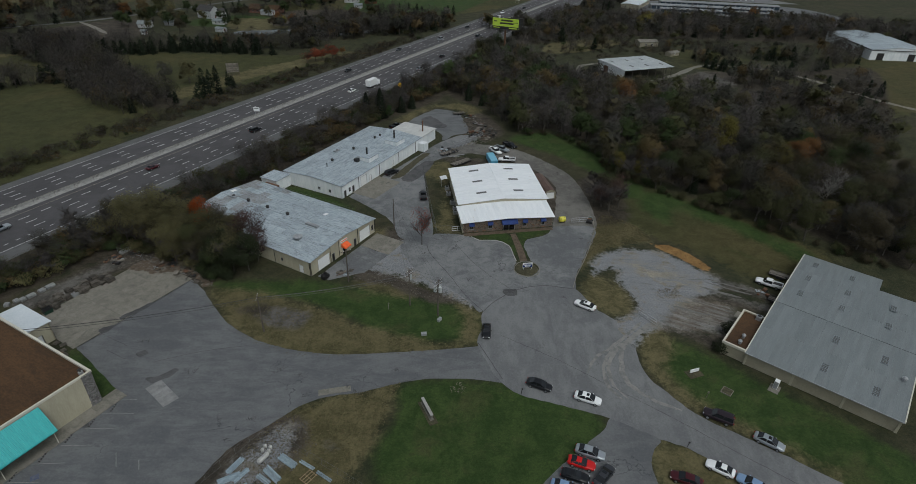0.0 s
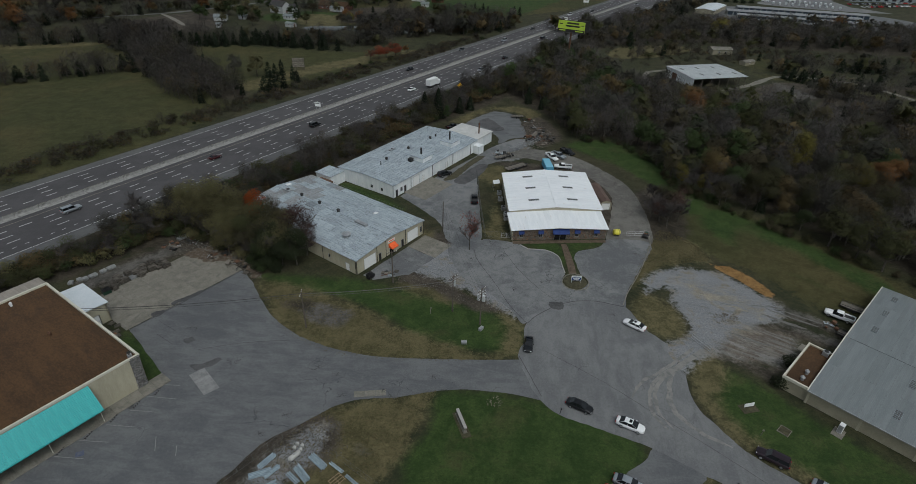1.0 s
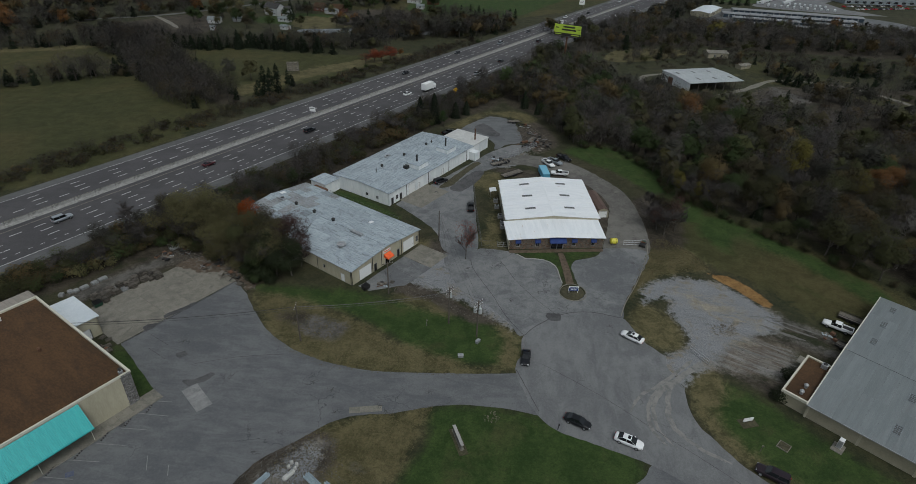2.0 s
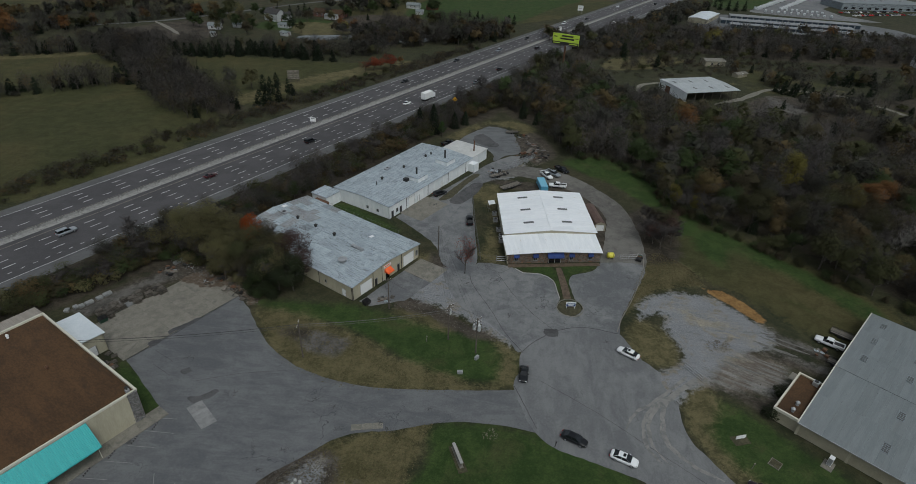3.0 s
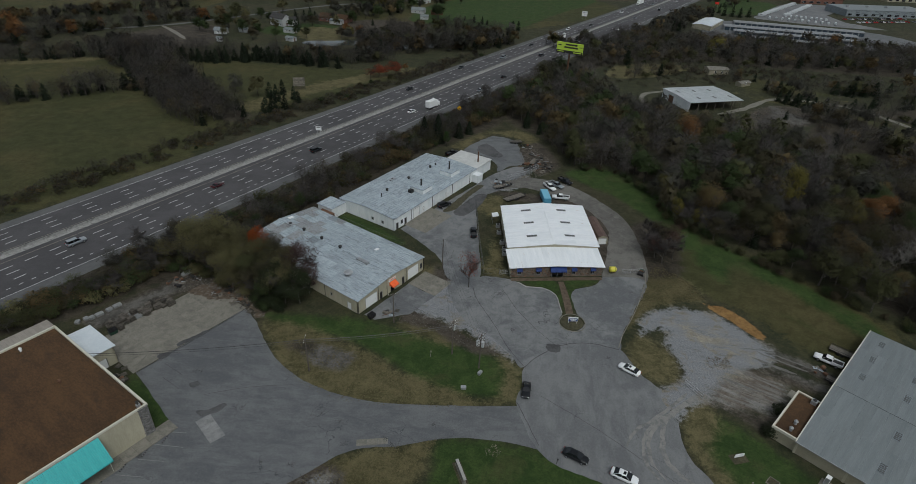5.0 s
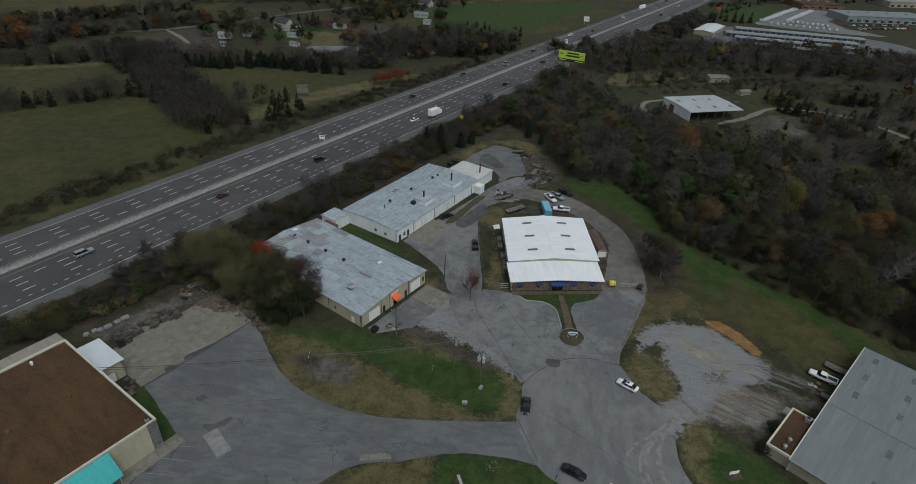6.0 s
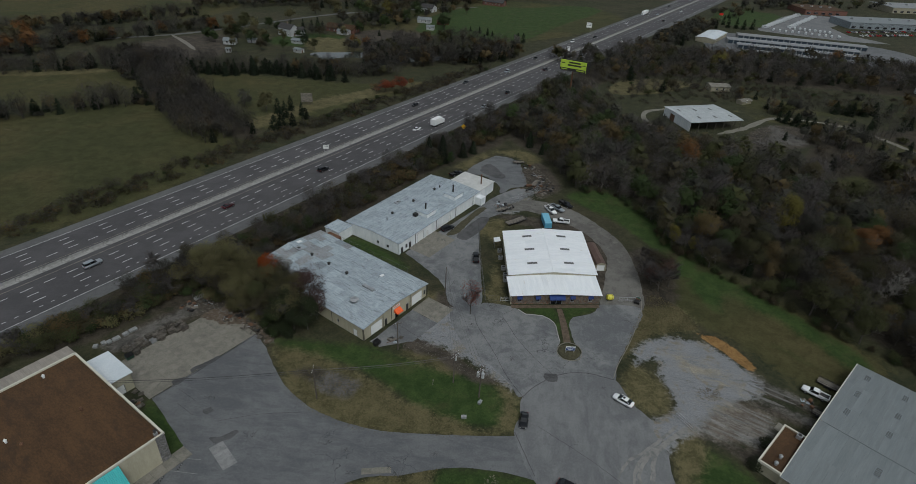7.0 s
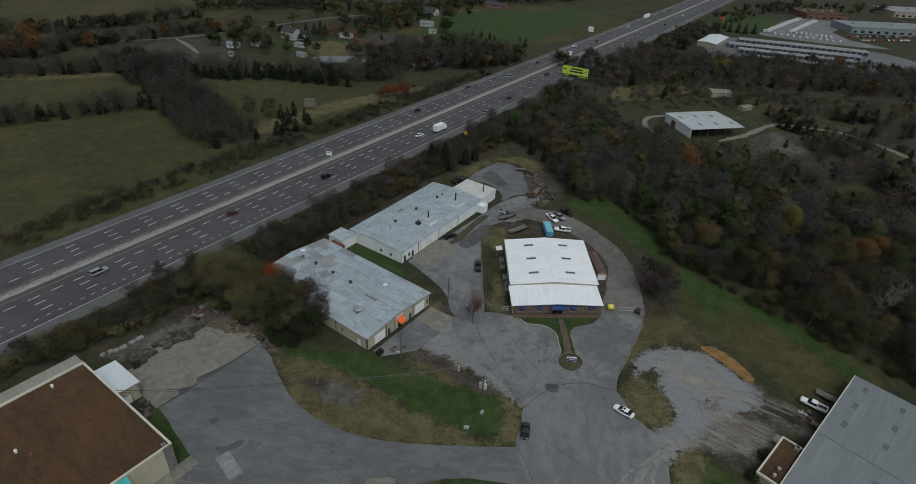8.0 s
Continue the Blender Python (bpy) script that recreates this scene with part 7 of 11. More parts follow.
chain_fence([(-6.2, 132.6), (-9.4, 151), (-12.6, 173)], 1.8, 3.0, "grey chain-link fence between yard and hall")
chain_fence([(-6.2, 132.6), (-2.0, 133.0)], 1.8, 3.0, "short grey chain-link fence beside the hall")
chain_fence([(-32.0, 64.3), (-14.9, 54.7), (-6, 49)], 1.6, 3.2, "thin wire fence across rough grass", 0.6)
chain_fence([(-32.0, 64.3), (-36.4, 57), (-41, 50)], 1.6, 3.2, "thin wire fence along the lot's edge", 0.6)
chain_fence([(-84.5, 117), (-72, 112.6)], 1.8, 2.6, "leaning chain-link fence at the yard's end")
chain_fence([(-30.5, 141.5), (-58, 156)], 1.5, 3.5, "low chain-link fence on the grass strip between workshops")


def gate(x0, y0, x1, y1, label):
    root = thing("gate", pose(x0, y0, 0, 0, 0, math.degrees(math.atan2(y1 - y0, x1 - x0))), label, "gate")
    l = math.hypot(x1 - x0, y1 - y0)
    for a, b in (((0, 0, 0.15), (0, 0, 1.5)), ((l, 0, 0.15), (l, 0, 1.5)), ((0, 0, 0.2), (l, 0, 0.2)), ((0, 0, 1.45), (l, 0, 1.45)), ((0, 0, 0.85), (l, 0, 0.85)), ((l / 2, 0, 0.2), (l / 2, 0, 1.45))):
        rod("gate_tube", a, b, 0.05, 0.05, M["metal_gray"], root, n=6)


gate(-1.9, 132.9, 0.9, 133.5, "grey tube gate beside the hall")
gate(31.5, 139.6, 36.2, 140.6, "low grey tube gate across the drive")
gate(40.2, 99.2, 43.0, 95.4, "low tube gate at the gravel lot's mouth")


# ---- things round the hall ----
def hall_sign():
    root = thing("monument_sign", pose(17.0, 115.4, 0, 0, 0, 8), "small white and blue sign board on two posts", "sign")
    box("board", -1.2, 1.2, -0.06, 0.06, 0.7, 2.0, M["white_paint"], root, bevel=0.02)
    box("blue_panel", -1.12, 1.12, -0.075, -0.055, 0.76, 1.55, M["blue_cloth"], root)
    for z, w in ((1.72, 0.9), (1.3, 0.8), (1.05, 0.6)):
        box("text_bar", -w, w, -0.09, -0.072, z - 0.07, z + 0.07, M["blue_cloth"] if z > 1.6 else M["white_paint"], root)
    for s in (-1.0, 1.0):
        rod("post", (s, 0, 0), (s, 0, 0.75), 0.06, 0.06, M["white_paint"], root)


hall_sign()


def tank():
    root = thing("water_tank", pose(28.9, 139.8, 0.0, 0, 0, 12), "yellow plastic tank lying on a cradle", "tank")
    bm = bmesh.new()
    yel = paint("yellow_plastic", (0.62, 0.56, 0.06), 0.5)
    for a, b, r0, r1 in ((-0.9, -0.75, 0.6, 0.8), (-0.75, 0.75, 0.8, 0.8), (0.75, 0.9, 0.8, 0.6)):
        add_rod(bm, (a, 0, 1.0), (b, 0, 1.0), r0, r1, 14)
    part("barrel", bm, yel, root)
    for x in (-0.5, 0.5):
        box("cradle", x - 0.08, x + 0.08, -0.7, 0.7, 0.0, 0.5, M["wood"], root)
        rod("band", (x - 0.03, 0, 1.0), (x + 0.03, 0, 1.0), 0.815, 0.815, M["metal_dark"], root, n=14)


tank()


def utv():
    root = thing("utility_cart", pose(36.8, 140.4, 0, 0, 0, 70), "small dark utility cart with a cargo box", "vehicle")
    box("chassis", -1.4, 1.3, -0.65, 0.65, 0.35, 0.65, M["metal_dark"], root, bevel=0.05)
    box("cargo_box", -1.5, -0.2, -0.7, 0.7, 0.65, 1.0, M["metal_dark"], root, bevel=0.03)
    box("seat", -0.15, 0.25, -0.55, 0.55, 0.65, 1.15, M["rust"], root, bevel=0.05)
    box("hood", 0.7, 1.35, -0.5, 0.5, 0.65, 0.9, CAR_PAINT["green"], root, bevel=0.08)
    for x in (-0.95, 0.9):
        for s in (-1, 1):
            rod("wheel", (x, s * 0.55, 0.3), (x, s * 0.78, 0.3), 0.3, 0.3, M["tyre"], root, n=12)
    for s in (-0.6, 0.6):
        rod("roll_bar", (0.3, s, 0.65), (0.1, s, 1.8), 0.03, 0.03, M["metal_gray"], root, n=6)
    rod("roll_bar", (0.1, -0.6, 1.8), (0.1, 0.6, 1.8), 0.03, 0.03, M["metal_gray"], root, n=6)


utv()


def barn_shed():
    root = thing("garden_shed", pose(25.6, 154.0, 0, 0, 0, 12.6), "brown gambrel-roofed garden shed with a pale door", "shed")
    W, L = 3.4, 11.8
    prof = [(0, 2.0), (0.35, 2.7), (W / 2, 3.15), (W - 0.35, 2.7), (W, 2.0)]
    wall("wall", root, (0, 0), (W, 0), [(0, 2.0), (0.35, 2.65), (W / 2, 3.1), (W - 0.35, 2.65), (W, 2.0)], M["wall_tan"], [(0.5, 2.9, -0.1, 2.0)], 0.12)
    wall("wall", root, (W, L), (0, L), [(0, 2.0), (0.35, 2.65), (W / 2, 3.1), (W - 0.35, 2.65), (W, 2.0)], M["wall_tan"], (), 0.12)
    wall("wall", root, (W, 0), (W, L), [(0, 2.0), (L, 2.0)], M["wall_tan"], (), 0.12)
    wall("wall", root, (0, L), (0, 0), [(0, 2.0), (L, 2.0)], M["wall_tan"], (), 0.12)
    brown = surface("brown_sheet_roof", (0.075, 0.045, 0.035), (0.12, 0.075, 0.06), 0.4, 5, 0.6)
    for (xa, za), (xb, zb) in zip(prof, prof[1:]):
        slab_under(root, [(xa, -0.15, za), (xb, -0.15, zb), (xb, L + 0.15, zb), (xa, L + 0.15, za)], brown, 0.06, "roof_panel")
    add_door(root, at_wall(W / 2, 0, 0, 0), 2.4, 2.0, M["white_paint"], "pale green-grey double door", 1)


barn_shed()


def ac_unit(x, y, turn, s=1.0, label="grey outdoor cooling unit on a small pad"):
    root = thing("outdoor_unit", pose(x, y, 0, 0, 0, turn), label, "cooling unit", "outdoor units beside the hall")
    box("pad", -0.75 * s, 0.75 * s, -0.75 * s, 0.75 * s, 0, 0.1, M["concrete"], root)
    box("casing", -0.6 * s, 0.6 * s, -0.6 * s, 0.6 * s, 0.1, 1.1 * s, M["metal_gray"], root, bevel=0.03)
    rod("fan_grille", (0, 0, 1.1 * s), (0, 0, 1.14 * s), 0.45 * s, 0.45 * s, M["metal_dark"], root, n=14)


ac_unit(-41.5, 139.5, 62, 1.3, "pale ground-standing cooling unit beside the workshop wall")
for x, y in ((-4.2, 158.5), (-3.6, 154.6), (-2.3, 148.9), (-1.4, 145.3), (-1.2, 143.0)):
    ac_unit(x, y, 12.6)


def lean_canopy():
    root = thing("side_canopy", pose(-6.4, 161.6, 0, 0, 0, 12.6), "small pale metal canopy beside the hall wall", "canopy")
    slab_under(root, [(0, -1.2, 2.4), (2.0, -1.2, 2.7), (2.0, 1.4, 2.7), (0, 1.4, 2.4)], M["roof_white"], 0.06, "roof")
    for y in (-1.1, 1.3):
        rod("post", (0.1, y, 0), (0.1, y, 2.4), 0.05, 0.05, M["metal_gray"], root)


lean_canopy()


# ---- things on the lawns ----
M["clod_stone"] = surface("brown_field_stone", (0.07, 0.06, 0.045), (0.17, 0.15, 0.115), 2, 6, 0.9, vary=0.5)


def lawn_things():
    root = thing("monument_sign", pose(-4.6, 69.6, 0, 0, 0, -64), "long low pale stone sign wall on the lawn", "sign")
    box("base", -2.3, 2.3, -0.35, 0.35, 0, 0.25, M["concrete"], root, bevel=0.03)
    box("mulch_bed", -2.6, 3.2, -0.8, 0.8, 0, 0.06, M["mulch"], root)
    box("panel", -2.1, 2.1, -0.2, 0.2, 0.25, 1.2, M["concrete"], root, bevel=0.04)
    for x, l in ((-1.2, 1.2), (0.5, 1.6)):
        box("text_bar", x - l / 2, x + l / 2, -0.215, -0.2, 0.55, 0.9, M["metal_dark"], root)
    box("cap", -2.25, 2.25, -0.28, 0.28, 1.2, 1.35, M["pale_concrete"], root, bevel=0.03)
    root = thing("monument_sign", pose(46.4, 81.2, 0, 0, 0, 20), "small pale sign board on a mulch bed", "sign")
    box("board", -1.0, 1.0, -0.06, 0.06, 0.35, 1.15, M["white_paint"], root, bevel=0.02)
    for s in (-0.8, 0.8):
        rod("post", (s, 0, 0), (s, 0, 0.4), 0.06, 0.06, M["wood"], root)
    box("bed", -1.6, 1.6, -1.2, 0.9, 0, 0.07, M["mulch"], root, bevel=0.02)
    root = thing("planter_bed", pose(51.1, 76.6, 0, 0, 0, -41), "square timber-edged planter bed with a small dark shrub", "planter")
    for a in ((-0.95, 0.95, -0.95, -0.83), (-0.95, 0.95, 0.83, 0.95), (-0.95, -0.83, -0.83, 0.83), (0.83, 0.95, -0.83, 0.83)):
        box("edging", a[0], a[1], a[2], a[3], 0, 0.18, M["wood"], root)
    box("soil", -0.83, 0.83, -0.83, 0.83, 0, 0.1, M["mulch"], root)
    root = thing("utility_cabinet", pose(60.6, 77.9, 0, 0, 0, -41), "tall pale utility cabinet on a concrete pad", "cabinet")
    box("pad", -0.9, 0.9, -1.5, 0.9, 0, 0.1, M["concrete"], root)
    box("casing", -0.4, 0.4, -0.4, 0.6, 0.1, 1.9, M["white_paint"], root, bevel=0.03)
    box("door", -0.34, 0.34, -0.43, -0.4, 0.2, 1.8, M["metal_gray"], root)
    for x, y, h, mt, word in ((46.6, 74.9, 1.4, "wood", "short leaning wooden stake in the lawn"), (12.4, 74.4, 1.3, "metal_dark", "short dark marker post at the kerb"), (39.4, 63.6, 1.2, "metal_dark", "short dark mailbox post at the street's edge"), (-15.0, 98.2, 1.6, "wood", "thin leaning wooden stake on the island")):
        r = thing("marker_post", pose(x, y, 0), word, "post")
        rod("post", (0, 0, 0), (0.12, 0, h), 0.06, 0.05, M[mt], r)
        box("cap", -0.02, 0.26, -0.1, 0.1, h - 0.15, h + 0.12, M[mt], r)
    for x, y, turn in ((-6.6, 89.9, 10), (-3.6, 94.7, 60)):
        r = thing("utility_box", pose(x, y, 0, 0, 0, turn), "low pale green utility box on the grass", "utility box")
        box("casing", -0.55, 0.55, -0.3, 0.3, 0, 0.6, M["metal_gray"], r, bevel=0.05)
        box("lid", -0.58, 0.58, -0.33, 0.33, 0.6, 0.68, M["metal_gray"], r, bevel=0.02)
    rng = random.Random(9)
    ring = thing("stone_ring", pose(0.6, 75.4, 0), "rough ring of small field stones on the lawn", "stones")
    for k in range(60):
        a, d = rng.uniform(0, math.tau), 1.5 * math.sqrt(rng.uniform(0.05, 1))
        bm = bmesh.new()
        bmesh.ops.create_icosphere(bm, subdivisions=1, radius=rng.uniform(0.06, 0.14))
        for v in bm.verts:
            v.co *= rng.uniform(0.8, 1.2)
            v.co.z *= 0.6
        part("stone", bm, M["clod_stone"], ring).matrix_basis = Matrix.Translation((d * math.cos(a), d * math.sin(a), 0.06))


lawn_things()


# ---- steel stock and scrap ----
M["steel_pale"] = surface("pale_blue_grey_steel", (0.20, 0.26, 0.30), (0.34, 0.42, 0.47), 1, 6, 0.5, 0.2, vary=0.4)


def beam_stack(x, y, turn, l, rows, layers, label):
    root = thing("steel_stack", pose(x, y, 0, 0, 0, turn), label, "steel stack", "stacks of steel sections")
    bm = bmesh.new()
    ring = [(-0.11, 0), (0.11, 0), (0.11, 0.03), (0.02, 0.05), (0.02, 0.16), (0.07, 0.2), (-0.07, 0.2), (-0.02, 0.16), (-0.02, 0.05), (-0.11, 0.03)]
    ends = [[bm.verts.new((sx * l / 2, y, z)) for y, z in ring] for sx in (-1, 1)]
    for k in range(len(ring)):
        bm.faces.new((ends[0][k], ends[0][(k + 1) % len(ring)], ends[1][(k + 1) % len(ring)], ends[1][k]))
    bm.faces.new(ends[0])
    bm.faces.new(ends[1][::-1])
    bmesh.ops.recalc_face_normals(bm, faces=bm.faces[:])
    me = bpy.data.meshes.new("beam")
    bm.to_mesh(me)
    bm.free()
    rng = random.Random(int(x * 13))
    for j in range(layers):
        for i in range(rows):
            piece("beam", me, M["steel_pale"], root, m=pose(rng.uniform(-0.15, 0.15), (i - rows / 2) * 0.30, 0.12 + j * 0.23))
    for sx in (-l * 0.3, l * 0.3):
        box("bearer", sx - 0.06, sx + 0.06, -rows * 0.15, rows * 0.15, 0, 0.12, M["wood"], root)


for b in ((-26.1, 58.4, -33, 3.4, 4, 2), (-22.9, 57.9, -29, 2.9, 2, 1), (-19.7, 55.9, -32, 3.0, 2, 1), (-27.8, 55.9, -39, 3.4, 4, 2), (-28.9, 55.0, -33, 2.6, 3, 1), (-34.3, 57.2, 62, 3.0, 3, 2), (-32.8, 55.6, 58, 2.8, 3, 1), (-34.4, 55.0, 30, 3.4, 4, 1), (-32.5, 53.0, 40, 3.0, 3, 1)):
    beam_stack(*b, "stack of pale grey steel sections on bare ground")


def gas_tank():
    root = thing("gas_tank", pose(-30.1, 58.5, 0, 0, 0, 60), "white steel gas tank lying on rough gravel", "tank")
    bm = bmesh.new()
    for a, b, r0, r1 in ((-1.1, -0.85, 0.2, 0.42), (-0.85, 0.85, 0.42, 0.42), (0.85, 1.1, 0.42, 0.2)):
        add_rod(bm, (a, 0, 0.6), (b, 0, 0.6), r0, r1, 14)
    part("barrel", bm, M["dull_white"], root)
    for x in (-0.6, 0.6):
        box("cradle", x - 0.07, x + 0.07, -0.35, 0.35, 0.0, 0.3, M["metal_dark"], root)
    rod("valve_dome", (0, 0, 1.0), (0, 0, 1.2), 0.14, 0.12, M["metal_gray"], root)
    for x, y in ((-30.6, 61.0), (-29.7, 60.8), (-29.7, 60.0), (-30.8, 60.2)):
        c = thing("gas_cylinder", pose(x, y, 0), "small white gas cylinder standing on gravel", "gas cylinder", "white gas cylinders")
        bm = bmesh.new()
        add_rod(bm, (0, 0, 0), (0, 0, 0.5), 0.27, 0.29, 12)
        add_rod(bm, (0, 0, 0.5), (0, 0, 0.66), 0.29, 0.12, 12)
        part("body", bm, M["dull_white"], c)
        rod("valve", (0, 0, 0.66), (0, 0, 0.78), 0.06, 0.05, M["metal_gray"], c)
    f = thing("timber_frame", pose(-22.2, 55.6, 0, 0, 0, 55), "pale bare timber frame lying on dry grass", "timber")
    for k in range(4):
        box("rail", -1.1, 1.1, -0.75 + 0.5 * k, -0.66 + 0.5 * k, 0.1, 0.18, M["new_wood"], f)
    for x in (-1.0, 0.0, 1.0):
        box("crossbar", x - 0.05, x + 0.05, -0.85, 0.95, 0.0, 0.1, M["new_wood"], f)


M["dull_white"] = paint("dull_white_enamel", (0.42, 0.42, 0.40), 0.5, dirt=0.4)
M["new_wood"] = surface("pale_sawn_timber", (0.20, 0.145, 0.085), (0.30, 0.225, 0.14), 1, 7, 0.85, vary=0.3)
gas_tank()


def pallet_mesh():
    """Deck boards on three bearers, as one comb-shaped section."""
    prof = []
    for k in range(6):
        y = -0.5 + k * 0.18
        prof += [(y, 0.125), (y, 0.15), (y + 0.12, 0.15), (y + 0.12, 0.125)]
    prof += [(0.52, 0.125), (0.52, 0.02), (0.43, 0.02), (0.43, 0.105), (0.05, 0.105), (0.05, 0.02), (-0.05, 0.02), (-0.05, 0.105), (-0.43, 0.105), (-0.43, 0.02), (-0.5, 0.02)]
    bm = bmesh.new()
    a = [bm.verts.new((-0.6, y, z)) for y, z in prof]
    b = [bm.verts.new((0.6, y, z)) for y, z in prof]
    for k in range(len(prof)):
        bm.faces.new((a[k], a[(k + 1) % len(prof)], b[(k + 1) % len(prof)], b[k]))
    bm.faces.new(a)
    bm.faces.new(b[::-1])
    bmesh.ops.recalc_face_normals(bm, faces=bm.faces[:])
    return bm


PALLET = bpy.data.meshes.new("pallet_board")
bm = pallet_mesh()
bm.to_mesh(PALLET)
bm.free()


def pallet_stack(x, y, turn, n, group):
    rng = random.Random(int(x * 31 + y * 7))
    root = thing("pallet_stack", pose(x, y, 0.03, 0, 0, turn), "untidy stack of weathered wooden pallets", "pallets", group)
    for k in range(n):
        piece("pallet", PALLET, M["pallet_wood"], root, m=pose(rng.uniform(-0.06, 0.06), rng.uniform(-0.06, 0.06), k * 0.152, 0, 0, rng.uniform(-6, 6)))


rng = random.Random(17)
for k in range(44):
    s = rng.random()
    o = rng.uniform(-2.0, 2.0)
    pallet_stack(-88.6 + 7.4 * s - 0.88 * o, 94.6 + 12.4 * s + 0.47 * o, 62 + rng.uniform(-14, 14), rng.randrange(3, 9), "pallet stacks along the concrete yard")
for x, y in ((-75.8, 80.6), (-76.8, 82.0), (-78.2, 81.4), (-77.8, 83.6), (-79.4, 84.0), (-25.8, 112.6), (-62.5, 108.5), (-60.6, 106.0), (-66, 111.5)):
    pallet_stack(x, y, rng.uniform(0, 90), rng.randrange(1, 4), "pallets lying about")


M["wrap"] = surface("dusty_plastic_wrap", (0.15, 0.155, 0.155), (0.27, 0.275, 0.275), 1, 5, 0.5)


def wrapped_bundle(x, y, turn, l):
    l *= 0.8
    root = thing("wrapped_bundle", pose(x, y, 0, 0, 0, turn), "pale plastic-wrapped bundle on the ground", "bundle", "wrapped bundles beside the shed")
    box("load", -l / 2, l / 2, -0.6, 0.6, 0.12, 0.75, M["wrap"], root, bevel=0.12)
    box("bearer", -l / 2, l / 2, -0.5, 0.5, 0, 0.12, M["wood"], root)


for x, y, t, l in ((-97.0, 95.2, 20, 1.3), (-95.9, 96.6, 60, 1.3), (-94.9, 97.2, 62, 1.4), (-94.0, 98.6, 60, 2.2), (-92.9, 100.6, 62, 1.7), (-92.1, 102.3, 58, 2.4), (-83.2, 117.9, 62, 3.4)):
    wrapped_bundle(x, y, t, l)


def dumpster(x, y, turn, label):
    root = thing("dumpster", pose(x, y, 0.03, 0, 0, turn), label, "dumpster")
    bm = bmesh.new()
    root.scale = (0.85, 0.85, 0.85)
    v0 = [bm.verts.new(p) for p in ((-0.95, -0.6, 0.1), (0.95, -0.6, 0.1), (0.95, 0.6, 0.1), (-0.95, 0.6, 0.1))]
    v1 = [bm.verts.new(p) for p in ((-1.0, -0.85, 1.2), (1.0, -0.85, 1.2), (1.0, 0.75, 1.5), (-1.0, 0.75, 1.5))]
    for k in range(4):
        bm.faces.new((v0[k], v0[(k + 1) % 4], v1[(k + 1) % 4], v1[k]))
    bm.faces.new(v0[::-1])
    part("bin", bm, M["metal_dark"] if x > -60 else CAR_PAINT["green"], root)
    for s in (-0.5, 0.5):
        bm = bmesh.new()
        v = [bm.verts.new(p) for p in ((s - 0.49, -0.88, 1.22), (s + 0.49, -0.88, 1.22), (s + 0.49, 0.77, 1.53), (s - 0.49, 0.77, 1.53))]
        bm.faces.new(v)
        bmesh.ops.solidify(bm, geom=bm.faces[:], thickness=0.05)
        part("lid", bm, M["metal_dark"], root)
    for s in (-1.06, 1.06):
        box("lift_sleeve", s - 0.06, s + 0.06, -0.5, 0.5, 0.75, 0.9, M["metal_dark"], root)


dumpster(-31.2, 109.0, 62, "dark steel dumpster at the workshop corner")
dumpster(-86.9, 93.3, 60, "dark green steel dumpster beside the shed")


def scrap_pile(x, y, spread_r, n, seed, label):
    """Bars, sheets, boards and boxes thrown together."""
    r = random.Random(seed)
    root = thing("scrap_pile", pose(x, y, 0), label, "scrap", "scrap piles in the yards")
    for k in range(n):
        a, d = r.uniform(0, math.tau), spread_r * math.sqrt(r.random())
        px, py = d * math.cos(a), d * math.sin(a)
        bm = bmesh.new()
        t = r.random()
        if t < 0.45:
            l = r.uniform(0.8, 2.6)
            add_box(bm, -l / 2, l / 2, -0.06, 0.06, 0.0, 0.10)
            name, mt = "scrap_bar", r.choice(("rust", "metal_dark", "wood", "wood", "metal_gray"))
        elif t < 0.7:
            add_box(bm, -r.uniform(0.3, 0.9), r.uniform(0.3, 0.9), -0.45, 0.45, 0.0, 0.05)
            name, mt = "scrap_sheet", r.choice(("rust", "wood", "wood", "metal_dark", "roof_old"))
        else:
            w = r.uniform(0.25, 0.6)
            add_box(bm, -w, w, -w * 0.8, w * 0.8, 0.0, w * 1.1)
            bmesh.ops.bevel(bm, geom=bm.edges[:], offset=0.04, segments=1, affect="EDGES")
            name, mt = "scrap_box", r.choice(("metal_dark", "metal_dark", "wood", "rust", "bed"))
        part(name, bm, M[mt], root).matrix_basis = pose(px, py, r.uniform(0.02, 0.35), r.uniform(-8, 8), r.uniform(-12, 12), r.uniform(0, 180))


for x, y, rr, n, sd in ((4.0, 206, 3.0, 26, 1), (8.0, 203.5, 2.6, 24, 2), (8.6, 212, 3.2, 26, 3), (4.6, 218, 3.0, 22, 4), (-3.4, 189.5, 2.2, 18, 5), (-6.8, 190.5, 1.8, 12, 6), (-83.4, 114, 2.4, 20, 7), (-80.0, 117.2, 2.2, 16, 8), (-70.5, 112.5, 2.6, 16, 9), (-64, 108.6, 2.4, 14, 10), (2.5, 226, 2.5, 14, 11), (-27.6, 111.2, 1.3, 9, 12), (71.5, 108.0, 1.6, 8, 13), (-77, 79.8, 1.6, 10, 14), (11.0, 207.5, 2.4, 16, 15)):
    scrap_pile(x, y, rr, n, sd, "rusty heap of scrap metal, boards and boxes")


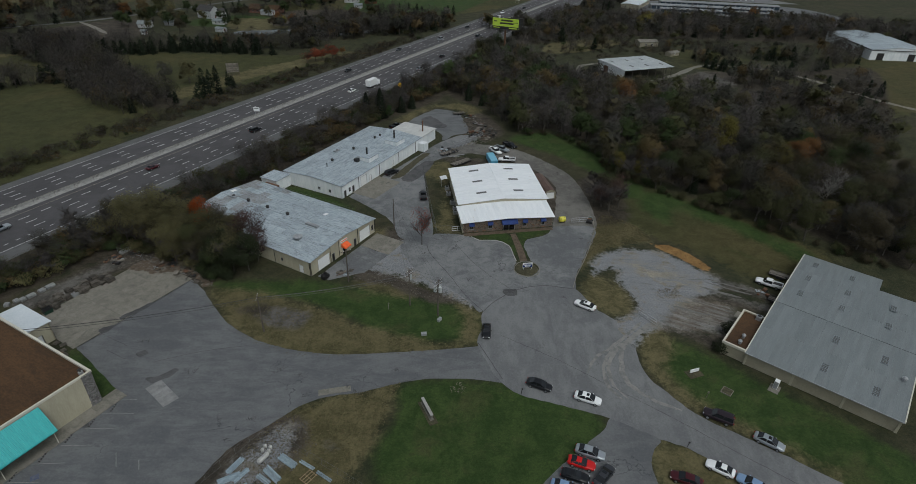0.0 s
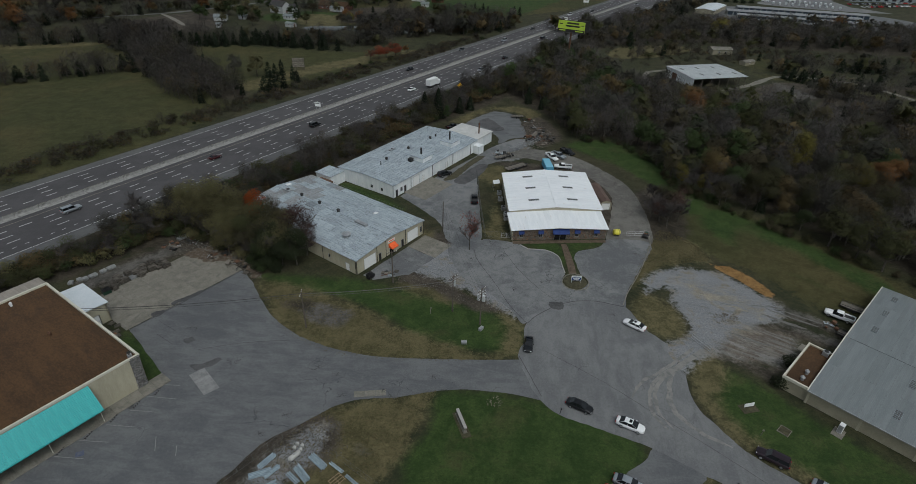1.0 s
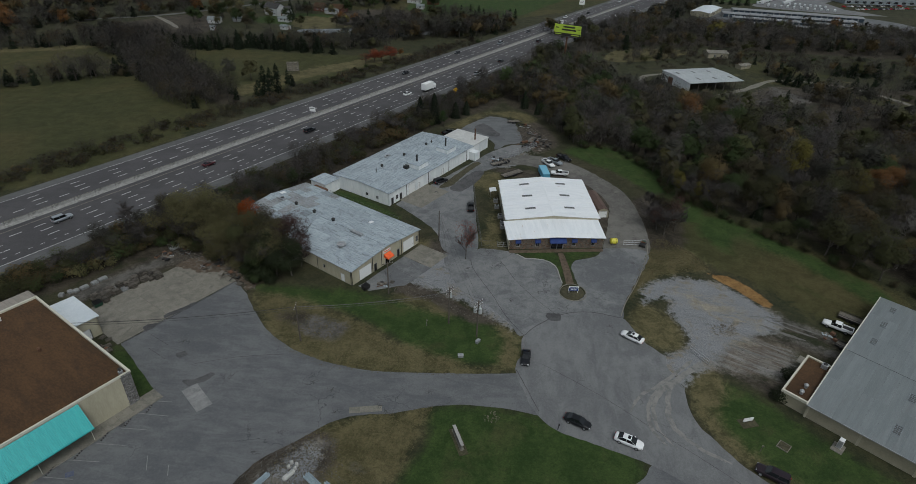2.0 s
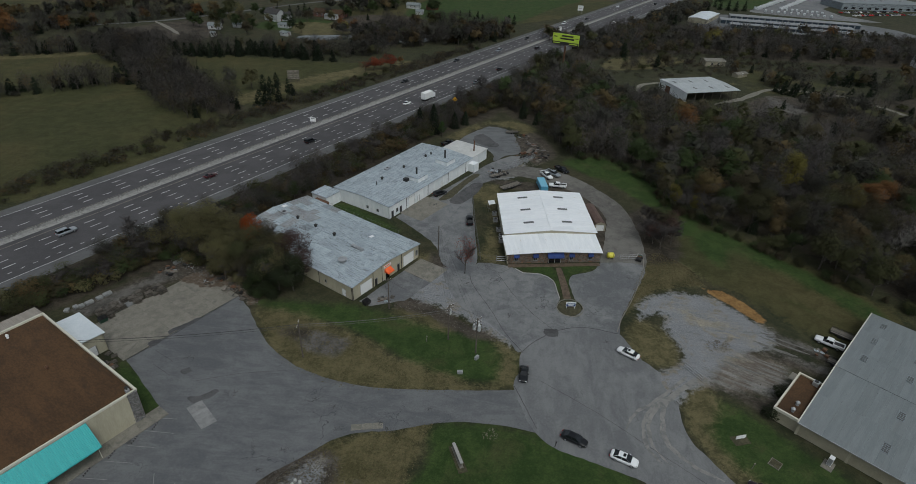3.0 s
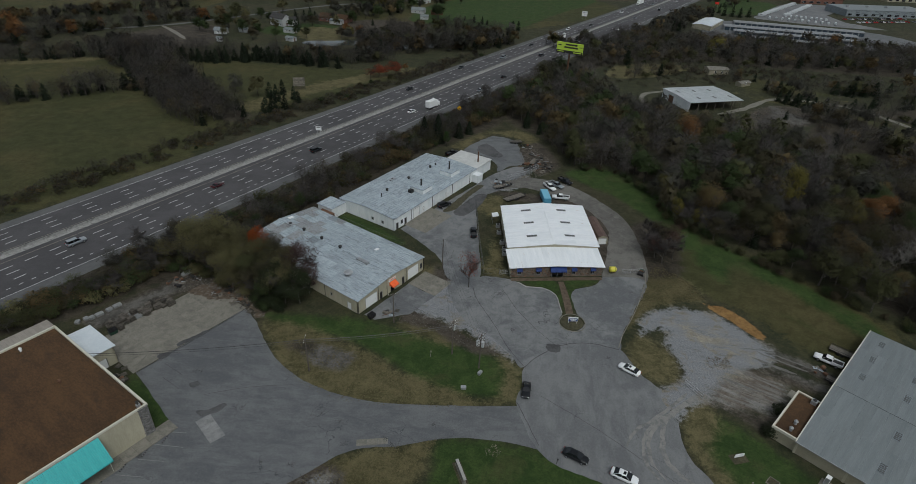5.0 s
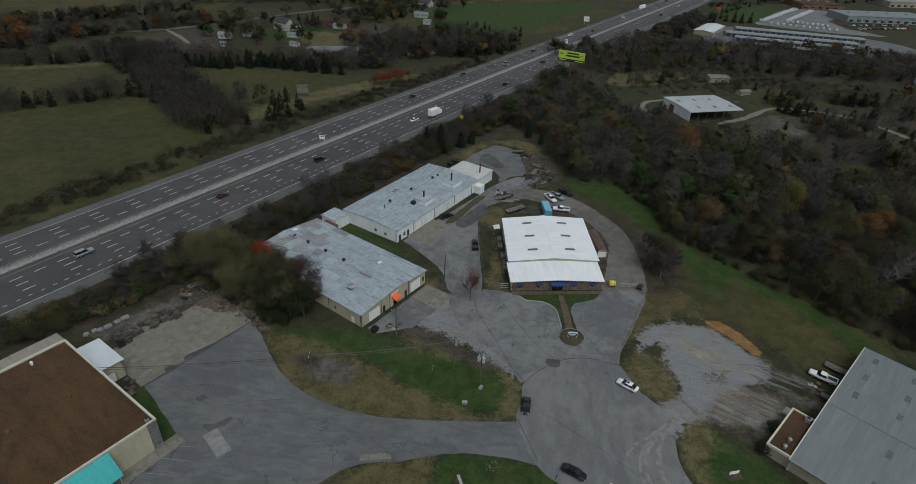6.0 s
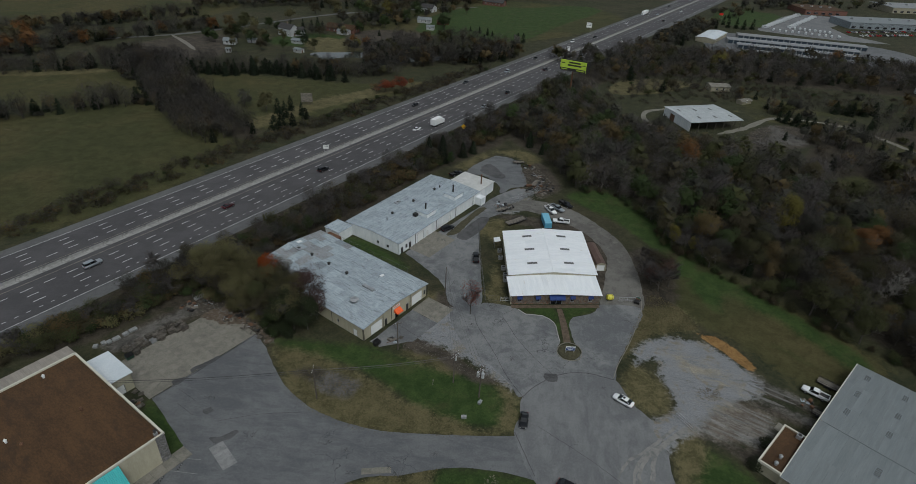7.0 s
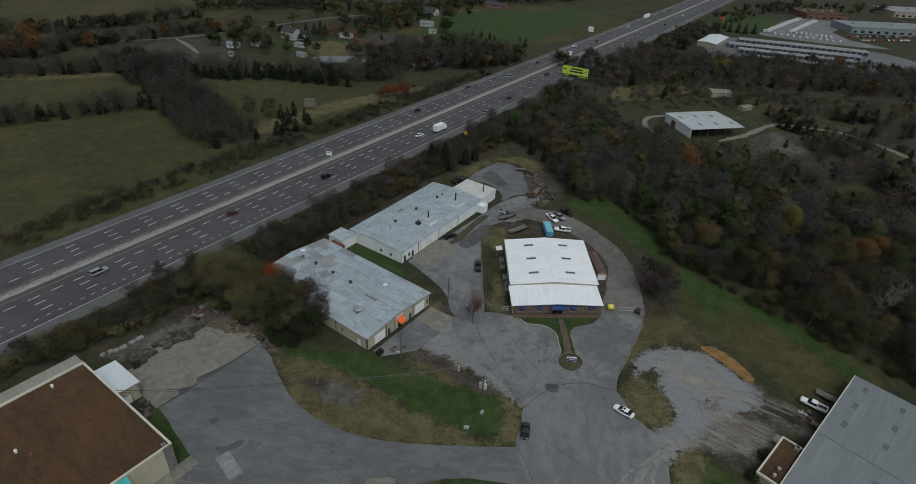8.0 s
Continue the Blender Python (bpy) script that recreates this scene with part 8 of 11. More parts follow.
def scaffold(x, y, turn, nx, label):
    root = thing("scaffold_rack", pose(x, y, 0, 0, 0, turn), label, "scaffold", "scaffold racks in the scrap yard")
    for i in range(nx + 1):
        for s in (0, 1.3):
            rod("upright", (i * 1.6, s, 0), (i * 1.6, s, 1.9), 0.04, 0.04, M["metal_gray"], root, n=5)
        rod("ledger", (i * 1.6, 0, 1.85), (i * 1.6, 1.3, 1.85), 0.035, 0.035, M["metal_gray"], root, n=5)
    for z in (0.9, 1.85):
        for s in (0, 1.3):
            rod("rail", (0, s, z), (nx * 1.6, s, z), 0.035, 0.035, M["metal_gray"], root, n=5)
    for i in range(nx):
        rod("brace", (i * 1.6, 0, 0.1), ((i + 1) * 1.6, 0, 1.85), 0.03, 0.03, M["metal_gray"], root, n=5)


scaffold(0.4, 195.8, 42, 4, "grey steel scaffold frames standing in a row")
scaffold(4.6, 199.4, 60, 4, "grey steel scaffold frames standing in a row")
scaffold(-2.5, 192.2, 36, 3, "grey steel scaffold frames standing in a row")


# ---- loose stones, clods and grass ----
def scatter(name, spots, size, flat, material, label, category, seed):
    """Small stones or clods, too many to count."""
    r = np.random.RandomState(seed)
    base = np.array([(1, 0, 0), (0, 1, 0), (-1, 0, 0), (0, -1, 0), (0, 0, 1)], float)
    tri = np.array([(0, 1, 4), (1, 2, 4), (2, 3, 4), (3, 0, 4)])
    verts, faces = [], []
    for k, (x, y) in enumerate(spots):
        s = size * r.uniform(0.4, 1.4)
        a = r.uniform(0, math.tau)
        c, sn = math.cos(a), math.sin(a)
        v = base * np.array([s * r.uniform(0.7, 1.4), s, s * flat]) * r.uniform(0.75, 1.25, (5, 3))
        verts += [(x + p[0] * c - p[1] * sn, y + p[0] * sn + p[1] * c, max(0, p[2]) + 0.005) for p in v]
        faces += (tri + 5 * k).tolist()
    me = bpy.data.meshes.new(name)
    me.from_pydata(verts, [], faces)
    return tagged(piece(name, me, M[material]), label, category, kind="stuff")


def random_in(outline, n, seed, edge=None):
    r = np.random.RandomState(seed)
    o = np.array(curved(outline, 2.5))
    p = np.stack([r.uniform(o[:, 0].min(), o[:, 0].max(), n * 4), r.uniform(o[:, 1].min(), o[:, 1].max(), n * 4)], 1)
    d = inside_distance(p[:, 0], p[:, 1], o)
    ok = d > 0 if edge is None else (d > 0) & (d < edge)
    return p[ok][:n].tolist()


M["clod"] = foliage("stones_and_clods", (0.045, 0.039, 0.032), (0.150, 0.140, 0.125), (0.085, 0.076, 0.066))
BANK = [(-25, 109.5), (-20, 114.6), (-10, 109.6), (-2, 106), (3, 101), (-2, 101), (-12, 105), (-20, 108)]
scatter("rubble_stones", random_in(BANK, 420, 1), 0.11, 0.8, "clod", "scattered stones and clods on an earth bank", "rubble", 1)
scatter("rubble_stones", random_in([(-84, 112), (-66, 108), (-58, 103), (-56, 108), (-68, 118), (-82, 119)], 420, 2), 0.2, 0.7, "clod", "broken rubble along the yard's end", "rubble", 2)
scatter("rubble_stones", random_in(REGIONS["gravel"][0], 650, 3, 3.0), 0.13, 0.6, "clod", "loose stones along the gravel lot's edge", "rubble", 3)
scatter("rubble_stones", random_in([(46, 108), (52, 110), (52, 106), (47, 105)], 90, 4), 0.2, 0.6, "clod", "clods of earth on the gravel lot", "rubble", 4)
scatter("rubble_stones", random_in([(2, 196), (10, 200), (14, 210), (6, 226), (0, 222), (2, 208)], 500, 5), 0.24, 0.8, "clod", "broken rubble among scrap", "rubble", 5)
scatter("rubble_stones", random_in([(-33, 63), (-27, 66), (-22, 62), (-28, 54), (-36, 52)], 360, 6), 0.12, 0.6, "clod", "loose stones on bare ground", "rubble", 6)
scatter("rubble_stones", random_in([(104, 274), (140, 288), (150, 305), (128, 312), (108, 290)], 500, 7), 0.4, 0.7, "clod", "broken concrete rubble beside the farm track", "rubble", 7)


def grass(outline, n, seed, material, label, height=0.09):
    r = np.random.RandomState(seed)
    verts, faces = [], []
    for k, (x, y) in enumerate(random_in(outline, n, seed)):
        a = r.uniform(0, math.tau)
        w, h = r.uniform(0.12, 0.3), height * r.uniform(0.4, 1.2)
        dx, dy = math.cos(a) * w, math.sin(a) * w
        lx, ly = r.uniform(-0.18, 0.18), r.uniform(-0.18, 0.18)
        verts += [(x - dx, y - dy, 0), (x + dx, y + dy, 0), (x + lx, y + ly, h)]
        faces.append((3 * k, 3 * k + 1, 3 * k + 2))
    me = bpy.data.meshes.new("grass_tufts")
    me.from_pydata(verts, [], faces)
    return tagged(piece("grass_tufts", me, M[material]), label, "grass", kind="stuff")


M["tuft_dry"] = foliage("dry_tufts", (0.058, 0.050, 0.025), (0.118, 0.098, 0.053), (0.085, 0.072, 0.039))
grass(REGIONS["dry"][0], 3500, 2, "tuft_dry", "dry tan grass tufts on the island")
grass(REGIONS["dry"][3], 3000, 4, "tuft_dry", "dry tan grass tufts on rough ground")
grass(REGIONS["dry"][4], 4000, 7, "tuft_dry", "dry tan grass tufts beside the gravel lot")

# ---- traffic on the motorway ----
ROAD_TURN = math.degrees(math.atan2(HD.y, HD.x))
TRAFFIC = "vehicles on the motorway"


def on_road(n, s):
    p = HO + HN * n + HD * s
    return p.x, p.y


def truck(n, s, turn, l, label, cab="white"):
    root = thing("box_truck", pose(*on_road(n, s), 0.05, 0, 0, turn), label, "truck", TRAFFIC)
    box("cargo_box", -l / 2, l / 2 - 2.3, -1.25, 1.25, 1.0, 3.9, M["white_paint"], root, bevel=0.05)
    box("cab", l / 2 - 2.2, l / 2, -1.1, 1.1, 0.5, 2.5, CAR_PAINT[cab], root, bevel=0.15)
    box("windscreen", l / 2 - 0.35, l / 2 + 0.01, -0.95, 0.95, 1.5, 2.3, M["car_glass"], root, bevel=0.05)
    box("chassis", -l / 2, l / 2 - 0.3, -0.5, 0.5, 0.55, 1.0, M["metal_dark"], root)
    for x in (-l / 2 + 1.2, -l / 2 + 2.4, l / 2 - 1.2):
        for sd in (-1, 1):
            rod("wheel", (x, sd * 0.85, 0.5), (x, sd * 1.15, 0.5), 0.5, 0.5, M["tyre"], root, n=12)


for n, s, kind, colour in ((9.4, -78, "suv", "silver"), (9.3, -32, "coupe", "dark_red"), (12.6, 10, "suv", "black"), (12.8, 70, "sedan", "white"), (-9.6, 97, "sedan", "black"), (-6.6, 188, "suv", "silver"), (19.2, 120, "sedan", "silver"), (16, 150, "sedan", "black"),
                           (-9.6, 232, "sedan", "dark_grey"), (12.8, 262, "sedan", "silver"), (9.3, 210, "suv", "dark_grey"), (-13, 300, "suv", "white"), (-6.6, 330, "sedan", "black"), (16, 330, "suv", "white"), (9.3, 390, "sedan", "silver"), (-9.6, 410, "sedan", "white"),
                           (12.8, 450, "suv", "black"), (-3, 480, "sedan", "silver"), (9.3, 520, "sedan", "white"), (-9.6, 540, "suv", "dark_grey"), (-13, 150, "sedan", "dark_grey")):
    x, y = on_road(n, s)
    vehicle(kind, colour, x, y, ROAD_TURN if n > 0 else ROAD_TURN + 180, 0.05, label="%s %s driving on the motorway" % (colour.replace("_", " "), {"suv": "estate wagon", "sedan": "saloon car", "coupe": "low car"}[kind]), group=TRAFFIC)
truck(16.2, 82, ROAD_TURN, 8.6, "white box truck on the motorway's outer lane")
truck(-13, 470, ROAD_TURN + 180, 15, "long white trailer truck on the motorway")


# ---- signs along the motorway ----
def billboard():
    a, b = Vector((14.4, 321.6)), Vector((27.8, 316.4))
    c = (a + b) / 2
    root = thing("billboard", pose(c.x, c.y, 0, 0, 0, math.degrees(math.atan2(b.y - a.y, b.x - a.x))), "lime green billboard with black writing on a steel post", "billboard")
    lime = surface("lime_board", (0.40, 0.56, 0.05), (0.46, 0.62, 0.07), 0.5, 4, 0.6, relief=0)
    w = (b - a).length
    box("panel", -w / 2, w / 2, -0.25, 0.25, 17.6, 23.0, lime, root)
    box("lower_band", -w / 2, w / 2, -0.28, -0.24, 17.6, 19.0, M["metal_dark"], root)
    for x, z, l, h in ((0.8, 22.0, 6.4, 0.8), (0.8, 20.6, 7.6, 0.8), (-5.6, 21.4, 1.8, 0.5), (5.8, 21.2, 2.0, 0.25)):
        box("text_bar", x - l / 2, x + l / 2, -0.29, -0.25, z - h / 2, z + h / 2, M["metal_dark"], root)
    for x, l in ((-4.8, 3.6), (4.4, 4.4)):
        box("text_bar", x - l / 2, x + l / 2, -0.31, -0.28, 18.05, 18.55, lime, root)
    back = box("rear_panel", -w / 2, w / 2, -0.2, 0.2, 17.6, 23.0, M["metal_dark"], root)
    back.matrix_basis = pose(1.2, 2.6, 0, 0, 0, 16)
    box("catwalk", -w / 2, w / 2, -1.0, -0.3, 17.3, 17.45, M["metal_dark"], root)
    rod("post", (0, 0.6, 0), (0, 0.6, 18), 0.5, 0.45, M["rust"], root, n=12)
    rod("torsion_beam", (-w / 2 + 1, 0.6, 18), (w / 2 - 1, 0.6, 18), 0.3, 0.3, M["metal_dark"], root)


billboard()


def old_billboard(x, y, turn, w, h, z, label):
    root = thing("billboard", pose(x, y, 0, 0, 0, turn), label, "billboard")
    for k in range(6):
        px = -w / 2 + k * w / 5
        rod("post", (px, 0, 0), (px, 0, z + h), 0.12, 0.1, M["pole_wood"], root, n=6)
    for k in range(5):
        box("board", -w / 2, w / 2, -0.12, -0.04, z + k * h / 5 + 0.06, z + (k + 1) * h / 5 - 0.06, M["wood"], root)


old_billboard(-113.2, 277.8, 16, 5.6, 4.6, 1.6, "dark wooden back of an old roadside billboard")
old_billboard(-14.4, 450, -60, 10, 4, 3, "grey wooden back of a distant billboard")


def road_sign(x, y, turn, z, w, h, material, label, diamond=False, bars=0):
    root = thing("road_sign", pose(x, y, 0, 0, 0, turn), label, "road sign")
    p = box("panel", -w / 2, w / 2, -0.05, 0.05, -h / 2, h / 2, M[material], root)
    p.matrix_basis = pose(0, -0.1, z, 0, 45 if diamond else 0, 0)
    for s in (-w * 0.3, w * 0.3):
        rod("post", (s, 0, 0), (s, 0, z), 0.06, 0.06, M["metal_gray"], root, n=6)
    for k in range(bars):
        box("text_bar", -w * 0.35, w * 0.35, -0.17, -0.15, z + h * 0.22 - k * h * 0.3 - 0.12, z + h * 0.22 - k * h * 0.3 + 0.12, M["metal_dark"], root)


M["sign_red"] = paint("sign_red", (0.75, 0.03, 0.02), 0.5)
M["sign_yellow"] = paint("sign_yellow", (0.75, 0.42, 0.02), 0.5)
road_sign(179.4, 634.9, -15, 4.5, 3.6, 2.0, "sign_red", "small bright red roadside sign in the distance")
road_sign(-29.3, 258.5, 5, 3.4, 1.7, 1.7, "sign_yellow", "yellow diamond warning sign beside the motorway", True)
road_sign(*on_road(0.9, 23), 0, 3.0, 2.4, 1.7, "white_paint", "white traffic sign on the median barrier", bars=1)
road_sign(43.5, 526, -10, 4.5, 4.5, 4.0, "white_paint", "large pale roadside sign seen across the motorway", bars=2)
road_sign(*on_road(0.9, 262), 0, 4.0, 2.4, 3.0, "white_paint", "white traffic sign on the far median", bars=1)


# ---- tracks beyond the wood ----
def track(points, w, label, material="concrete", z=0.03):
    line = curved(points, 3.0 if w > 1.5 else 0.7, 0.25, 3, closed=False)
    bm = bmesh.new()
    prev = None
    for k, (ax, ay) in enumerate(line):
        bx, by = line[min(k + 1, len(line) - 1)]
        cx, cy = line[max(k - 1, 0)]
        d = Vector((bx - cx, by - cy, 0)).normalized()
        end = min(1.0, 0.25 + min(k, len(line) - 1 - k) / 4)
        n = Vector((-d.y, d.x, 0)) * w / 2 * end * (1 + 0.5 * noise.noise((ax * 0.9, ay * 0.9, w)))
        cur = (bm.verts.new((ax + n.x, ay + n.y, z)), bm.verts.new((ax - n.x, ay - n.y, z)))
        if prev:
            bm.faces.new((prev[0], prev[1], cur[1], cur[0]))
        prev = cur
    bmesh.ops.recalc_face_normals(bm, faces=bm.faces[:])
    return tagged(part("track", bm, M[material]), label, "track", kind="structure")


M["crushed"] = surface("crushed_pale_gravel", (0.095, 0.091, 0.084), (0.155, 0.151, 0.143), 0.8, 6, 0.95, stain=(0.085, 0.077, 0.066), stain_at=(0.5, 0.62), stain_scale=0.6, relief=0.5)
M["dust"] = surface("pale_dust_on_asphalt", (0.172, 0.169, 0.160), (0.232, 0.226, 0.210), 0.6, 6, 0.95, stain=(0.118, 0.119, 0.120), stain_at=(0.46, 0.62), stain_scale=0.5, relief=0.1)
for pts, w in (([(57.5, 110.6), (61, 108.6), (66, 106.4)], 0.8), ([(59.5, 112.6), (64, 110), (69, 107.6)], 0.55), ([(48.6, 102.6), (53, 100.6), (57, 99.4)], 0.6), ([(60, 114), (65, 111.2), (70, 109)], 0.5)):
    track(pts, w, "pale crushed-stone wheel track", "crushed", 0.014)
DUST = [[(42.0, 95.8), (36.8, 90.4), (32.0, 85.9), (30.0, 81.1), (30.4, 76.5), (32.7, 73.3)], [(40.4, 96.1), (34.2, 89.4), (28.6, 84.3), (26.5, 80.1)], [(42.2, 95.2), (35.1, 88.4), (33.1, 81.6), (33.8, 77.4), (37.1, 74.0), (41.6, 71.4)]]
rng = random.Random(77)
for k in range(12):
    off = rng.uniform(-1.0, 0.4)
    pts = [(x + off * (0.4 + 0.25 * n), y - off * 0.3) for n, (x, y) in enumerate(DUST[k % 3])]
    track(pts[:len(pts) - (k // 3) % 2], rng.uniform(0.22, 0.6), "pale dust track carried onto the street", "dust", 0.043 + 0.004 * k)
track([(94.8, 290.2), (110, 302), (118.6, 311), (131.4, 323.5), (149.6, 325), (168, 319.4), (180, 304), (188, 286), (200, 262), (215, 245)], 3.2, "pale gravel farm track beyond the wood")
track([(72.2, 288.8), (63.2, 294.7), (60.6, 307), (64, 317), (72.5, 322.5), (90, 334), (104, 338)], 2.6, "pale gravel loop round an old barn")
track([(-300, 366), (-259, 396.5), (-237, 424), (-215, 458), (-194, 491), (-168, 522), (-120, 560), (-60, 600)], 4.5, "narrow pale country lane between houses", "shoulder")
track([(-259, 396), (-240, 380), (-222, 362)], 3.0, "pale dirt lane beside a field")


# ---- buildings beyond ----
M["barn_roof"] = surface("pale_weathered_barn_sheet", (0.34, 0.37, 0.38), (0.43, 0.455, 0.465), 0.3, 3, 0.5, vary=0.08, stain=(0.25, 0.26, 0.26), relief=0.1)


def barn():
    W, L = 29.8, 24.0
    b = thing("old_barn", pose(80.7, 290.2, 0, 0, 0, 21.8), "large open-sided barn with a pale sheet roof", "barn")
    E, R = 4.8, 5.3
    wall("wall", b, (0, L), (0, 0), [(0, E), (L, E)], M["wall_white"], [(6, 10, -0.1, 3.4)])
    wall("wall", b, (W, L), (0, L), [(0, E), (W, E)], M["wall_white"])
    for k in range(7):
        x = 0.3 + k * (W - 0.6) / 6
        rod("post", (x, 0.2, 0), (x, 0.2, E), 0.14, 0.14, M["pole_wood"], b)
        rod("post", (W - 0.2, 0.3 + k * (L - 0.6) / 6, 0), (W - 0.2, 0.3 + k * (L - 0.6) / 6, E), 0.14, 0.14, M["pole_wood"], b)
    slope(b, (-0.5, -0.5, E), (W + 0.5, -0.5, E), (-0.5, L / 2, R), 9, 2, M["barn_roof"], rib=1.0)
    slope(b, (-0.5, L + 0.5, E), (W + 0.5, L + 0.5, E), (-0.5, L / 2, R), 9, 2, M["barn_roof"], rib=1.0)
    add_door(b, at_wall(0, L - 8, 0, -90), 4.0, 3.4, M["rust"], "rusty sliding door", 2)
    for k in range(6):
        x, y = 3.5 + 4.6 * k, 5.5 if k % 2 else 16.5
        z = E + (R - E) * min(y, L - y) / (L / 2)
        box("roof_light", x - 0.5, x + 0.5, y - 1.6, y + 1.6, z + 0.1, z + 0.17, M["pane_grey"], b, "dull translucent roof sheet")


barn()


def gabled(name, x, y, turn, W, L, E, R, wm, rm, label, category="house", windows=3, chimney=False, cols=5, door=True):
    """A small gabled house: ridge along its length."""
    b = thing(name, pose(x, y, 0, 0, 0, turn), label, category)
    step = L / (windows + 1)
    holes = [(step * (k + 1) - 0.55, step * (k + 1) + 0.55, 1.0, 2.3) for k in range(windows)]
    wall("wall", b, (-L / 2, -W / 2), (L / 2, -W / 2), [(0, E), (L, E)], M[wm], holes)
    wall("wall", b, (L / 2, W / 2), (-L / 2, W / 2), [(0, E), (L, E)], M[wm])
    wall("wall", b, (L / 2, -W / 2), (L / 2, W / 2), [(0, E), (W / 2, R), (W, E)], M[wm], [(W / 2 - 0.5, W / 2 + 0.5, -0.1, 2.1)] if door else ())
    wall("wall", b, (-L / 2, W / 2), (-L / 2, -W / 2), [(0, E), (W / 2, R), (W, E)], M[wm])
    for h in holes:
        add_window(b, at_wall(-L / 2 + (h[0] + h[1]) / 2, -W / 2, 1.0, 0), 1.1, 1.3, M["white_paint"])
    if door:
        add_door(b, at_wall(L / 2, 0, 0, 90), 1.0, 2.1, M["rust"])
    slope(b, (-L / 2 - 0.4, -W / 2 - 0.4, E - 0.1), (L / 2 + 0.4, -W / 2 - 0.4, E - 0.1), (-L / 2 - 0.4, 0, R + 0.05), cols, 1, M[rm])
    slope(b, (-L / 2 - 0.4, W / 2 + 0.4, E - 0.1), (L / 2 + 0.4, W / 2 + 0.4, E - 0.1), (-L / 2 - 0.4, 0, R + 0.05), cols, 1, M[rm])
    if chimney:
        box("chimney", -0.4, 0.4, -0.35, 0.35, E, R + 1.2, M["stone"], b)
    return b


M["roof_dark"] = surface("dark_shingle", (0.025, 0.024, 0.025), (0.055, 0.052, 0.05), 0.5, 6, 0.9)
M["brick"] = surface("red_brick_wall", (0.12, 0.055, 0.04), (0.2, 0.10, 0.075), 1, 6, 0.9)
M["far_white"] = surface("far_white_boards", (0.34, 0.35, 0.355), (0.46, 0.47, 0.475), 0.6, 4, 0.7, relief=0.1)
gabled("farmhouse", -183, 424, -25, 8, 13, 5.2, 8.2, "far_white", "roof_dark", "white two-storey farmhouse with dark gabled roof", windows=4, chimney=True)
gabled("farmhouse_wing", -175, 426, 62, 5, 6, 4.0, 5.8, "far_white", "roof_dark", "white wing with dark roof beside a farmhouse", windows=2)
gabled("garage", -167, 402, -12, 5, 8, 2.4, 3.4, "far_white", "roof_gray", "low white garage near a farmhouse", "garage", 2)
gabled("shed", -157, 378, -20, 4, 6, 2.2, 3.0, "far_white", "roof_gray", "small white shed beside a pond", "shed", 1)
gabled("brown_house", -150, 450, -12, 11, 24, 3.0, 5.4, "brick", "roof_brown", "long low brick house with brown roof", windows=5, chimney=True)
gabled("porch_house", -146, 441, -12, 6, 9, 2.8, 3.6, "far_white", "roof_gray", "white porch building before a brown house", windows=1)
gabled("cottage", -209, 385, 10, 5.5, 8, 2.6, 4.2, "far_white", "roof_gray", "small white cottage under trees", windows=2)
gabled("cottage", -197, 394, 0, 4, 6, 2.2, 3.4, "far_white", "roof_gray", "small white outbuilding under trees", windows=1)
gabled("shed", -199, 363, 0, 2.5, 3, 2.4, 3.2, "far_white", "roof_gray", "tiny white shed in a yard", "shed", 1)
gabled("house", -104, 560, -20, 9, 16, 3.4, 6.4, "far_white", "roof_dark", "pale house with dark roof among trees", windows=4)
gabled("shed", -96, 507, -5, 7, 11, 2.8, 4.4, "far_white", "roof_gray", "pale metal shed on a lawn", "shed", 2)
gabled("shed", -86, 480, 0, 5, 6, 2.6, 3.8, "far_white", "roof_gray", "small pale shed on a lawn", "shed", 1)
gabled("brick_house", -46, 620, -18, 10, 22, 3.2, 6.0, "brick", "roof_dark", "long brick house with dark roof by a field", windows=5, chimney=True)
gabled("shed", -80, 505, 12, 5, 10, 2.4, 3.4, "rust", "roof_brown", "low rusty shed beside trees", "shed", 1)
gabled("ruined_shed", 114, 372, 8, 8, 12, 3.2, 3.9, "wall_tan", "concrete", "abandoned tan block shed with a grey-brown roof", "shed", 2)
gabled("ruined_shed", 123, 348, 35, 4, 8, 2.0, 2.6, "wall_tan", "concrete", "low abandoned block shed in scrub", "shed", 1)
gabled("white_store", 146.5, 531, 62, 15, 40, 3.6, 4.4, "wall_tan", "shed_white", "pale metal storage hall beside the motorway", "warehouse", 3, cols=10)


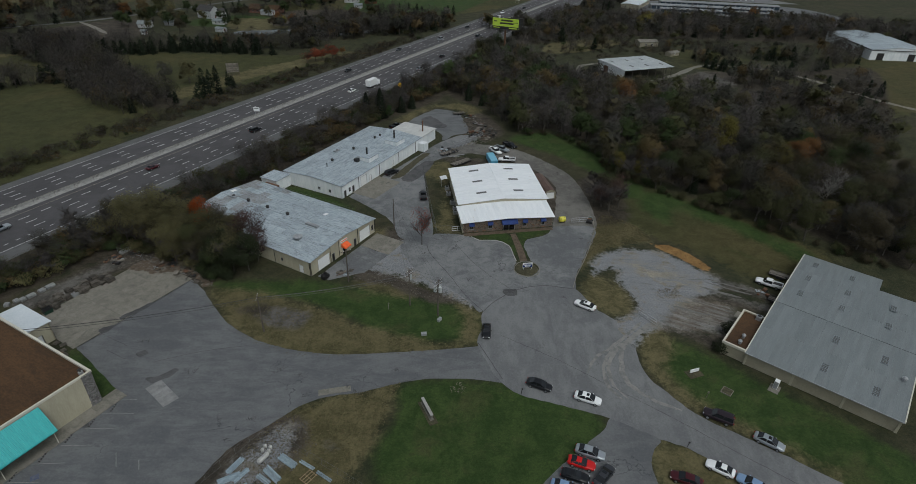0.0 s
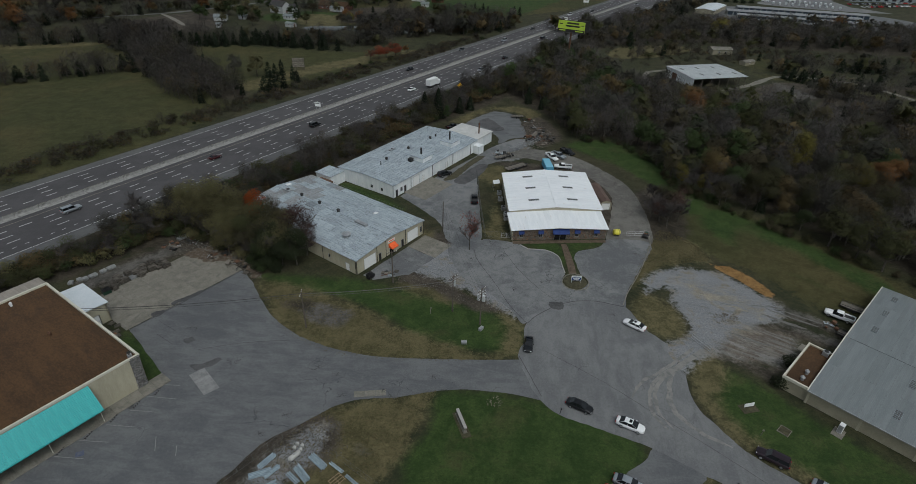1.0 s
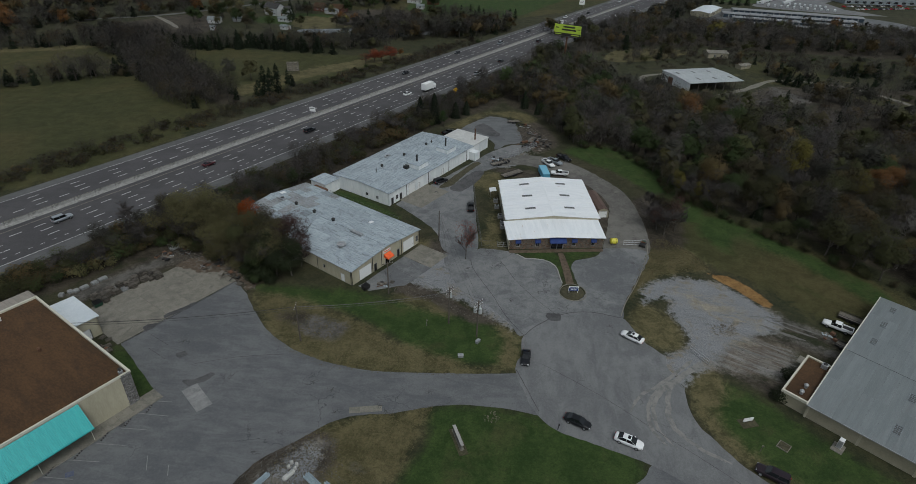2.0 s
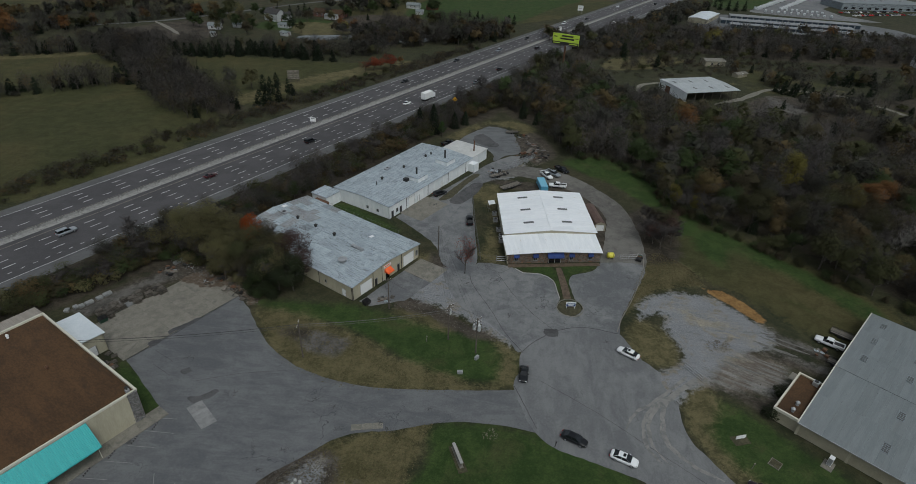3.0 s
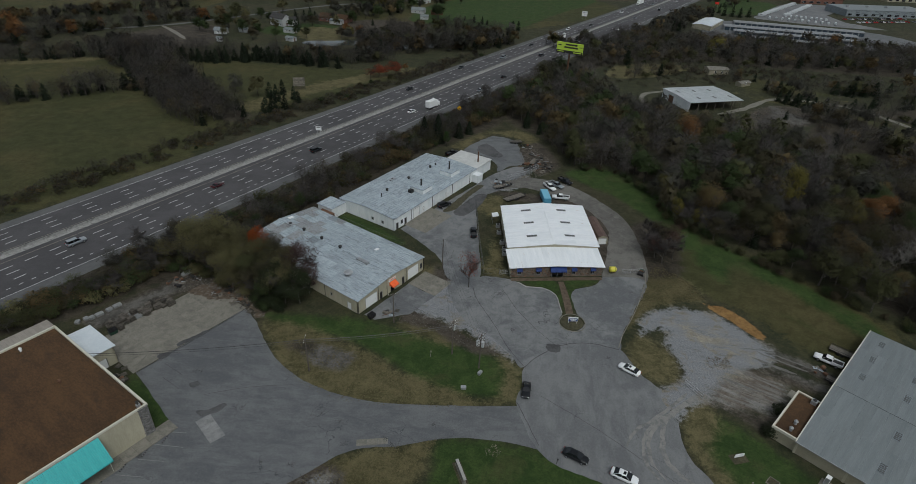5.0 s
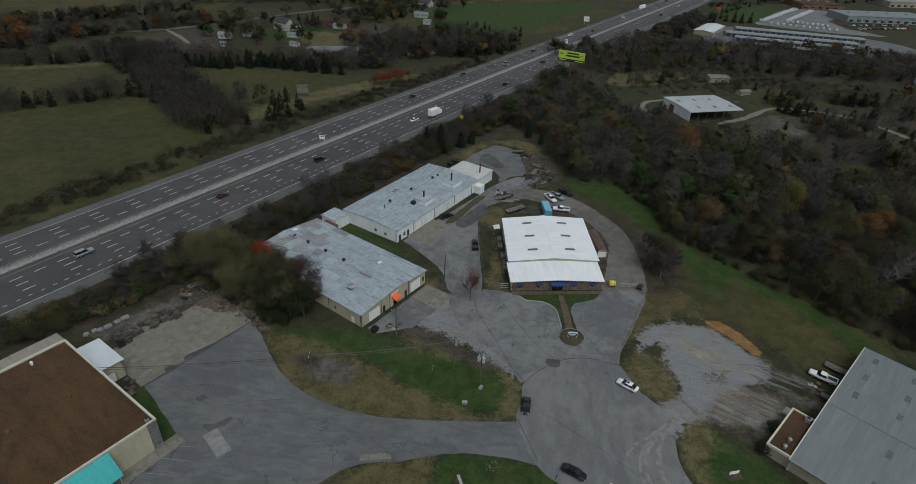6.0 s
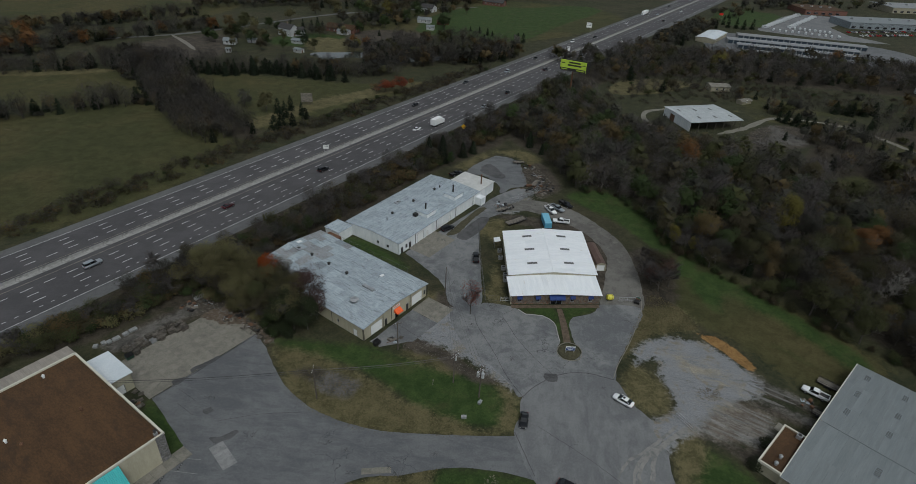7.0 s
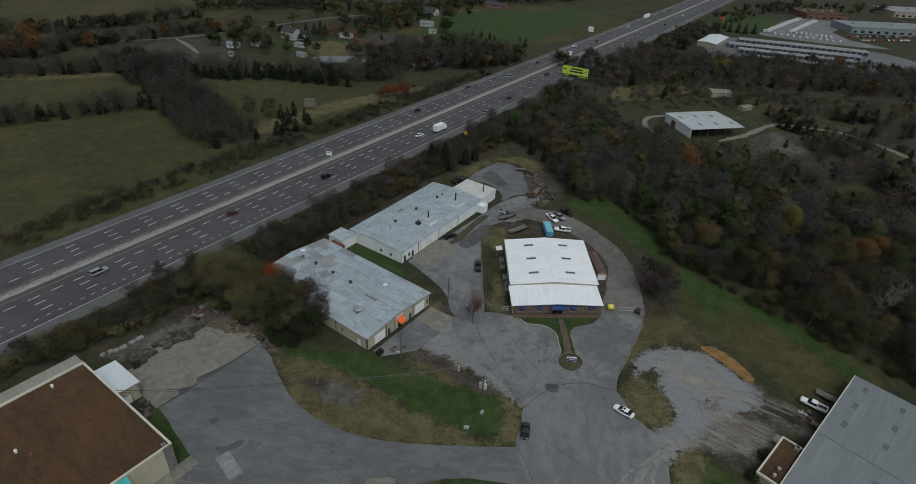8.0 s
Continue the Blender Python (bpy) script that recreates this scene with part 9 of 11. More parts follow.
def metal_hall():
    b = thing("blue_white_warehouse", pose(241.6, 351, 0, 0, 0, -3), "pale metal warehouse with dark trim beyond the fields", "warehouse")
    W, L, E, R = 34.0, 54.0, 6.0, 7.6
    wall("wall", b, (0, 0), (W, 0), [(0, E), (W / 2, R), (W, E)], M["wall_white"], [(4, 8, -0.1, 4.0), (22, 26, -0.1, 4.0)])
    wall("wall", b, (0, L), (0, 0), [(0, E), (L, E)], M["wall_white"], [(L - 12, L - 8, -0.1, 4.0), (L - 25, L - 21, -0.1, 4.0), (L - 38, L - 34, -0.1, 4.0)])
    wall("wall", b, (W, 0), (W, L), [(0, E), (L, E)], M["wall_white"])
    wall("wall", b, (W, L), (0, L), [(0, E), (W / 2, R), (W, E)], M["wall_white"])
    for x in (6, 24):
        add_door(b, at_wall(x, 0, 0, 0), 4.0, 4.0, M["metal_dark"], "dark roller door", 4, "roller_door")
    for y in (10, 23, 36):
        add_door(b, at_wall(0, y, 0, -90), 4.0, 4.0, M["metal_dark"], "dark roller door", 4, "roller_door")
    slope(b, (-0.3, -0.3, E), (-0.3, L + 0.3, E), (W / 2, -0.3, R), 10, 2, M["roof_old"])
    slope(b, (W + 0.3, -0.3, E), (W + 0.3, L + 0.3, E), (W / 2, -0.3, R), 10, 2, M["roof_old"])
    box("eave_trim", -0.4, -0.3, -0.3, L + 0.3, E - 0.5, E, M["metal_dark"], b)
    box("eave_trim", -0.4, W + 0.4, -0.4, -0.3, E - 0.5, E - 0.1, M["metal_dark"], b)


metal_hall()


def storage_row(x0, y0, x1, y1, d, n, label):
    l = math.hypot(x1 - x0, y1 - y0)
    b = thing("storage_building", pose(x0, y0, 0, 0, 0, math.degrees(math.atan2(y1 - y0, x1 - x0))), label, "storage units", "rows of storage units")
    step = l / n
    wall("wall", b, (0, 0), (l, 0), [(0, 2.9), (l, 2.9)], M["far_roof"], [(k * step + 0.5, (k + 1) * step - 0.5, -0.1, 2.55) for k in range(n)])
    wall("wall", b, (l, d), (0, d), [(0, 2.9), (l, 2.9)], M["far_roof"])
    wall("wall", b, (0, d), (0, 0), [(0, 2.9), (d / 2, 3.4), (d, 2.9)], M["far_roof"])
    wall("wall", b, (l, 0), (l, d), [(0, 2.9), (d / 2, 3.4), (d, 2.9)], M["far_roof"])
    bm = bmesh.new()
    add_box(bm, 0.5, step - 0.5, 0.06, 0.12, 0, 2.55)
    me = bpy.data.meshes.new("unit_door")
    bm.to_mesh(me)
    bm.free()
    for k in range(n):
        piece("unit_door", me, M["storage_door"], b, m=Matrix.Translation((k * step, 0, 0)))
    slope(b, (-0.4, -0.4, 2.95), (l + 0.4, -0.4, 2.95), (-0.4, d / 2, 3.5), 8, 1, M["far_roof"])
    slope(b, (-0.4, d + 0.4, 2.95), (l + 0.4, d + 0.4, 2.95), (-0.4, d / 2, 3.5), 8, 1, M["far_roof"])


M["far_roof"] = surface("far_grey_roof", (0.17, 0.18, 0.185), (0.24, 0.25, 0.255), 0.2, 2, 0.6)
M["camper_white"] = paint("camper_white", (0.46, 0.48, 0.5), 0.5)
M["storage_door"] = paint("storage_door_blue", (0.018, 0.036, 0.055), 0.6)
paved("pavement", [(140, 470), (160, 560), (290, 545), (300, 455), (220, 445)], 0.03, "lot", "grey asphalt ground between storage units", rough=0.8, seed=51)
for r in ((171, 541, 270, 527, 11, 22), (157, 519, 255, 506, 11, 22), (160, 501, 245, 487, 9, 20), (166, 478, 238, 466, 8, 16)):
    storage_row(*r, "long low row of storage units with dark doors")
paved("pavement", [(205, 585), (215, 612), (270, 695), (330, 690), (300, 640), (330, 640), (390, 650), (370, 590), (290, 565)], 0.03, "street", "far asphalt vehicle lot", rough=0.8, seed=52)


def big_store(x, y, turn, w, d, h, rm, wm, label):
    b = thing("commercial_building", pose(x, y, 0, 0, 0, turn), label, "building")
    for p0, p1 in (((0, 0), (w, 0)), ((w, 0), (w, d)), ((w, d), (0, d)), ((0, d), (0, 0))):
        l = math.hypot(p1[0] - p0[0], p1[1] - p0[1])
        n = int(l / 8)
        wall("wall", b, p0, p1, [(0, h), (l, h)], M[wm], [(k * 8 + 2, k * 8 + 6, 0.8, 2.8) for k in range(n)] if p0 == (0, 0) else ())
        if p0 == (0, 0):
            for k in range(n):
                add_window(b, at_wall(k * 8 + 4, 0, 0.8, 0), 4.0, 2.0, bars=2)
    slab_under(b, [(-0.3, -0.3, h + 0.15), (w + 0.3, -0.3, h + 0.15), (w + 0.3, d + 0.3, h + 0.15), (-0.3, d + 0.3, h + 0.15)], M[rm], 0.2, "roof")
    for k in range(4):
        roof_unit(b, w * (k + 0.6) / 4.4, d * 0.55, h + 0.15, 2.2, 2.2, 1.2)


# dull sheet on the first store's walls: their shade is put into the colour
big_store(300, 632, 10, 88, 34, 6.0, "roof_gray", "roof_dull", "large flat-roofed commercial building beyond the lots")
big_store(284, 703, 8, 46, 38, 5.0, "roof_brown", "brick", "brown-roofed brick office building in the distance")
big_store(400, 760, 12, 90, 40, 6.0, "far_roof", "wall_tan", "long pale commercial building in the distance")
rng = random.Random(23)


def camper_proto():
    root = thing("camper", Matrix.Translation((0, 0, 0)), "white parked camper van in a sales lot", "camper", "rows of parked campers")
    box("body", -3.5, 3.0, -1.2, 1.2, 0.5, 3.0, M["camper_white"], root, bevel=0.12)
    box("cab", 3.0, 4.0, -1.0, 1.0, 0.5, 1.8, M["camper_white"], root, bevel=0.15)
    box("side_window", -2.0, 0.5, -1.23, -1.19, 1.7, 2.3, M["car_glass"], root)
    for x in (-1.6, 2.8):
        for s in (-1, 1):
            rod("wheel", (x, s * 0.95, 0.4), (x, s * 1.2, 0.4), 0.4, 0.4, M["tyre"], root, n=10)
    return root


camper = camper_proto()
first = True
for (ax, ay), (bx, by), n, turn in (((212, 602), (272, 690), 24, 0), ((238, 612), (286, 684), 20, 0), ((236, 606), (268, 596), 9, 70), ((216, 590), (268, 577), 11, 70)):
    for k in range(n):
        s = k / (n - 1)
        m = pose(ax + (bx - ax) * s + rng.uniform(-0.4, 0.4), ay + (by - ay) * s, 0.03, 0, 0, turn + rng.uniform(-4, 4)) @ Matrix.Scale(rng.uniform(0.72, 0.88), 4)
        if first:
            camper.matrix_basis = m
            first = False
        else:
            copy_thing(camper, m)
for k in range(26):
    s = k / 25
    for row in (0, 1):
        if rng.random() < 0.75:
            vehicle("sedan", rng.choice(("white", "black", "silver", "dark_grey", "red")), 296 + 66 * s + row * -6, 596 + 26 * s + row * 14, 100 + rng.uniform(-4, 4), label="car parked in a far sales lot", group="cars in the far lots")

# pond among the far trees
m_water, nt, p = node_mat("pond_water")
p.inputs["Base Color"].default_value = (0.05, 0.055, 0.05, 1)
p.inputs["Roughness"].default_value = 0.08
vec = object_vec(nt)
bump(nt, p, tex_noise(nt, vec, 0.8, 4, 0.6), 0.08, 0.1)
M["water"] = m_water
paved("water", [(-148, 374), (-146, 381), (-132, 386), (-118, 391), (-112, 386), (-100, 378), (-88, 384), (-64, 397), (-61, 389), (-84, 374), (-99, 361), (-106, 364), (-114, 376), (-124, 374), (-135, 367)], 0.02, "water", "small grey pond among far trees", "water", rough=0.8, seed=61)

# ---- trees ----
def unit(v):
    return v / (np.linalg.norm(v, axis=-1, keepdims=True) + 1e-9)


def flakes(rng, c, out, size, spread_n=0.45):
    """Small three-cornered leaf clumps at the places c, lying across the directions out. Gives corners, faces and soft crown normals."""
    k = len(c)
    n = unit(out + rng.normal(size=(k, 3)) * spread_n)
    u = unit(np.cross(n, rng.normal(size=(k, 3))))
    v = np.cross(n, u)
    a0 = rng.uniform(0, math.tau, (k, 1))
    corners = []
    for j in range(3):
        a = a0 + j * math.tau / 3 + rng.uniform(-0.35, 0.35, (k, 1))
        corners.append(c + (u * np.cos(a) + v * np.sin(a)) * size * rng.uniform(0.65, 1.25, (k, 1)))
    nrm = np.repeat(unit(out + rng.normal(size=(k, 3)) * 0.16), 3, 0)
    return np.stack(corners, 1).reshape(-1, 3), np.full(k, 3, np.int32), nrm


def leaf_crown(seed, height, width, base, count, size, shape="round", inner=0):
    """Many small leaf clumps in a lumpy, open crown of rounded lobes."""
    rng = np.random.RandomState(seed)
    H = height - base
    if shape == "cone":
        s = rng.uniform(0, 1, count) ** 1.4
        a = rng.uniform(0, math.tau, count)
        r = width / 2 * (1 - s) ** 0.62 * rng.uniform(0.55, 1.08, count) * (1 + 0.14 * np.sin(9 * s + 3 * np.sin(2 * a + seed)))
        c = np.stack([r * np.cos(a), r * np.sin(a), base + H * s], 1)
        out = np.stack([np.cos(a), np.sin(a), np.full(count, 0.7)], 1)
        ci, oi_ = c[:inner] * np.array([0.55, 0.55, 0.92]), out[:inner]
        wide = 0.26 * width * (1 - s[:inner, None]) ** 0.6
    else:
        nl = 17
        d0 = unit(rng.normal(size=(nl, 3)) + np.array([0, 0, 0.25]))
        d0[:, 2] = np.maximum(d0[:, 2], -0.45)
        mid = np.array([0, 0, base + 0.54 * H])
        reach = np.array([0.31 * width, 0.31 * width, 0.31 * H])
        lobe = mid + d0 * reach * rng.uniform(0.55, 1.1, (nl, 1))
        lr = width * rng.uniform(0.15, 0.25, nl)
        i = rng.randint(nl, size=count)
        d = unit(rng.normal(size=(count, 3)) + 0.5 * d0[i])
        c = lobe[i] + d * lr[i, None] * np.array([1.15, 1.15, 0.9]) * rng.uniform(0.55, 1.12, (count, 1))
        out = 0.5 * d + 0.45 * d0[i] + np.array([0, 0, 0.65])
        k = np.arange(inner) % nl
        ci, oi_ = lobe[k] + rng.normal(size=(inner, 3)) * lr[k, None] * 0.3, d0[k] + np.array([0, 0, 0.6])
        wide = lr[k, None] * 0.8
    parts = [flakes(rng, c, out, size)]
    if inner:
        # larger clumps deep inside, so that the crown closes
        parts.append(flakes(rng, ci, oi_, wide, 0.8))
    co, sz, nrm = (np.concatenate([p[j] for p in parts]) for j in range(3))
    return co.astype(np.float32), np.arange(len(co), dtype=np.int32), sz, nrm.astype(np.float32)


def haze_crown(seed, height, width, base, count, length, thick):
    """The fine, see-through twig work of a bare crown: thin slips that fill it, pointing outwards and up."""
    rng = np.random.RandomState(seed)
    H = height - base
    d = unit(rng.normal(size=(count, 3)) + np.array([0, 0, 0.3]))
    az = np.arctan2(d[:, 1], d[:, 0])
    lump = 1 + 0.16 * np.sin(3 * az + seed) + 0.12 * np.sin(5 * az + 4 * d[:, 2] + 2 * seed)
    r = (rng.uniform(0, 1, count) ** 0.45 * lump)[:, None]
    c = np.array([0, 0, base + 0.5 * H]) + d * r * np.array([0.46 * width, 0.46 * width, 0.47 * H])
    dd = unit(d * 0.7 + np.array([0, 0, 0.35]) + rng.normal(size=(count, 3)) * 0.7)
    w = unit(np.cross(dd, rng.normal(size=(count, 3)))) * thick * rng.uniform(0.6, 1.4, (count, 1))
    out = unit(d * 0.6 + np.array([0, 0, 0.8]))
    co = np.stack([c - w, c + w, c + dd * length * rng.uniform(0.5, 1.4, (count, 1))], 1)
    flip = (np.cross(co[:, 1] - co[:, 0], co[:, 2] - co[:, 0]) * out).sum(1) < 0
    co[flip] = co[flip][:, ::-1]
    return co.reshape(-1, 3).astype(np.float32), np.arange(3 * count, dtype=np.int32), np.full(count, 3, np.int32), np.repeat(out, 3, 0).astype(np.float32)


def limbs(seed, height, width, base, twigs=0, levels=3, thick=0.0045):
    """A tapered trunk that forks into limbs, and fine twigs at their ends."""
    rng = random.Random(seed)
    bm = bmesh.new()
    tips = []

    def grow(a, d, length, r, level):
        mid = a + d * length * 0.5 + Vector((rng.uniform(-1, 1), rng.uniform(-1, 1), 0)) * length * 0.06
        b = a + d * length
        n = 6 if level == 0 else (4 if level == 1 else 3)
        add_rod(bm, a, mid, r, r * 0.8, n)
        add_rod(bm, mid, b, r * 0.8, r * 0.55, n)
        if level >= levels:
            tips.append((b, d, length))
            return
        for k in range(5 if level < 2 else 3):
            s = rng.uniform(0.4, 1.0)
            spread_a = rng.uniform(0, math.tau)
            side = Vector((math.cos(spread_a), math.sin(spread_a), rng.uniform(0.0, 0.6)))
            nd = (d * rng.uniform(0.4, 0.9) + side * (0.5 + 0.55 * width / height)).normalized()
            grow(a + d * length * s, nd, length * rng.uniform(0.5, 0.78), r * 0.5, level + 1)
        tips.append((b, d, length * 0.6))

    grow(Vector((0, 0, -0.2)), Vector((rng.uniform(-0.06, 0.06), rng.uniform(-0.06, 0.06), 1)).normalized(), height * 0.45, 0.014 * height + 0.04, 0)
    me = bpy.data.meshes.new("trunk")
    bm.normal_update()
    bm.to_mesh(me)
    bm.free()
    nr = np.random.RandomState(seed)
    i = nr.randint(len(tips), size=twigs)
    b = np.array([tuple(t[0]) for t in tips])[i]
    d = np.array([tuple(t[1]) for t in tips])[i]
    length = np.array([t[2] for t in tips])[i][:, None]
    dd = unit(nr.normal(size=(twigs, 3)) * 0.7 + d + np.array([0, 0, 0.25]))
    o = b - d * length * nr.uniform(0, 0.9, (twigs, 1))
    e = o + dd * nr.uniform(0.5, 1.5, (twigs, 1)) * height * 0.09
    w = unit(np.cross(dd, nr.normal(size=(twigs, 3)))) * (thick * height)
    out = unit((o - np.array([0, 0, 0.45 * height])) / height + np.array([0, 0, 0.5]))
    co = np.stack([o - w, o + w, e], 1)
    flip = (np.cross(co[:, 1] - co[:, 0], co[:, 2] - co[:, 0]) * out).sum(1) < 0
    co[flip] = co[flip][:, ::-1]
    return me, (co.reshape(-1, 3).astype(np.float32), np.arange(3 * twigs, dtype=np.int32), np.full(twigs, 3, np.int32), np.repeat(out, 3, 0).astype(np.float32))


PROTO = {}


def proto(key, seed, height, width, base, leaves, size, twigs, shape="round", levels=2, inner=0, thick=0.0045):
    tr, tw = limbs(seed, height, width, base, twigs, levels, thick)
    PROTO[key] = (tr, tw if twigs else None, leaf_crown(seed, height, width, base, leaves, size, shape, inner) if leaves else None)


def hazy(key, seed, height, width, base, count, length, thick, leaves=0, size=0.3):
    tr, tw = limbs(seed, height, width, base, 0, 1)
    PROTO[key] = (tr, haze_crown(seed, height, width, base, count, length, thick), leaf_crown(seed, height, width, base, leaves, size) if leaves else None)


for k in range(4):
    proto(("bare", k), 10 + k, 11, 9, 2, 0, 0.3, 1700, levels=3)
    proto(("snag", k), 14 + k, 11, 10, 2, 0, 0.3, 900, levels=3)
    proto(("thin", k), 20 + k, 11, 8.5, 1.5, 1200, 0.17, 1000, levels=2)
    proto(("leafy", k), 30 + k, 11.5, 8.5, 0.5, 2900, 0.20, 250, levels=2)
    proto(("bush", k), 40 + k, 3.0, 4.6, 0.0, 800, 0.17, 160, levels=1)
    proto(("cedar", k), 50 + k, 8, 4.4, 0.2, 2200, 0.20, 0, "cone", levels=0)
    proto(("mid", k), 80 + k, 11.5, 8.5, 0.5, 850, 0.29, 160, levels=0, inner=24)
    hazy(("midbare", k), 88 + k, 11, 9, 1, 850, 1.1, 0.07)
    proto(("midbush", k), 45 + k, 3.0, 4.6, 0.0, 300, 0.24, 80, levels=0)
    hazy(("midthin", k), 85 + k, 11, 8.5, 0.5, 500, 1.0, 0.08, 330, 0.26)
    proto(("far", k), 60 + k, 10, 9, 0.3, 330, 0.36, 40, levels=0, inner=34, thick=0.008)
    hazy(("farbare", k), 92 + k, 10.5, 9.5, 0.3, 330, 0.7, 0.12, 150, 0.27)
    hazy(("hedge", k), 75 + k, 10.5, 9.5, 0.3, 330, 0.65, 0.115, 250, 0.27)
    proto(("distant", k), 104 + k, 10, 9.5, 0.3, 150, 0.56, 0, levels=0, inner=24)
    hazy(("scrub", k), 96 + k, 2.2, 5.0, 0.0, 80, 0.5, 0.11, 90, 0.24)
    proto(("village", k), 100 + k, 10.5, 9.5, 0.3, 620, 0.34, 60, levels=0, inner=34, thick=0.006)
    proto(("farbush", k), 65 + k, 3.0, 4.6, 0.0, 130, 0.30, 40, levels=0, inner=17, thick=0.012)
    proto(("farcedar", k), 70 + k, 8, 5.0, 0.2, 310, 0.38, 0, "cone", levels=0, inner=30)

M["bark_pale"] = surface("pale_dead_bark", (0.11, 0.105, 0.095), (0.21, 0.20, 0.185), 1, 5, 0.9)
M["twig_pale"] = foliage("pale_dead_twigs", (0.09, 0.085, 0.078), (0.17, 0.16, 0.148), (0.13, 0.12, 0.11))
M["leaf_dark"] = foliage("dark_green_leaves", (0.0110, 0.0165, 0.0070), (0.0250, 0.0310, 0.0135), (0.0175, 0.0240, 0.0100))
M["leaf_straw"] = foliage("straw_olive_leaves", (0.0561, 0.0525, 0.0244), (0.1122, 0.1, 0.0488), (0.0805, 0.0756, 0.0366))
M["leaf_leafgreen"] = foliage("fresh_green_leaves", (0.022, 0.052, 0.012), (0.050, 0.088, 0.024), (0.036, 0.068, 0.018))
M["leaf_fire"] = foliage("bright_orange_leaves", (0.16, 0.035, 0.008), (0.30, 0.075, 0.015), (0.20, 0.05, 0.012))
M["leaf_plum"] = foliage("dark_red_brown_leaves", (0.032, 0.018, 0.016), (0.070, 0.038, 0.032), (0.050, 0.028, 0.024))
M["leaf_tawny"] = foliage("tawny_leaves", (0.050, 0.036, 0.017), (0.095, 0.066, 0.030), (0.068, 0.052, 0.024))
M["leaf_wine"] = foliage("wine_red_leaves", (0.075, 0.028, 0.024), (0.150, 0.060, 0.048), (0.105, 0.042, 0.034))
LEAF_WORD = {"leaf_dark": "dark green", "leaf_straw": "straw-olive leaved", "leaf_wine": "wine-red leaved", "leaf_tawny": "tawny-leaved", "leaf_plum": "dark red-brown leaved", "leaf_leafgreen": "bright green", "leaf_fire": "bright orange-leaved", "leaf_grey": "grey-brown leaved", "leaf_olive": "olive-leaved", "leaf_brown": "brown-leaved", "leaf_green": "green-leaved", "leaf_gold": "yellow-leaved", "leaf_orange": "orange-leaved", "leaf_red": "red-leaved", "leaf_cedar": "dark green"}
MESH_BY_LEAF = {}


def spot_matrix(x, y, scale, wide, rng):
    return Matrix.LocRotScale((x, y, 0), Euler((0, 0, rng.uniform(0, math.tau))), (scale * wide * rng.uniform(0.9, 1.1), scale * wide * rng.uniform(0.9, 1.1), scale * rng.uniform(0.9, 1.1)))


def tree(x, y, kind, leaf, scale=1.0, wide=1.0, group="", label=""):
    rng = random.Random(int(x * 100) * 7919 + int(y * 100))
    k = rng.randrange(4)
    tr, tw, cr = PROTO[(kind, k)]
    name = "bush" if "bush" in kind else ("cedar_tree" if "cedar" in kind else "tree")
    word = {"bare": "bare grey-brown autumn tree with fine twigs", "thin": "half-bare %s autumn tree" % LEAF_WORD[leaf], "leafy": "%s broad autumn tree with open crown" % LEAF_WORD[leaf],
            "bush": "%s dense low shrub" % LEAF_WORD[leaf], "cedar": "dark green upright cedar tree", "far": "%s woodland tree in autumn" % LEAF_WORD[leaf], "mid": "%s woodland tree in autumn" % LEAF_WORD[leaf], "midthin": "half-bare woodland tree in autumn", "midbare": "bare woodland tree in autumn", "midbush": "low shrub", "hedge": "hedgerow tree", "farcedar": "dark green distant cedar tree", "farbush": "%s distant low shrub" % LEAF_WORD[leaf], "farbare": "bare grey hedgerow tree", "scrub": "low brown scrub", "distant": "distant tree", "village": "%s round tree near houses" % LEAF_WORD[leaf], "snag": "bare dead tree with pale grey limbs"}[kind]
    t = thing(name, spot_matrix(x, y, scale, wide, rng), label or word, "shrub" if "bush" in kind else "tree", group)
    piece("trunk", tr, M["bark_pale"] if kind == "snag" else M["bark"], t)
    key = (kind, k, leaf)
    if key not in MESH_BY_LEAF:
        MESH_BY_LEAF[key] = crown_mesh(tw, cr, leaf, "twig_pale" if kind == "snag" else "twig")
    piece("crown", MESH_BY_LEAF[key], None, t)
    return t


def crown_mesh(tw, cr, leaf, twig="twig"):
    """Twigs and leaf clumps of one crown."""
    me = bpy.data.meshes.new("crown")
    rows, mi, base = [], [], 0
    for src, mat in ((tw, twig), (cr, leaf)):
        if src is None:
            continue
        me.materials.append(M[mat])
        rows.append((src[0], src[1] + base, src[2], src[3]))
        mi.append(np.full(len(src[2]), len(me.materials) - 1, np.int32))
        base += len(src[0])
    fill_mesh(me, *(np.concatenate([r[j] for r in rows]) for j in range(3)), np.concatenate(mi), np.concatenate([r[3] for r in rows]))
    return me


def fill_mesh(me, co, lp, sz, mi, nrm):
    me.vertices.add(len(co))
    me.vertices.foreach_set("co", co.ravel())
    me.loops.add(len(lp))
    me.loops.foreach_set("vertex_index", lp)
    me.polygons.add(len(sz))
    me.polygons.foreach_set("loop_start", np.concatenate([[0], np.cumsum(sz)[:-1]]).astype(np.int32))
    me.polygons.foreach_set("material_index", mi)
    me.update(calc_edges=True)
    me.normals_split_custom_set_from_vertices(nrm)


ARRAYS = {}


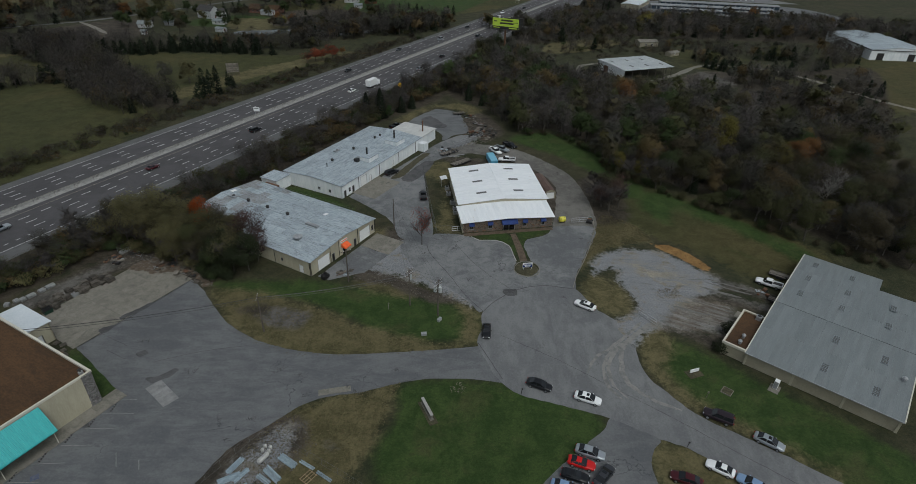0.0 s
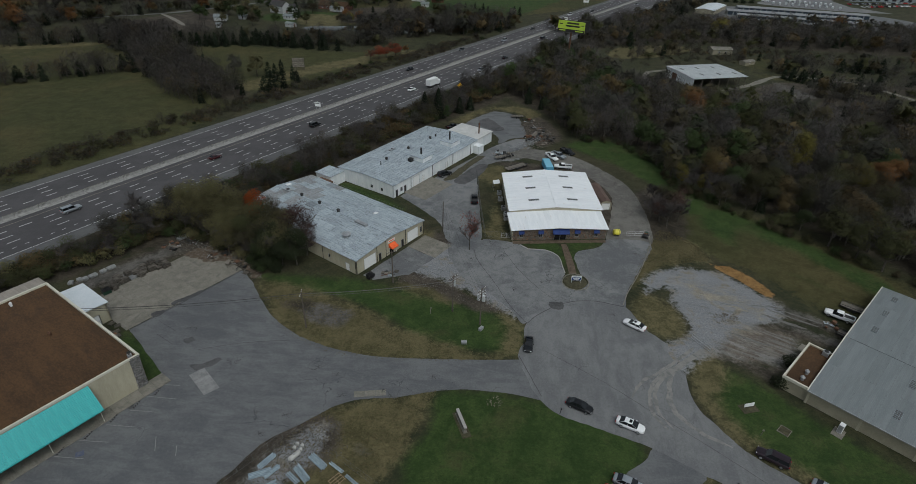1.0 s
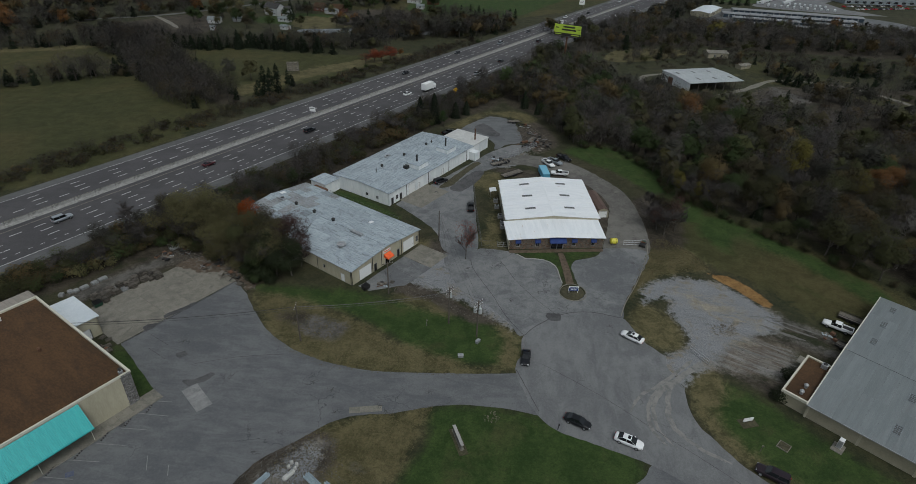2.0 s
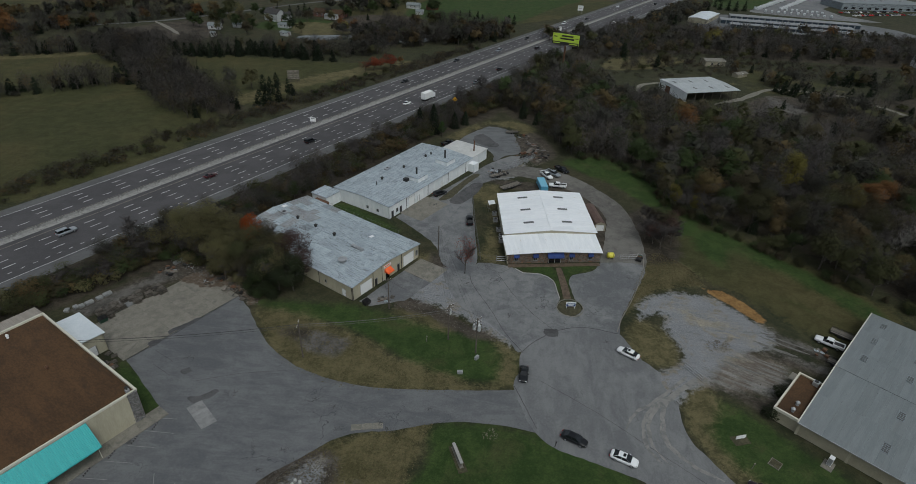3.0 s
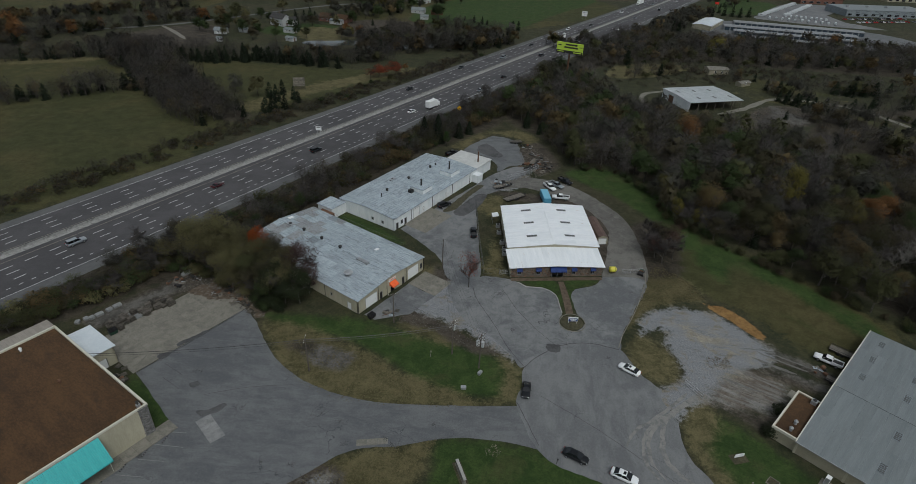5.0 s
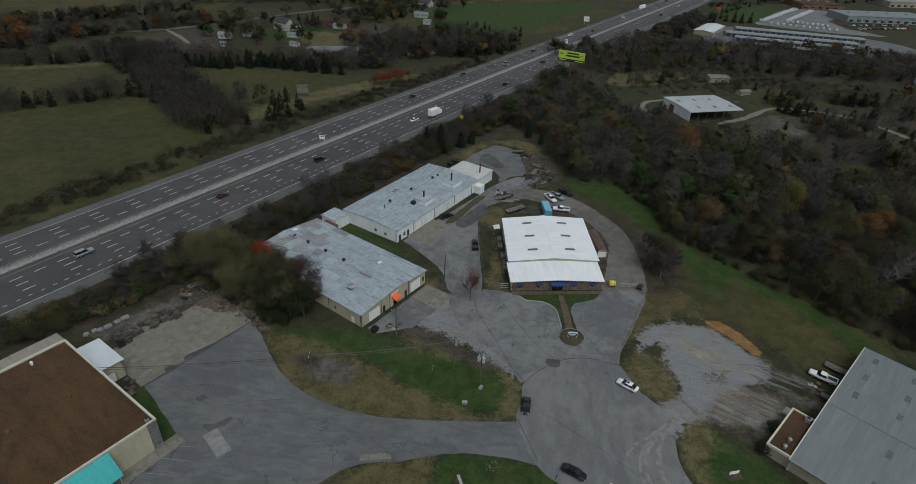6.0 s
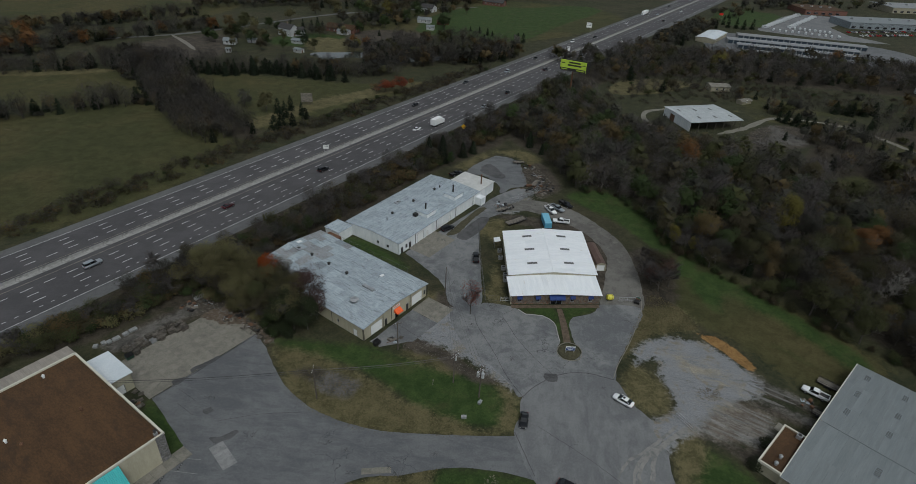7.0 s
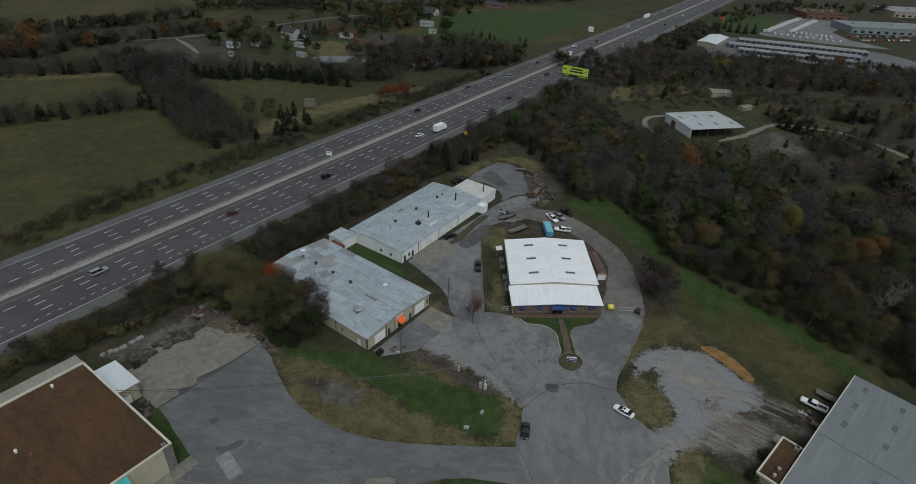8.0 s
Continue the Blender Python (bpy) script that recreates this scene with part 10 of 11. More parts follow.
def mesh_arrays(me):
    if me.name not in ARRAYS:
        co = np.empty(len(me.vertices) * 3, np.float32)
        me.vertices.foreach_get("co", co)
        nrm = np.empty(len(me.vertices) * 3, np.float32)
        me.vertices.foreach_get("normal", nrm)
        loops = np.empty(len(me.loops), np.int32)
        me.loops.foreach_get("vertex_index", loops)
        size = np.empty(len(me.polygons), np.int32)
        me.polygons.foreach_get("loop_total", size)
        ARRAYS[me.name] = (co.reshape(-1, 3), loops, size, nrm.reshape(-1, 3))
    return ARRAYS[me.name]


def joined_trees(name, spots, label, category):
    """Trees too many to tell apart, as one object."""
    mats, cos, loops, sizes, mis, tones, normals, base = [], [], [], [], [], [], [], 0
    for x, y, kind, leaf, scale, wide in spots:
        rng = random.Random(int(x * 100) * 7919 + int(y * 100))
        tr, tw, cr = PROTO[(kind, rng.randrange(4))]
        m = np.array(spot_matrix(x, y, scale, wide, rng)).astype(np.float32)
        shade_of_tree = rng.uniform(-0.30, 0.30)
        for src, mat in ((mesh_arrays(tr), "bark"), (tw, "twig"), (cr, leaf)):
            if src is None:
                continue
            if mat not in mats:
                mats.append(mat)
            co, lp, sz, nrm = src
            cos.append(co @ m[:3, :3].T + m[:3, 3])
            normals.append(unit(nrm @ m[:3, :3].T))
            loops.append(lp + base)
            sizes.append(sz)
            mis.append(np.full(len(sz), mats.index(mat), np.int32))
            base += len(co)
            tones.append(np.full(len(co), shade_of_tree, np.float32))
    me = bpy.data.meshes.new(name)
    for k in mats:
        me.materials.append(M[k])
    fill_mesh(me, *(np.concatenate(r) for r in (cos, loops, sizes, mis, normals)))
    me.attributes.new("tone", "FLOAT", "POINT").data.foreach_set("value", np.concatenate(tones))
    return tagged(new(name, me), label, category, kind="stuff")


def spots_in(outline, spacing, pick, seed):
    """Places on a jittered grid inside an outline. pick(rng, x, y) gives kind, leaf, scale, width."""
    rng = random.Random(seed)
    o = np.array(outline)
    x0, y0, x1, y1 = o[:, 0].min(), o[:, 1].min(), o[:, 0].max(), o[:, 1].max()
    pts, y, row = [], y0, 0
    while y < y1:
        x = x0 + (spacing / 2 if row % 2 else 0)
        while x < x1:
            pts.append((x + rng.uniform(-0.42, 0.42) * spacing, y + rng.uniform(-0.42, 0.42) * spacing))
            x += spacing
        y += spacing * 0.87
        row += 1
    p = np.array(pts)
    ok = inside_distance(p[:, 0], p[:, 1], outline) > 0.3
    out = []
    for (px, py), good in zip(pts, ok):
        c = pick(rng, px, py) if good else None
        if c:
            out.append((px, py, *c))
    return out


def spots_along(points, width, spacing, seed, pick):
    line = curved(points, 4.0, closed=False)
    left, right = [], []
    for (ax, ay), (bx, by) in zip(line, line[1:]):
        d = Vector((bx - ax, by - ay, 0)).normalized()
        left.append((ax - d.y * width / 2, ay + d.x * width / 2))
        right.append((ax + d.y * width / 2, ay - d.x * width / 2))
    return spots_in(left + right[::-1], spacing, pick, seed)


def woods_pick(rng, x, y):
    r = rng.random()
    s = rng.uniform(0.62, 1.28)
    if r < 0.12:
        return ("bare", "leaf_brown", s, 1.0)
    if r < 0.34:
        return ("thin", rng.choice(("leaf_grey", "leaf_brown", "leaf_olive")), s, 1.0)
    if r < 0.90:
        return ("leafy", rng.choice(("leaf_olive", "leaf_grey", "leaf_olive", "leaf_green", "leaf_brown", "leaf_grey", "leaf_brown", "leaf_tawny")), s * 0.95, 1.0)
    if r < 0.95:
        return ("bush", rng.choice(("leaf_olive", "leaf_green")), rng.uniform(0.9, 1.6), 1.1)
    return ("cedar", "leaf_cedar", rng.uniform(0.6, 0.9), 1.0)


def verge_pick(rng, x, y):
    r = rng.random()
    if r < 0.62:
        return ("bush", rng.choice(("leaf_olive", "leaf_green", "leaf_brown", "leaf_olive", "leaf_tawny")), rng.uniform(0.7, 1.35), 1.25)
    if r < 0.74:
        return ("bare", "leaf_brown", rng.uniform(0.45, 0.8), 1.0)
    if r < 0.93:
        return ("thin", rng.choice(("leaf_brown", "leaf_olive", "leaf_grey")), rng.uniform(0.4, 0.75), 1.1)
    return None


def band_pick(rng, x, y):
    r = rng.random()
    if r < 0.42:
        return ("farbare", rng.choice(("leaf_grey", "leaf_grey", "leaf_brown")), rng.uniform(0.7, 1.25), 1.0)
    if r < 0.68:
        return ("far", rng.choice(("leaf_grey", "leaf_brown", "leaf_olive", "leaf_tawny")), rng.uniform(0.65, 1.15), 1.0)
    if r < 0.83:
        return ("farbush", rng.choice(("leaf_grey", "leaf_olive", "leaf_brown")), rng.uniform(0.8, 1.6), 1.2)
    if r < 0.94:
        return ("farcedar", "leaf_cedar", rng.uniform(0.6, 1.0), 1.1)
    return None


def low_pick(rng, x, y):
    r = rng.random()
    if r < 0.50:
        return ("scrub", rng.choice(("leaf_olive", "leaf_brown", "leaf_tawny", "leaf_brown")), rng.uniform(0.5, 1.15), 1.15)
    if r < 0.56:
        return ("farbush", rng.choice(("leaf_olive", "leaf_brown", "leaf_green")), rng.uniform(0.4, 0.95), 1.1)
    if r < 0.62:
        return ("farbare", "leaf_brown", rng.uniform(0.3, 0.5), 1.0)
    return None


# single trees with a colour of their own
SINGLE = [(-99.5, 125, "bare", "leaf_brown", 0.85, 1.0, ""), (-96, 119, "bare", "leaf_brown", 0.65, 1.0, ""), (-55.5, 126.2, "thin", "leaf_plum", 0.95, 1.0, "half-bare tree with dark red-brown leaves"), (-80, 124, "leafy", "leaf_straw", 1.15, 1.0, ""), (-73.5, 120, "leafy", "leaf_straw", 1.05, 1.0, ""), (-72, 129, "thin", "leaf_brown", 1.05, 1.0, ""), (-64, 115, "leafy", "leaf_olive", 1.0, 0.95, ""), (-58, 112, "leafy", "leaf_green", 0.85, 0.9, ""), (-61, 121, "thin", "leaf_olive", 0.95, 1.0, ""),
          (-68, 113, "leafy", "leaf_straw", 0.85, 0.9, ""), (-54.5, 115, "thin", "leaf_brown", 0.85, 0.9, ""), (-86, 127, "thin", "leaf_straw", 1.0, 1.0, ""), (-58, 123, "bare", "leaf_brown", 0.85, 0.8, ""),
          (-9.6, 125.6, "thin", "leaf_wine", 0.98, 0.72, "slender tree with thin dark red leaves"), (91, 189, "leafy", "leaf_gold", 1.45, 0.8, ""), (94, 194, "leafy", "leaf_gold", 1.2, 0.8, ""), (112, 178, "leafy", "leaf_orange", 1.25, 1.0, ""), (118, 182, "leafy", "leaf_orange", 1.1, 1.0, ""), (105, 175, "leafy", "leaf_gold", 1.1, 0.9, ""),
          (68.5, 241, "leafy", "leaf_orange", 1.25, 1.25, ""), (8.5, 312, "leafy", "leaf_olive", 1.35, 0.95, "tall olive green tree beside the motorway"), (63, 182, "leafy", "leaf_gold", 1.0, 0.75, ""), (89, 246, "leafy", "leaf_gold", 0.95, 0.8, ""), (50, 186, "thin", "leaf_gold", 1.0, 0.8, ""),
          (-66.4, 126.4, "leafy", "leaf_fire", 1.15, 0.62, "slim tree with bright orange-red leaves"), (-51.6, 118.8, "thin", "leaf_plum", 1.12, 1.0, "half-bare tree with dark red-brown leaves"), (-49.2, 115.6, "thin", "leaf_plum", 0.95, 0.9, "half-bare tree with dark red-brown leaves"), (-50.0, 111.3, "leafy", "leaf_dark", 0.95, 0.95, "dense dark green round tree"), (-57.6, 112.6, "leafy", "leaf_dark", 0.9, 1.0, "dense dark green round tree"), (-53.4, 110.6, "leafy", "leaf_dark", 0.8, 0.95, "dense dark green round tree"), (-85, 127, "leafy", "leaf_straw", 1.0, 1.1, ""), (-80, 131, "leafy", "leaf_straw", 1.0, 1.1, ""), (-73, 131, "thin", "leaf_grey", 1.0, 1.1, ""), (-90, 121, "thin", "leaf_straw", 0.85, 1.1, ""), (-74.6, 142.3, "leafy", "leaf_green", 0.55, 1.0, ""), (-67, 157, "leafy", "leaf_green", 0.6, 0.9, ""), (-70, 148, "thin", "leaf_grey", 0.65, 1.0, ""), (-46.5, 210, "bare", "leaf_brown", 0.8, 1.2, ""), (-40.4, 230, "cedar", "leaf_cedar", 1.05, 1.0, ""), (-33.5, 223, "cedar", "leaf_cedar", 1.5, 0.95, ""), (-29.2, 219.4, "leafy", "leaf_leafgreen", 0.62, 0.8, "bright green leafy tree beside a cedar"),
          (-26, 231, "cedar", "leaf_cedar", 0.9, 1.1, ""), (-22, 236, "cedar", "leaf_cedar", 0.75, 1.2, ""), (43.5, 147, "bare", "leaf_brown", 0.85, 1.1, ""), (42, 150, "thin", "leaf_plum", 0.75, 1.1, ""), (45.5, 152, "thin", "leaf_plum", 0.8, 1.1, ""), (47.5, 156, "thin", "leaf_plum", 0.85, 1.0, ""), (44, 160, "thin", "leaf_brown", 0.75, 1.1, ""), (51.8, 173.8, "leafy", "leaf_gold", 0.78, 0.8, ""), (58.5, 170.5, "leafy", "leaf_gold", 0.6, 1.0, ""), (40, 152, "bare", "leaf_brown", 0.85, 1.0, ""), (45, 155, "thin", "leaf_brown", 0.85, 0.9, ""),
          (41, 158, "bare", "leaf_brown", 0.8, 1.0, ""), (47, 150, "bare", "leaf_brown", 0.7, 1.0, ""), (-90.5, 117, "bare", "leaf_brown", 0.85, 0.9, ""), (-95, 108, "bare", "leaf_brown", 0.6, 0.9, ""), (-56, 192, "bare", "leaf_brown", 0.75, 1.0, ""),
          (-52, 199, "bare", "leaf_brown", 0.8, 1.1, ""), (18, 330, "leafy", "leaf_green", 1.25, 0.9, ""), (14, 322, "leafy", "leaf_olive", 1.1, 0.9, ""), (96, 172, "snag", "leaf_brown", 1.15, 1.0, ""), (108, 152, "snag", "leaf_brown", 1.2, 1.0, ""), (101, 140, "snag", "leaf_brown", 0.9, 1.0, ""),
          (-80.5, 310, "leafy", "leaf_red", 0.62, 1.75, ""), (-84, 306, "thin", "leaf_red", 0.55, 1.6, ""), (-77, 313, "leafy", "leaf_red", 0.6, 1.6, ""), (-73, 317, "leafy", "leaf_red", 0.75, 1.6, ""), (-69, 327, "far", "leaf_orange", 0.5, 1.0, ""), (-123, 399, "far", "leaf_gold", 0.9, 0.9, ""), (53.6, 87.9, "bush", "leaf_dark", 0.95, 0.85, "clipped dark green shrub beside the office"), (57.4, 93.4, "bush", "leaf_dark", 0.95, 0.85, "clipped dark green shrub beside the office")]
for x, y, kind, leaf, s, w, word in SINGLE:
    tree(x, y, kind, leaf, s, w, label=word)

LIGHTER = {"leafy": "mid", "thin": "midthin", "bare": "midbare", "bush": "midbush"}
WOODS = [(19, 211), (33, 209), (45, 198), (49, 184), (51, 174), (57, 168), (65, 159.5), (73, 152), (79, 146), (85, 140.5), (91, 134.5), (102, 126), (118, 117), (138, 150), (150, 195), (126, 226), (126, 250), (104, 258), (80, 265), (62, 273), (47, 292), (32, 326), (14, 342), (-4, 284), (-12, 266), (0, 252), (9, 238), (13, 226), (15, 214)]
wood = sorted(spots_in(WOODS, 5.4, woods_pick, 1), key=lambda s: s[1] - 0.25 * s[0])
for s in wood[:170]:
    tree(*s, group="trees of the wood behind the estate")
joined_trees("woodland", [(x, y, LIGHTER.get(k, k), *r) for x, y, k, *r in wood[170:]], "brown and olive autumn woodland behind the estate", "woodland")
EDGE = [(24, 208), (34, 208.5), (42, 199.5), (48, 188.5), (50.5, 173), (56, 167.5), (64, 159.5), (72, 151.8), (78, 146.2), (84, 140.6), (90, 134.4), (100, 127), (112, 119)]
for s in spots_along(EDGE, 2.6, 2.5, 5, lambda rng, x, y: ("bush", rng.choice(("leaf_green", "leaf_olive", "leaf_brown")), rng.uniform(0.4, 1.0), 0.9)):
    tree(*s, group="low shrubs along the wood's edge")
ROADSIDE = [(-118.5, 85), (-105.5, 111), (-90.5, 145), (-69.5, 183), (-52.5, 219), (-22.5, 280), (2.5, 325), (6, 300), (-8, 262), (-30, 226), (-44, 201), (-59, 166), (-74, 138), (-78, 126), (-93, 113), (-103, 97), (-112, 84)]
verge = sorted(spots_in(ROADSIDE, 3.2, verge_pick, 2), key=lambda s: s[1])
for s in verge[:70]:
    tree(*s, group="shrubs and trees of the motorway verge")
THICKET = [(-121, 91.5), (-115, 98), (-109.5, 102.6), (-104, 113), (-96.5, 123.6), (-90, 122), (-88, 117.5), (-92, 109.5), (-96.4, 105), (-98, 99.6), (-103.6, 96.2), (-110.6, 92), (-114, 85.6)]
thicket = spots_in(THICKET, 2.7, lambda rng, x, y: ("midbush", rng.choice(("leaf_green", "leaf_olive", "leaf_green", "leaf_straw", "leaf_tawny")), rng.uniform(0.6, 1.1), 1.1), 14)
joined_trees("thicket", thicket, "dense green and olive thicket behind the shop", "scrub")
joined_trees("verge_scrub", [(x, y, LIGHTER.get(k, k), *r) for x, y, k, *r in verge[70:]], "brown scrub and shrubs along the motorway verge", "scrub")
CLUMP = [(-50, 110), (-56, 107), (-66, 113), (-76, 118), (-88, 120), (-90, 128), (-78, 134), (-66, 131), (-55, 122)]
for s in spots_in(CLUMP, 4.6, lambda rng, x, y: rng.choice((("leafy", "leaf_straw", rng.uniform(0.75, 1.05), 0.9), ("thin", "leaf_brown", rng.uniform(0.8, 1.05), 0.95), ("thin", "leaf_straw", rng.uniform(0.9, 1.15), 1.0))), 3):
    tree(*s, group="trees beside the workshop")
SKIRT = [(-88, 121), (-79, 118.5), (-70, 115), (-64, 111.5), (-57, 108.6), (-51, 109), (-48, 112.5)]
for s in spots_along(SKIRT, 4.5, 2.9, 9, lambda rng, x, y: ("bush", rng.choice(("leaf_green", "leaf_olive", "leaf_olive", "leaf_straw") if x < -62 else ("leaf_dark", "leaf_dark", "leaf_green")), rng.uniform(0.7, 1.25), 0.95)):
    tree(*s, group="shrubs under the trees beside the workshop")
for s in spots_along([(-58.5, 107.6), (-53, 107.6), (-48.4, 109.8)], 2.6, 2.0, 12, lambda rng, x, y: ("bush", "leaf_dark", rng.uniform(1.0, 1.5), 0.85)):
    tree(*s, group="shrubs under the trees beside the workshop")

far = []
for line, width, gap, seed in (([(-252, 200), (-228, 229), (-190, 258), (-170, 268)], 9, 4.2, 21), ([(-330, 256), (-268, 299), (-232, 314), (-205, 318)], 14, 4.8, 22), ([(-232, 318), (-186, 278), (-156, 248), (-126, 224)], 28, 4.8, 23),
                               ([(-205, 318), (-150, 331), (-104, 336), (-80, 350)], 12, 4.6, 24), ([(-110, 372), (-82, 380), (-60, 392), (-40, 400), (-18, 428)], 34, 4.4, 25), ([(-100, 405), (-80, 430), (-55, 445), (-35, 440)], 16, 5.5, 52), ([(-420, 290), (-309, 320), (-304, 352), (-282, 378), (-256, 413), (-239, 431)], 12, 4.6, 27), ([(-440, 300), (-340, 318), (-312, 310)], 26, 6, 53),
                               ([(-470, 335), (-358, 376), (-318, 418), (-279, 475)], 13, 4.8, 28), ([(-260, 340), (-236, 320), (-205, 330)], 24, 7, 30)):
    far += spots_along(line, width, gap, seed, band_pick)
far = [(x, y, "farcedar" if (k == "far" and -205 < x < -100 and 310 < y < 345 and i % 3) else k, "leaf_cedar" if (k == "far" and -205 < x < -100 and 310 < y < 345 and i % 3) else l, s, w) for i, (x, y, k, l, s, w) in enumerate(far)]
far = [(x, y, "hedge" if k == "far" and y < 330 else k, *r) for x, y, k, *r in far]
far += spots_along([(-214, 315), (-187, 314), (-157, 323), (-137, 325), (-104, 322)], 6, 4.0, 51, lambda rng, x, y: ("farcedar", "leaf_cedar", rng.uniform(0.7, 1.1), 1.25))
far += [(x, y, "farcedar", "leaf_cedar", s, 1.3) for x, y, s in ((-228, 233, 0.85), (-225, 236, 0.7), (-213.7, 245.8, 0.55), (-207.7, 248.7, 0.65), (-203.7, 254.6, 0.95), (-195.5, 260.3, 0.9), (-192, 262, 0.8), (-114.7, 240.6, 0.9), (-112.4, 243.3, 1.0), (-109, 248.3, 0.8), (-106.4, 257.9, 0.7))]
joined_trees("hedgerow", far, "brown hedgerow trees and dark cedars between fields", "hedgerow")
low = spots_along([(-158, 134), (-140, 176), (-116, 222), (-96, 258), (-70, 305), (-30, 380)], 13, 2.9, 26, low_pick) + spots_in([(128, 215), (165, 210), (200, 262), (190, 300), (140, 300), (130, 262)], 5.5, low_pick, 35) + spots_in([(25, 345), (45, 325), (66, 330), (100, 345), (130, 350), (160, 345), (170, 390), (100, 400), (40, 385)], 6.5, low_pick, 36)
low += spots_in([(104, 345), (150, 346), (205, 356), (235, 388), (190, 392), (110, 392), (96, 372)], 5.2, low_pick, 61) + spots_in([(140, 262), (170, 262), (192, 300), (176, 300), (150, 284)], 5.0, low_pick, 62)
def in_glade(x, y):
    p = np.array([[x], [y]], float)
    return any(inside_distance(p[0], p[1], o)[0] > -1.5 for o in REGIONS["glade"])


low = [q for i, q in enumerate(low) if i % 6 == 0 or not in_glade(q[0], q[1])]
joined_trees("far_verge_scrub", low, "brown shrubs and weeds along the far verge", "scrub")
belt = [(x, y, "village", leaf, s, 1.0) for x, y, leaf, s in ((-218, 424, "leaf_olive", 1.2), (-213, 430, "leaf_brown", 1.0), (-199, 402, "leaf_brown", 0.9), (-190, 398, "leaf_brown", 0.9), (-184, 388, "leaf_green", 0.9), (-180, 406, "leaf_olive", 0.8), (-192, 506, "leaf_brown", 1.1), (-189, 536, "leaf_brown", 1.2),
        (-157, 521, "leaf_green", 1.3), (-150, 528, "leaf_olive", 1.3), (-128, 493, "leaf_gold", 1.0), (-112, 502, "leaf_olive", 1.2), (-104, 520, "leaf_green", 1.2), (-77, 490, "leaf_green", 1.1), (-120, 540, "leaf_brown", 1.2), (-170, 500, "leaf_brown", 1.0), (-205, 440, "leaf_green", 1.0), (-128, 262, "leaf_brown", 1.0), (-226, 388, "leaf_green", 1.0),
        (-165, 440, "leaf_green", 0.7), (-160, 436, "leaf_olive", 0.6), (-75, 482, "leaf_green", 1.2), (-109, 497, "leaf_green", 1.2), (-132, 479, "leaf_green", 1.2), (-122, 472, "leaf_green", 1.2), (-127, 506, "leaf_gold", 1.2), (-309, 325, "leaf_orange", 1.1), (-312, 332, "leaf_orange", 1.2), (-304, 358, "leaf_orange", 0.9), (-286, 371, "leaf_orange", 0.8), (-270, 400, "leaf_orange", 0.9), (126, 422, "leaf_gold", 1.3), (219, 465, "leaf_orange", 1.2), (-330, 345, "leaf_orange", 1.3), (-318, 318, "leaf_orange", 1.3), (-340, 352, "leaf_brown", 1.3), (-322, 330, "leaf_brown", 1.4), (-290, 350, "leaf_orange", 1.0), (-240, 420, "leaf_orange", 1.0))]
belt += [(x, y, "village", leaf, s, 1.0) for x, y, leaf, s in ((-144, 498, "leaf_green", 1.1), (-138, 503, "leaf_olive", 1.2), (-134, 529, "leaf_gold", 1.2), (-128, 528, "leaf_tawny", 1.0), (-124, 560, "leaf_olive", 1.2), (-112, 548, "leaf_green", 1.1), (-80, 499, "leaf_green", 0.9), (-128, 407, "leaf_orange", 0.8), (-124, 404, "leaf_tawny", 0.7), (-213, 403, "leaf_olive", 1.1), (-219, 410, "leaf_tawny", 1.0), (-196, 390, "leaf_green", 1.0), (-232, 430, "leaf_tawny", 1.1), (-226, 445, "leaf_olive", 1.1), (-200, 470, "leaf_brown", 1.2), (-160, 480, "leaf_brown", 1.1), (-178, 520, "leaf_olive", 1.2))]
belt += [(x, y, "farcedar", "leaf_cedar", s, 1.0) for x, y, s in ((174, 603, 1.0), (175, 590, 1.1), (182, 588, 1.1), (188, 586, 1.2), (197, 590, 1.1), (162, 580, 0.9), (-54, 486, 0.5), (-46, 481, 0.7), (-39, 476, 0.75), (-35, 474, 0.5), (-119, 444, 0.6), (-14, 456, 1.0), (-10, 460, 0.9), (-122, 262, 1.0), (-118, 268, 0.9), (-116, 256, 1.0), (-110, 262, 0.8))]
belt += [(x, y, "farcedar", "leaf_cedar", s, w) for x, y, s, w in ((133.6, 321, 0.75, 1.2), (136.5, 317.5, 0.85, 1.3), (140, 314.8, 0.9, 1.3), (144, 312, 0.8, 1.4), (148, 312.6, 0.75, 1.4), (152.3, 309.6, 0.85, 1.3), (156.5, 309.8, 0.7, 1.3), (165.4, 309.8, 0.95, 1.2), (168.5, 306, 0.8, 1.2), (173.7, 309, 0.8, 1.3), (143, 318, 0.6, 1.3), (160, 307, 0.6, 1.4), (171, 343, 0.9, 1.4), (177, 342, 0.8, 1.4), (186, 343, 0.9, 1.3), (193, 346, 1.0, 1.2), (152, 286, 0.7, 1.3), (127, 291, 0.5, 1.2))]
